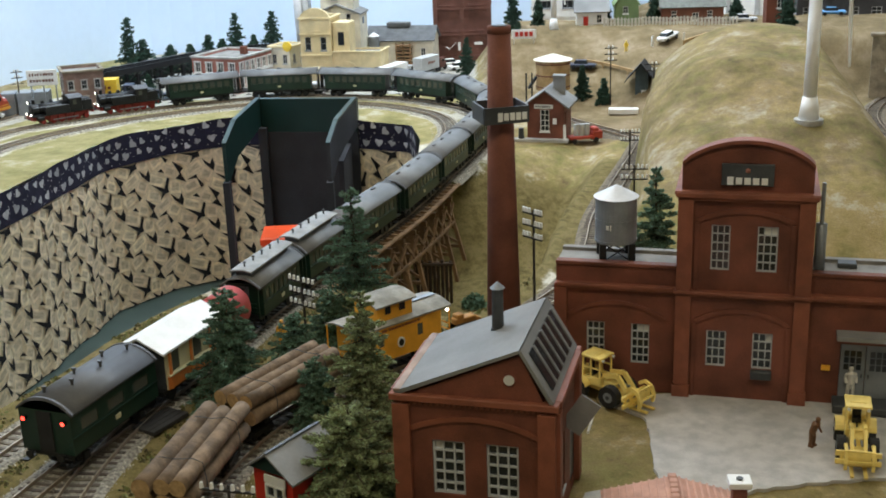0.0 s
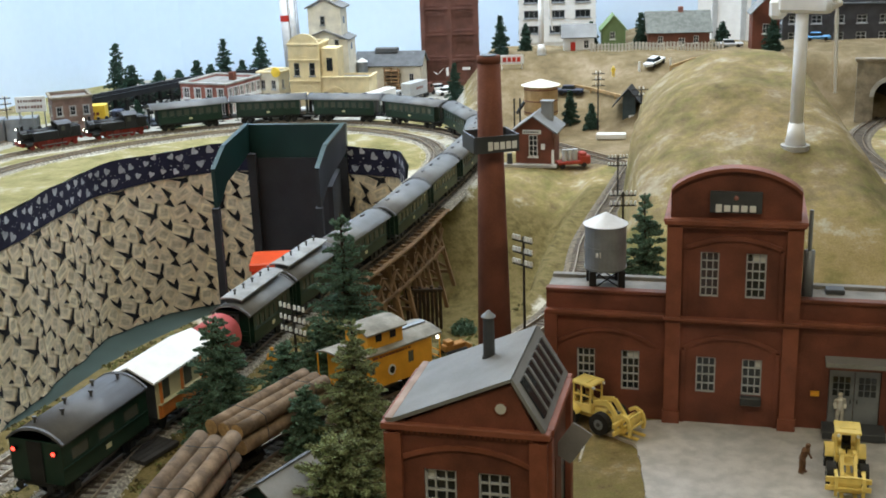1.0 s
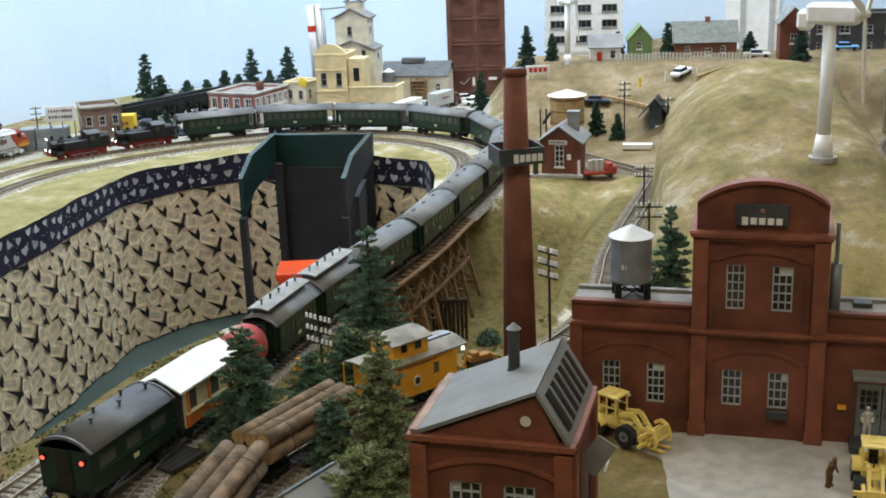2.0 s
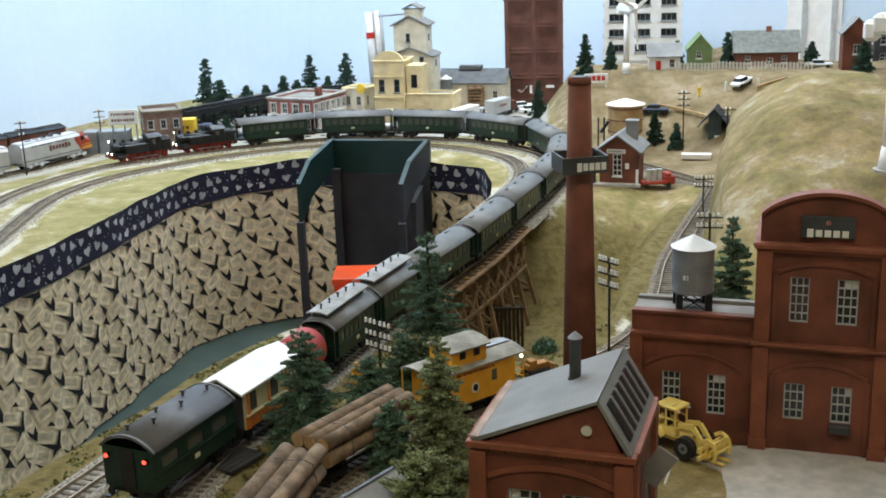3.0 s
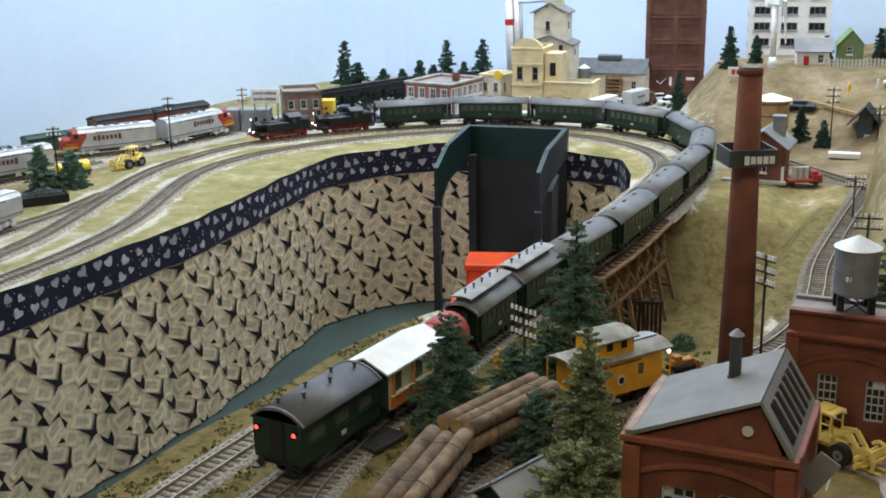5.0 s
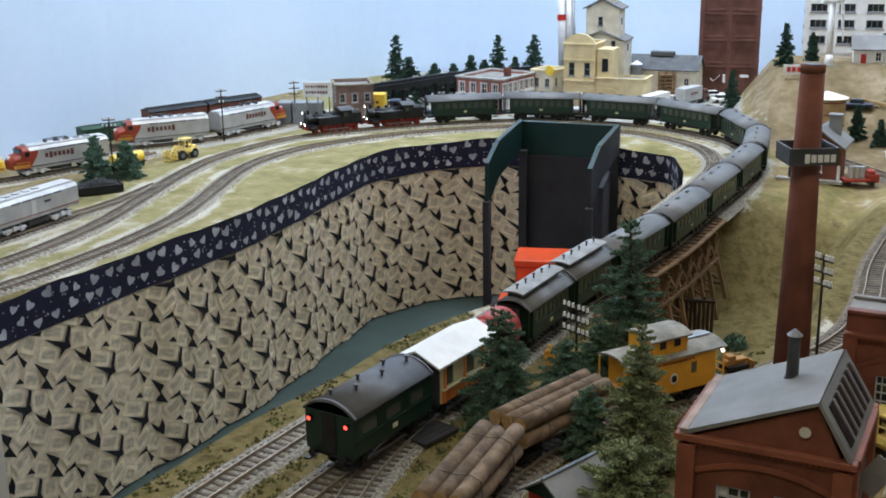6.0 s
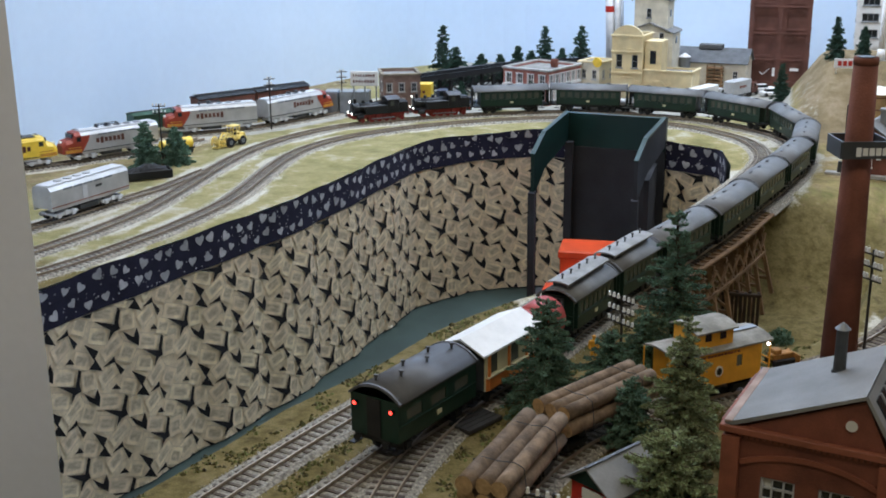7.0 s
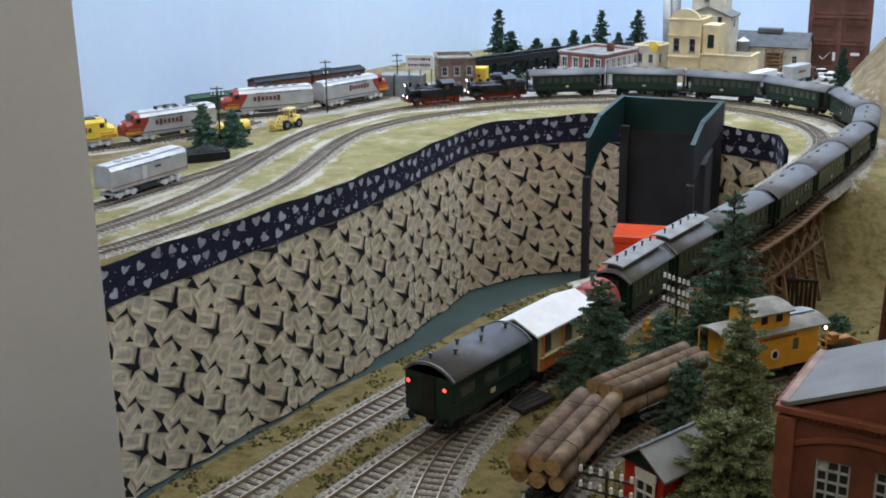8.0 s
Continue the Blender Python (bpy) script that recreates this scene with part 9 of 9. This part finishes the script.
# ---------------------------------------------------------------- the diesel yard
def diesel(nose, body, roof, label, L=0.165, b_unit=False):
    """A streamlined diesel unit that faces +x."""
    e = thing("diesel_locomotive", Matrix.Identity(4), label, "locomotive", "parked diesels")
    w, z0, z1 = 0.0335, 0.0178 if b_unit else 0.0145, 0.0475
    back, front = -L / 2, L / 2 - (0.0 if b_unit else 0.030)
    bm = prism(bmesh.new(), [(-w / 2, z0), (w / 2, z0), (w / 2, z1 - 0.006), (w * 0.40, z1 - 0.0015), (w * 0.2, z1), (-w * 0.2, z1), (-w * 0.40, z1 - 0.0015), (-w / 2, z1 - 0.006)], back, front)
    bmesh.ops.rotate(bm, verts=bm.verts, cent=(0, 0, 0), matrix=Matrix.Rotation(radians(-90), 3, "Z"))
    part("body", bm, body, e)
    part("roof_panel", B((((back + front) / 2, 0, z1 + 0.0004), (front - back - 0.004, w * 0.62, 0.0014)), bevel=0.0005), roof, e)
    if not b_unit:
        bm = bmesh.new()
        secs = []
        for x, hz, hw in ((front, z1, w / 2), (front + 0.010, z1 - 0.001, w / 2), (front + 0.0135, z1 - 0.0110, w / 2 - 0.0005), (front + 0.024, z1 - 0.0130, w * 0.44), (front + 0.030, z1 - 0.0190, w * 0.33)):
            secs.append([bm.verts.new((x, y, z)) for y, z in ((-hw, z0), (hw, z0), (hw, hz - 0.005), (hw * 0.7, hz), (-hw * 0.7, hz), (-hw, hz - 0.005))])
        for a, c in zip(secs, secs[1:]):
            for i in range(6):
                bm.faces.new((a[i], a[(i + 1) % 6], c[(i + 1) % 6], c[i]))
        bm.faces.new(secs[-1])
        bmesh.ops.recalc_face_normals(bm, faces=bm.faces)
        n = part("nose", bm, nose, e, "painted bull nose")
        part("windscreen", B(((front + 0.0122, 0, z1 - 0.0060), (0.0030, w * 0.72, 0.0065))), PANE, n)
        for y in (-w / 2 - 0.0002, w / 2 + 0.0002):
            part("cab_window", B(((front + 0.004, y, z1 - 0.0110), (0.0070, 0.0008, 0.0070))), PANE, n)
        for k, zz in enumerate((z0 + 0.004, z0 + 0.0095)):
            part("nose_stripe", B(((front + 0.0135 - 0.0025 * k, 0, zz), (0.0260 - 0.004 * k, w + 0.0006, 0.0012 if k else 0.0046))), NOSE_GOLD, n, "golden yellow nose band")
        bm = rod(bmesh.new(), (front + 0.026, 0, z1 - 0.0150), (front + 0.0300, 0, z1 - 0.0150), 0.0025, 0.0025, 12)
        part("headlight", bm, WHITE, n)
        bm = bmesh.new()
        prism(bm, [(front - 0.015, z1 - 0.0065), (front - 0.012, z0 + 0.018), (front - 0.005, z0 + 0.008), (front - 0.001, z0 + 0.002), (front + 0.001, z0 + 0.002), (front + 0.001, z1 - 0.0065)], -w / 2 - 0.0003, w / 2 + 0.0003)
        part("cab_flash", bm, nose, e, "orange-red swoop behind the cab")
        rack = part("roof_rack", B(((-0.018, 0, z1 + 0.0030), (0.0012, 0.012, 0.0060)), ((0.018, 0, z1 + 0.0030), (0.0012, 0.012, 0.0060)), ((0, -0.0055, z1 + 0.0052), (0.037, 0.0010, 0.0010)), ((0, 0.0055, z1 + 0.0052), (0.037, 0.0010, 0.0010))), DARK_GREY, e, "dark wire roof rack")
        part("fan_hood", rod(bmesh.new(), (0, 0, z1 + 0.0005), (0, 0, z1 + 0.0068), 0.0046, 0.0036, 14), DARK_GREY, rack)
        for k in (0, 1):
            part("horn", rod(bmesh.new(), (front - 0.002, (k - 0.5) * 0.008, z1 + 0.0022), (front + 0.005, (k - 0.5) * 0.008, z1 + 0.0022), 0.0005, 0.0011, 8), STEEL_GREY, e)
    for sg in (-1, 1):
        lb = bmesh.new()
        for i in range(7):
            box(lb, (L * 0.02 + (i - 3) * 0.0072, sg * (w / 2 + 0.0003), 0.0310), (0.0050, 0.0006, 0.0100 if i in (0, 5) else 0.0070))
        if not b_unit:
            part("side_lettering", lb, BRICK_DARK, e, "dark red bars of side lettering")
        else:
            lb.free()
            part("door", B(((-L * 0.08, sg * (w / 2 + 0.0002), 0.0285), (0.0085, 0.0005, 0.0200))), SILVER_ROOF, e)
            part("emblem", B(((L * 0.10, sg * (w / 2 + 0.0003), 0.0330), (0.0110, 0.0006, 0.0030))), DARK_GREY, e)
        for i in range(5):
            part("grille", B(((back + 0.030 + i * (front - back - 0.05) / 5, sg * (w / 2 + 0.0002), 0.0405), (0.0150, 0.0005, 0.0028))), STEEL_GREY, e)
        part("lower_stripe", B((((back + front) / 2, sg * (w / 2 + 0.0002), z0 + 0.002), (front - back, 0.0006, 0.0012))), BRICK_TRIM if b_unit else DARK_GREY, e)
        part("side_sill", B((((back + front) / 2, sg * (w / 2 - 0.002), z0 - 0.0015), (front - back, 0.003, 0.003))), SILVER, e)
    for i in range(4):
        part("roof_fan", rod(bmesh.new(), (back + 0.030 + i * 0.017, 0, z1 + 0.001), (back + 0.030 + i * 0.017, 0, z1 + 0.0026), 0.0062, 0.0058, 14), STEEL_GREY if not b_unit else SILVER, e)
    for x in (-L * 0.32, L * 0.28):
        tr = part("truck_frame", B(((x, 0, 0.0085), (0.040, 0.0250, 0.0030)), ((x, -0.0140, 0.0075), (0.040, 0.0020, 0.0042)), ((x, 0.0140, 0.0075), (0.040, 0.0020, 0.0042)), bevel=0.0005), SILVER, e)
        for dx in (-0.0125, 0, 0.0125):
            for y in (-0.0150, 0.0150):
                part("axle_box", B(((x + dx, y, 0.0066 if dx else 0.0090), (0.0064, 0.0024, 0.0066)), bevel=0.0005), SILVER_ROOF, tr)
        for dx in (-0.012, 0.012):
            wheelset(tr, x + dx, 0.0055)
    part("fuel_tank", B(((0, 0, 0.0085), (0.035, 0.0240, 0.0070)), bevel=0.001), DARK_GREY, e)
    return e


CAR_GREEN = material("dark_freight_car_green", (0.035, 0.085, 0.050), 0.5, 0, 0.15, 60, 0.08)
NOSE_GOLD = material("golden_nose_band", (0.55, 0.26, 0.04), 0.45, 0, 0.15, 60, 0.08)
WARBONNET = material("orange_red_nose_paint", (0.31, 0.048, 0.026), 0.4, 0, 0.15, 60, 0.08)
d1 = diesel(WARBONNET, SILVER, SILVER_ROOF, "silver streamlined diesel with orange-red nose parked in the yard")
put_on(LINE_H, d1, length_at(LINE_H, -0.970, 1.733), flip=True)
put_on(LINE_H, copy_thing(d1, Matrix.Identity(4)), length_at(LINE_H, -0.861, 1.875))
s_nose = length_at(LINE_G, -1.088, 1.437)
put_on(LINE_G, copy_thing(d1, Matrix.Identity(4)), s_nose + 0.084, flip=True)
put_on(LINE_G, diesel(YELLOW, YELLOW, DARK_GREY, "yellow streamlined diesel parked in the yard", 0.140), max(0.071, s_nose - 0.074))
put_on(LINE_F, diesel(SILVER, SILVER, SILVER_ROOF, "plain silver booster unit parked on the siding", 0.142, True), length_at(LINE_F, -0.891, 1.187))
for x, y, t, body, roof, tall in ((-0.983, 1.822, 54, BROWN_BOARD, BLACK, 1.0), (-0.913, 1.923, 56, BROWN_BOARD, BLACK, 1.0), (-1.055, 1.716, 52, CAR_GREEN, CAR_GREEN, 0.70)):
    e = thing("box_car", pose(x, y, 0, 0, 0, t) @ Matrix.Diagonal((0.78, 1.0, tall, 1.0)), "dark roofed brown freight car parked behind the diesels" if roof is BLACK else "low dark green freight car parked behind the diesels", "freight car", "freight cars")
    part("body", B(((0, 0, 0.0310), (0.150, 0.0340, 0.0360)), bevel=0.0006), body, e)
    part("roof", roof_mesh(0.153, 0.0345, 0.0490, 0.0050), roof, e)
    part("roof_walk", B(((0, 0, 0.0552), (0.150, 0.0060, 0.0012))), DARK_GREY, e)
    for sg in (-1, 1):
        part("side_door", B(((0, sg * 0.0175, 0.0300), (0.030, 0.0012, 0.0310)), bevel=0.0003), body, e)
    for k in (-0.055, 0.055):
        truck(e, k)
for x, y, a in ((-0.938, 1.548, 62),):
    e = thing("tank_car", pose(x, y, -0.003, 0, 0, a) @ Matrix.Scale(0.62, 4), "yellow tank car parked behind the firs", "freight car", "tank cars")
    part("tank", rod(bmesh.new(), (-0.045, 0, 0.027), (0.045, 0, 0.027), 0.0150, 0.0150, 20), YELLOW, e)
    part("frame", B(((0, 0, 0.0125), (0.105, 0.020, 0.004))), BLACK, e)
    for k in (-0.035, 0.035):
        truck(e, k)
telegraph_pole(-0.926, 1.480, 0.098, 2, 20, per=4, aw=0.020)
telegraph_pole(-0.874, 1.790, 0.096, 3, 30, per=2, aw=0.020)
telegraph_pole(-0.800, 1.965, 0.086, 3, 30, per=2, aw=0.020)
e = thing("coal_load", pose(-0.905, 1.392, -0.004, 0, 0, 40), "black heaped coal load in a low bin beside the siding", "coal load")
part("bin_side", B(((0, -0.015, 0.006), (0.070, 0.002, 0.012)), bevel=0.0004), BLACK, e)
part("bin_side", B(((0, 0.015, 0.006), (0.070, 0.002, 0.012)), bevel=0.0004), BLACK, e)
for sx in (-1, 1):
    part("bin_end", B(((sx * 0.0345, 0, 0.006), (0.002, 0.030, 0.012)), bevel=0.0004), BLACK, e)
bm = bmesh.new()
g = [[bm.verts.new((-0.033 + 0.066 * i / 14, -0.0138 + 0.0276 * j / 7, 0.008 + (0.012 * math.sin(math.pi * i / 14) ** 0.6 * math.sin(math.pi * j / 7) ** 0.6 + 0.004 * noise.noise((i * 0.9, j * 0.9, 4))) * (0 < i < 14 and 0 < j < 7))) for j in range(8)] for i in range(15)]
for i in range(14):
    for j in range(7):
        bm.faces.new((g[i][j], g[i + 1][j], g[i + 1][j + 1], g[i][j + 1]))
part("coal_heap", bm, RUBBER, e)

# tiled house below the yard
e = thing("tiled_house", pose(0.149, 0.440, -0.004, 0, 0, -4), "small house with pink tiled hip roof and chimney", "house")
part("body", B(((0, 0, 0.016), (0.068, 0.100, 0.032))), BRICK_PALE, e)
TILE = material("pink_roof_tiles", (0.52, 0.29, 0.22), 0.7, 0, 0.15, 80, 0.3, 400)
EZ, RZ, HW, HL = 0.033, 0.054, 0.042, 0.060
bm = bmesh.new()
vs = [bm.verts.new(p) for p in ((-HW, -HL, EZ), (HW, -HL, EZ), (HW, HL, EZ), (-HW, HL, EZ), (0, -HL + 0.022, RZ), (0, HL - 0.018, RZ))]
for q in ((0, 1, 4), (1, 2, 5, 4), (2, 3, 5), (3, 0, 4, 5), (0, 3, 2, 1)):
    bm.faces.new([vs[i] for i in q])
part("hip_roof", bm, TILE, e)
for sg in (-1, 1):
    for k in range(9):
        f = (k + 0.5) / 9.5
        y0, y1 = -HL + 0.022 * f, HL - 0.018 * f
        part("tile_course", B(((sg * HW * (1 - f), (y0 + y1) / 2, EZ + (RZ - EZ) * f + 0.0003), (0.0012, y1 - y0, 0.0012))), TILE, e)
for k in range(14):
    part("ridge_tile", B(((0, -HL + 0.024 + k * 0.0059, RZ + 0.0004), (0.0052, 0.0050, 0.0022)), bevel=0.0006), TILE, e)
part("chimney", B(((0.034, 0.006, 0.048), (0.0080, 0.0080, 0.044))), BRICK, e)
part("chimney_cap", B(((0.034, 0.006, 0.0705), (0.0130, 0.0120, 0.0036)), bevel=0.0004), WHITE, e)
part("flue", rod(bmesh.new(), (0.034, 0.006, 0.071), (0.034, 0.006, 0.0732), 0.0020, 0.0020, 10), DARK_GREY, e)

# tall white panel with dark jambs on the back wall
e = thing("wall_panel", pose(0.685, 2.775, 0, 0, 0, 0), "tall white panel with pale grey jambs against the back wall", "panel")
part("panel", B(((0, 0, 0.30), (0.130, 0.004, 0.62))), TURBINE_WHITE, e)
for x in (-0.024, 0.046):
    part("jamb", B(((x, -0.004, 0.30), (0.012, 0.006, 0.62)), bevel=0.0006), GREY_PAINT, e, "pale grey jamb")
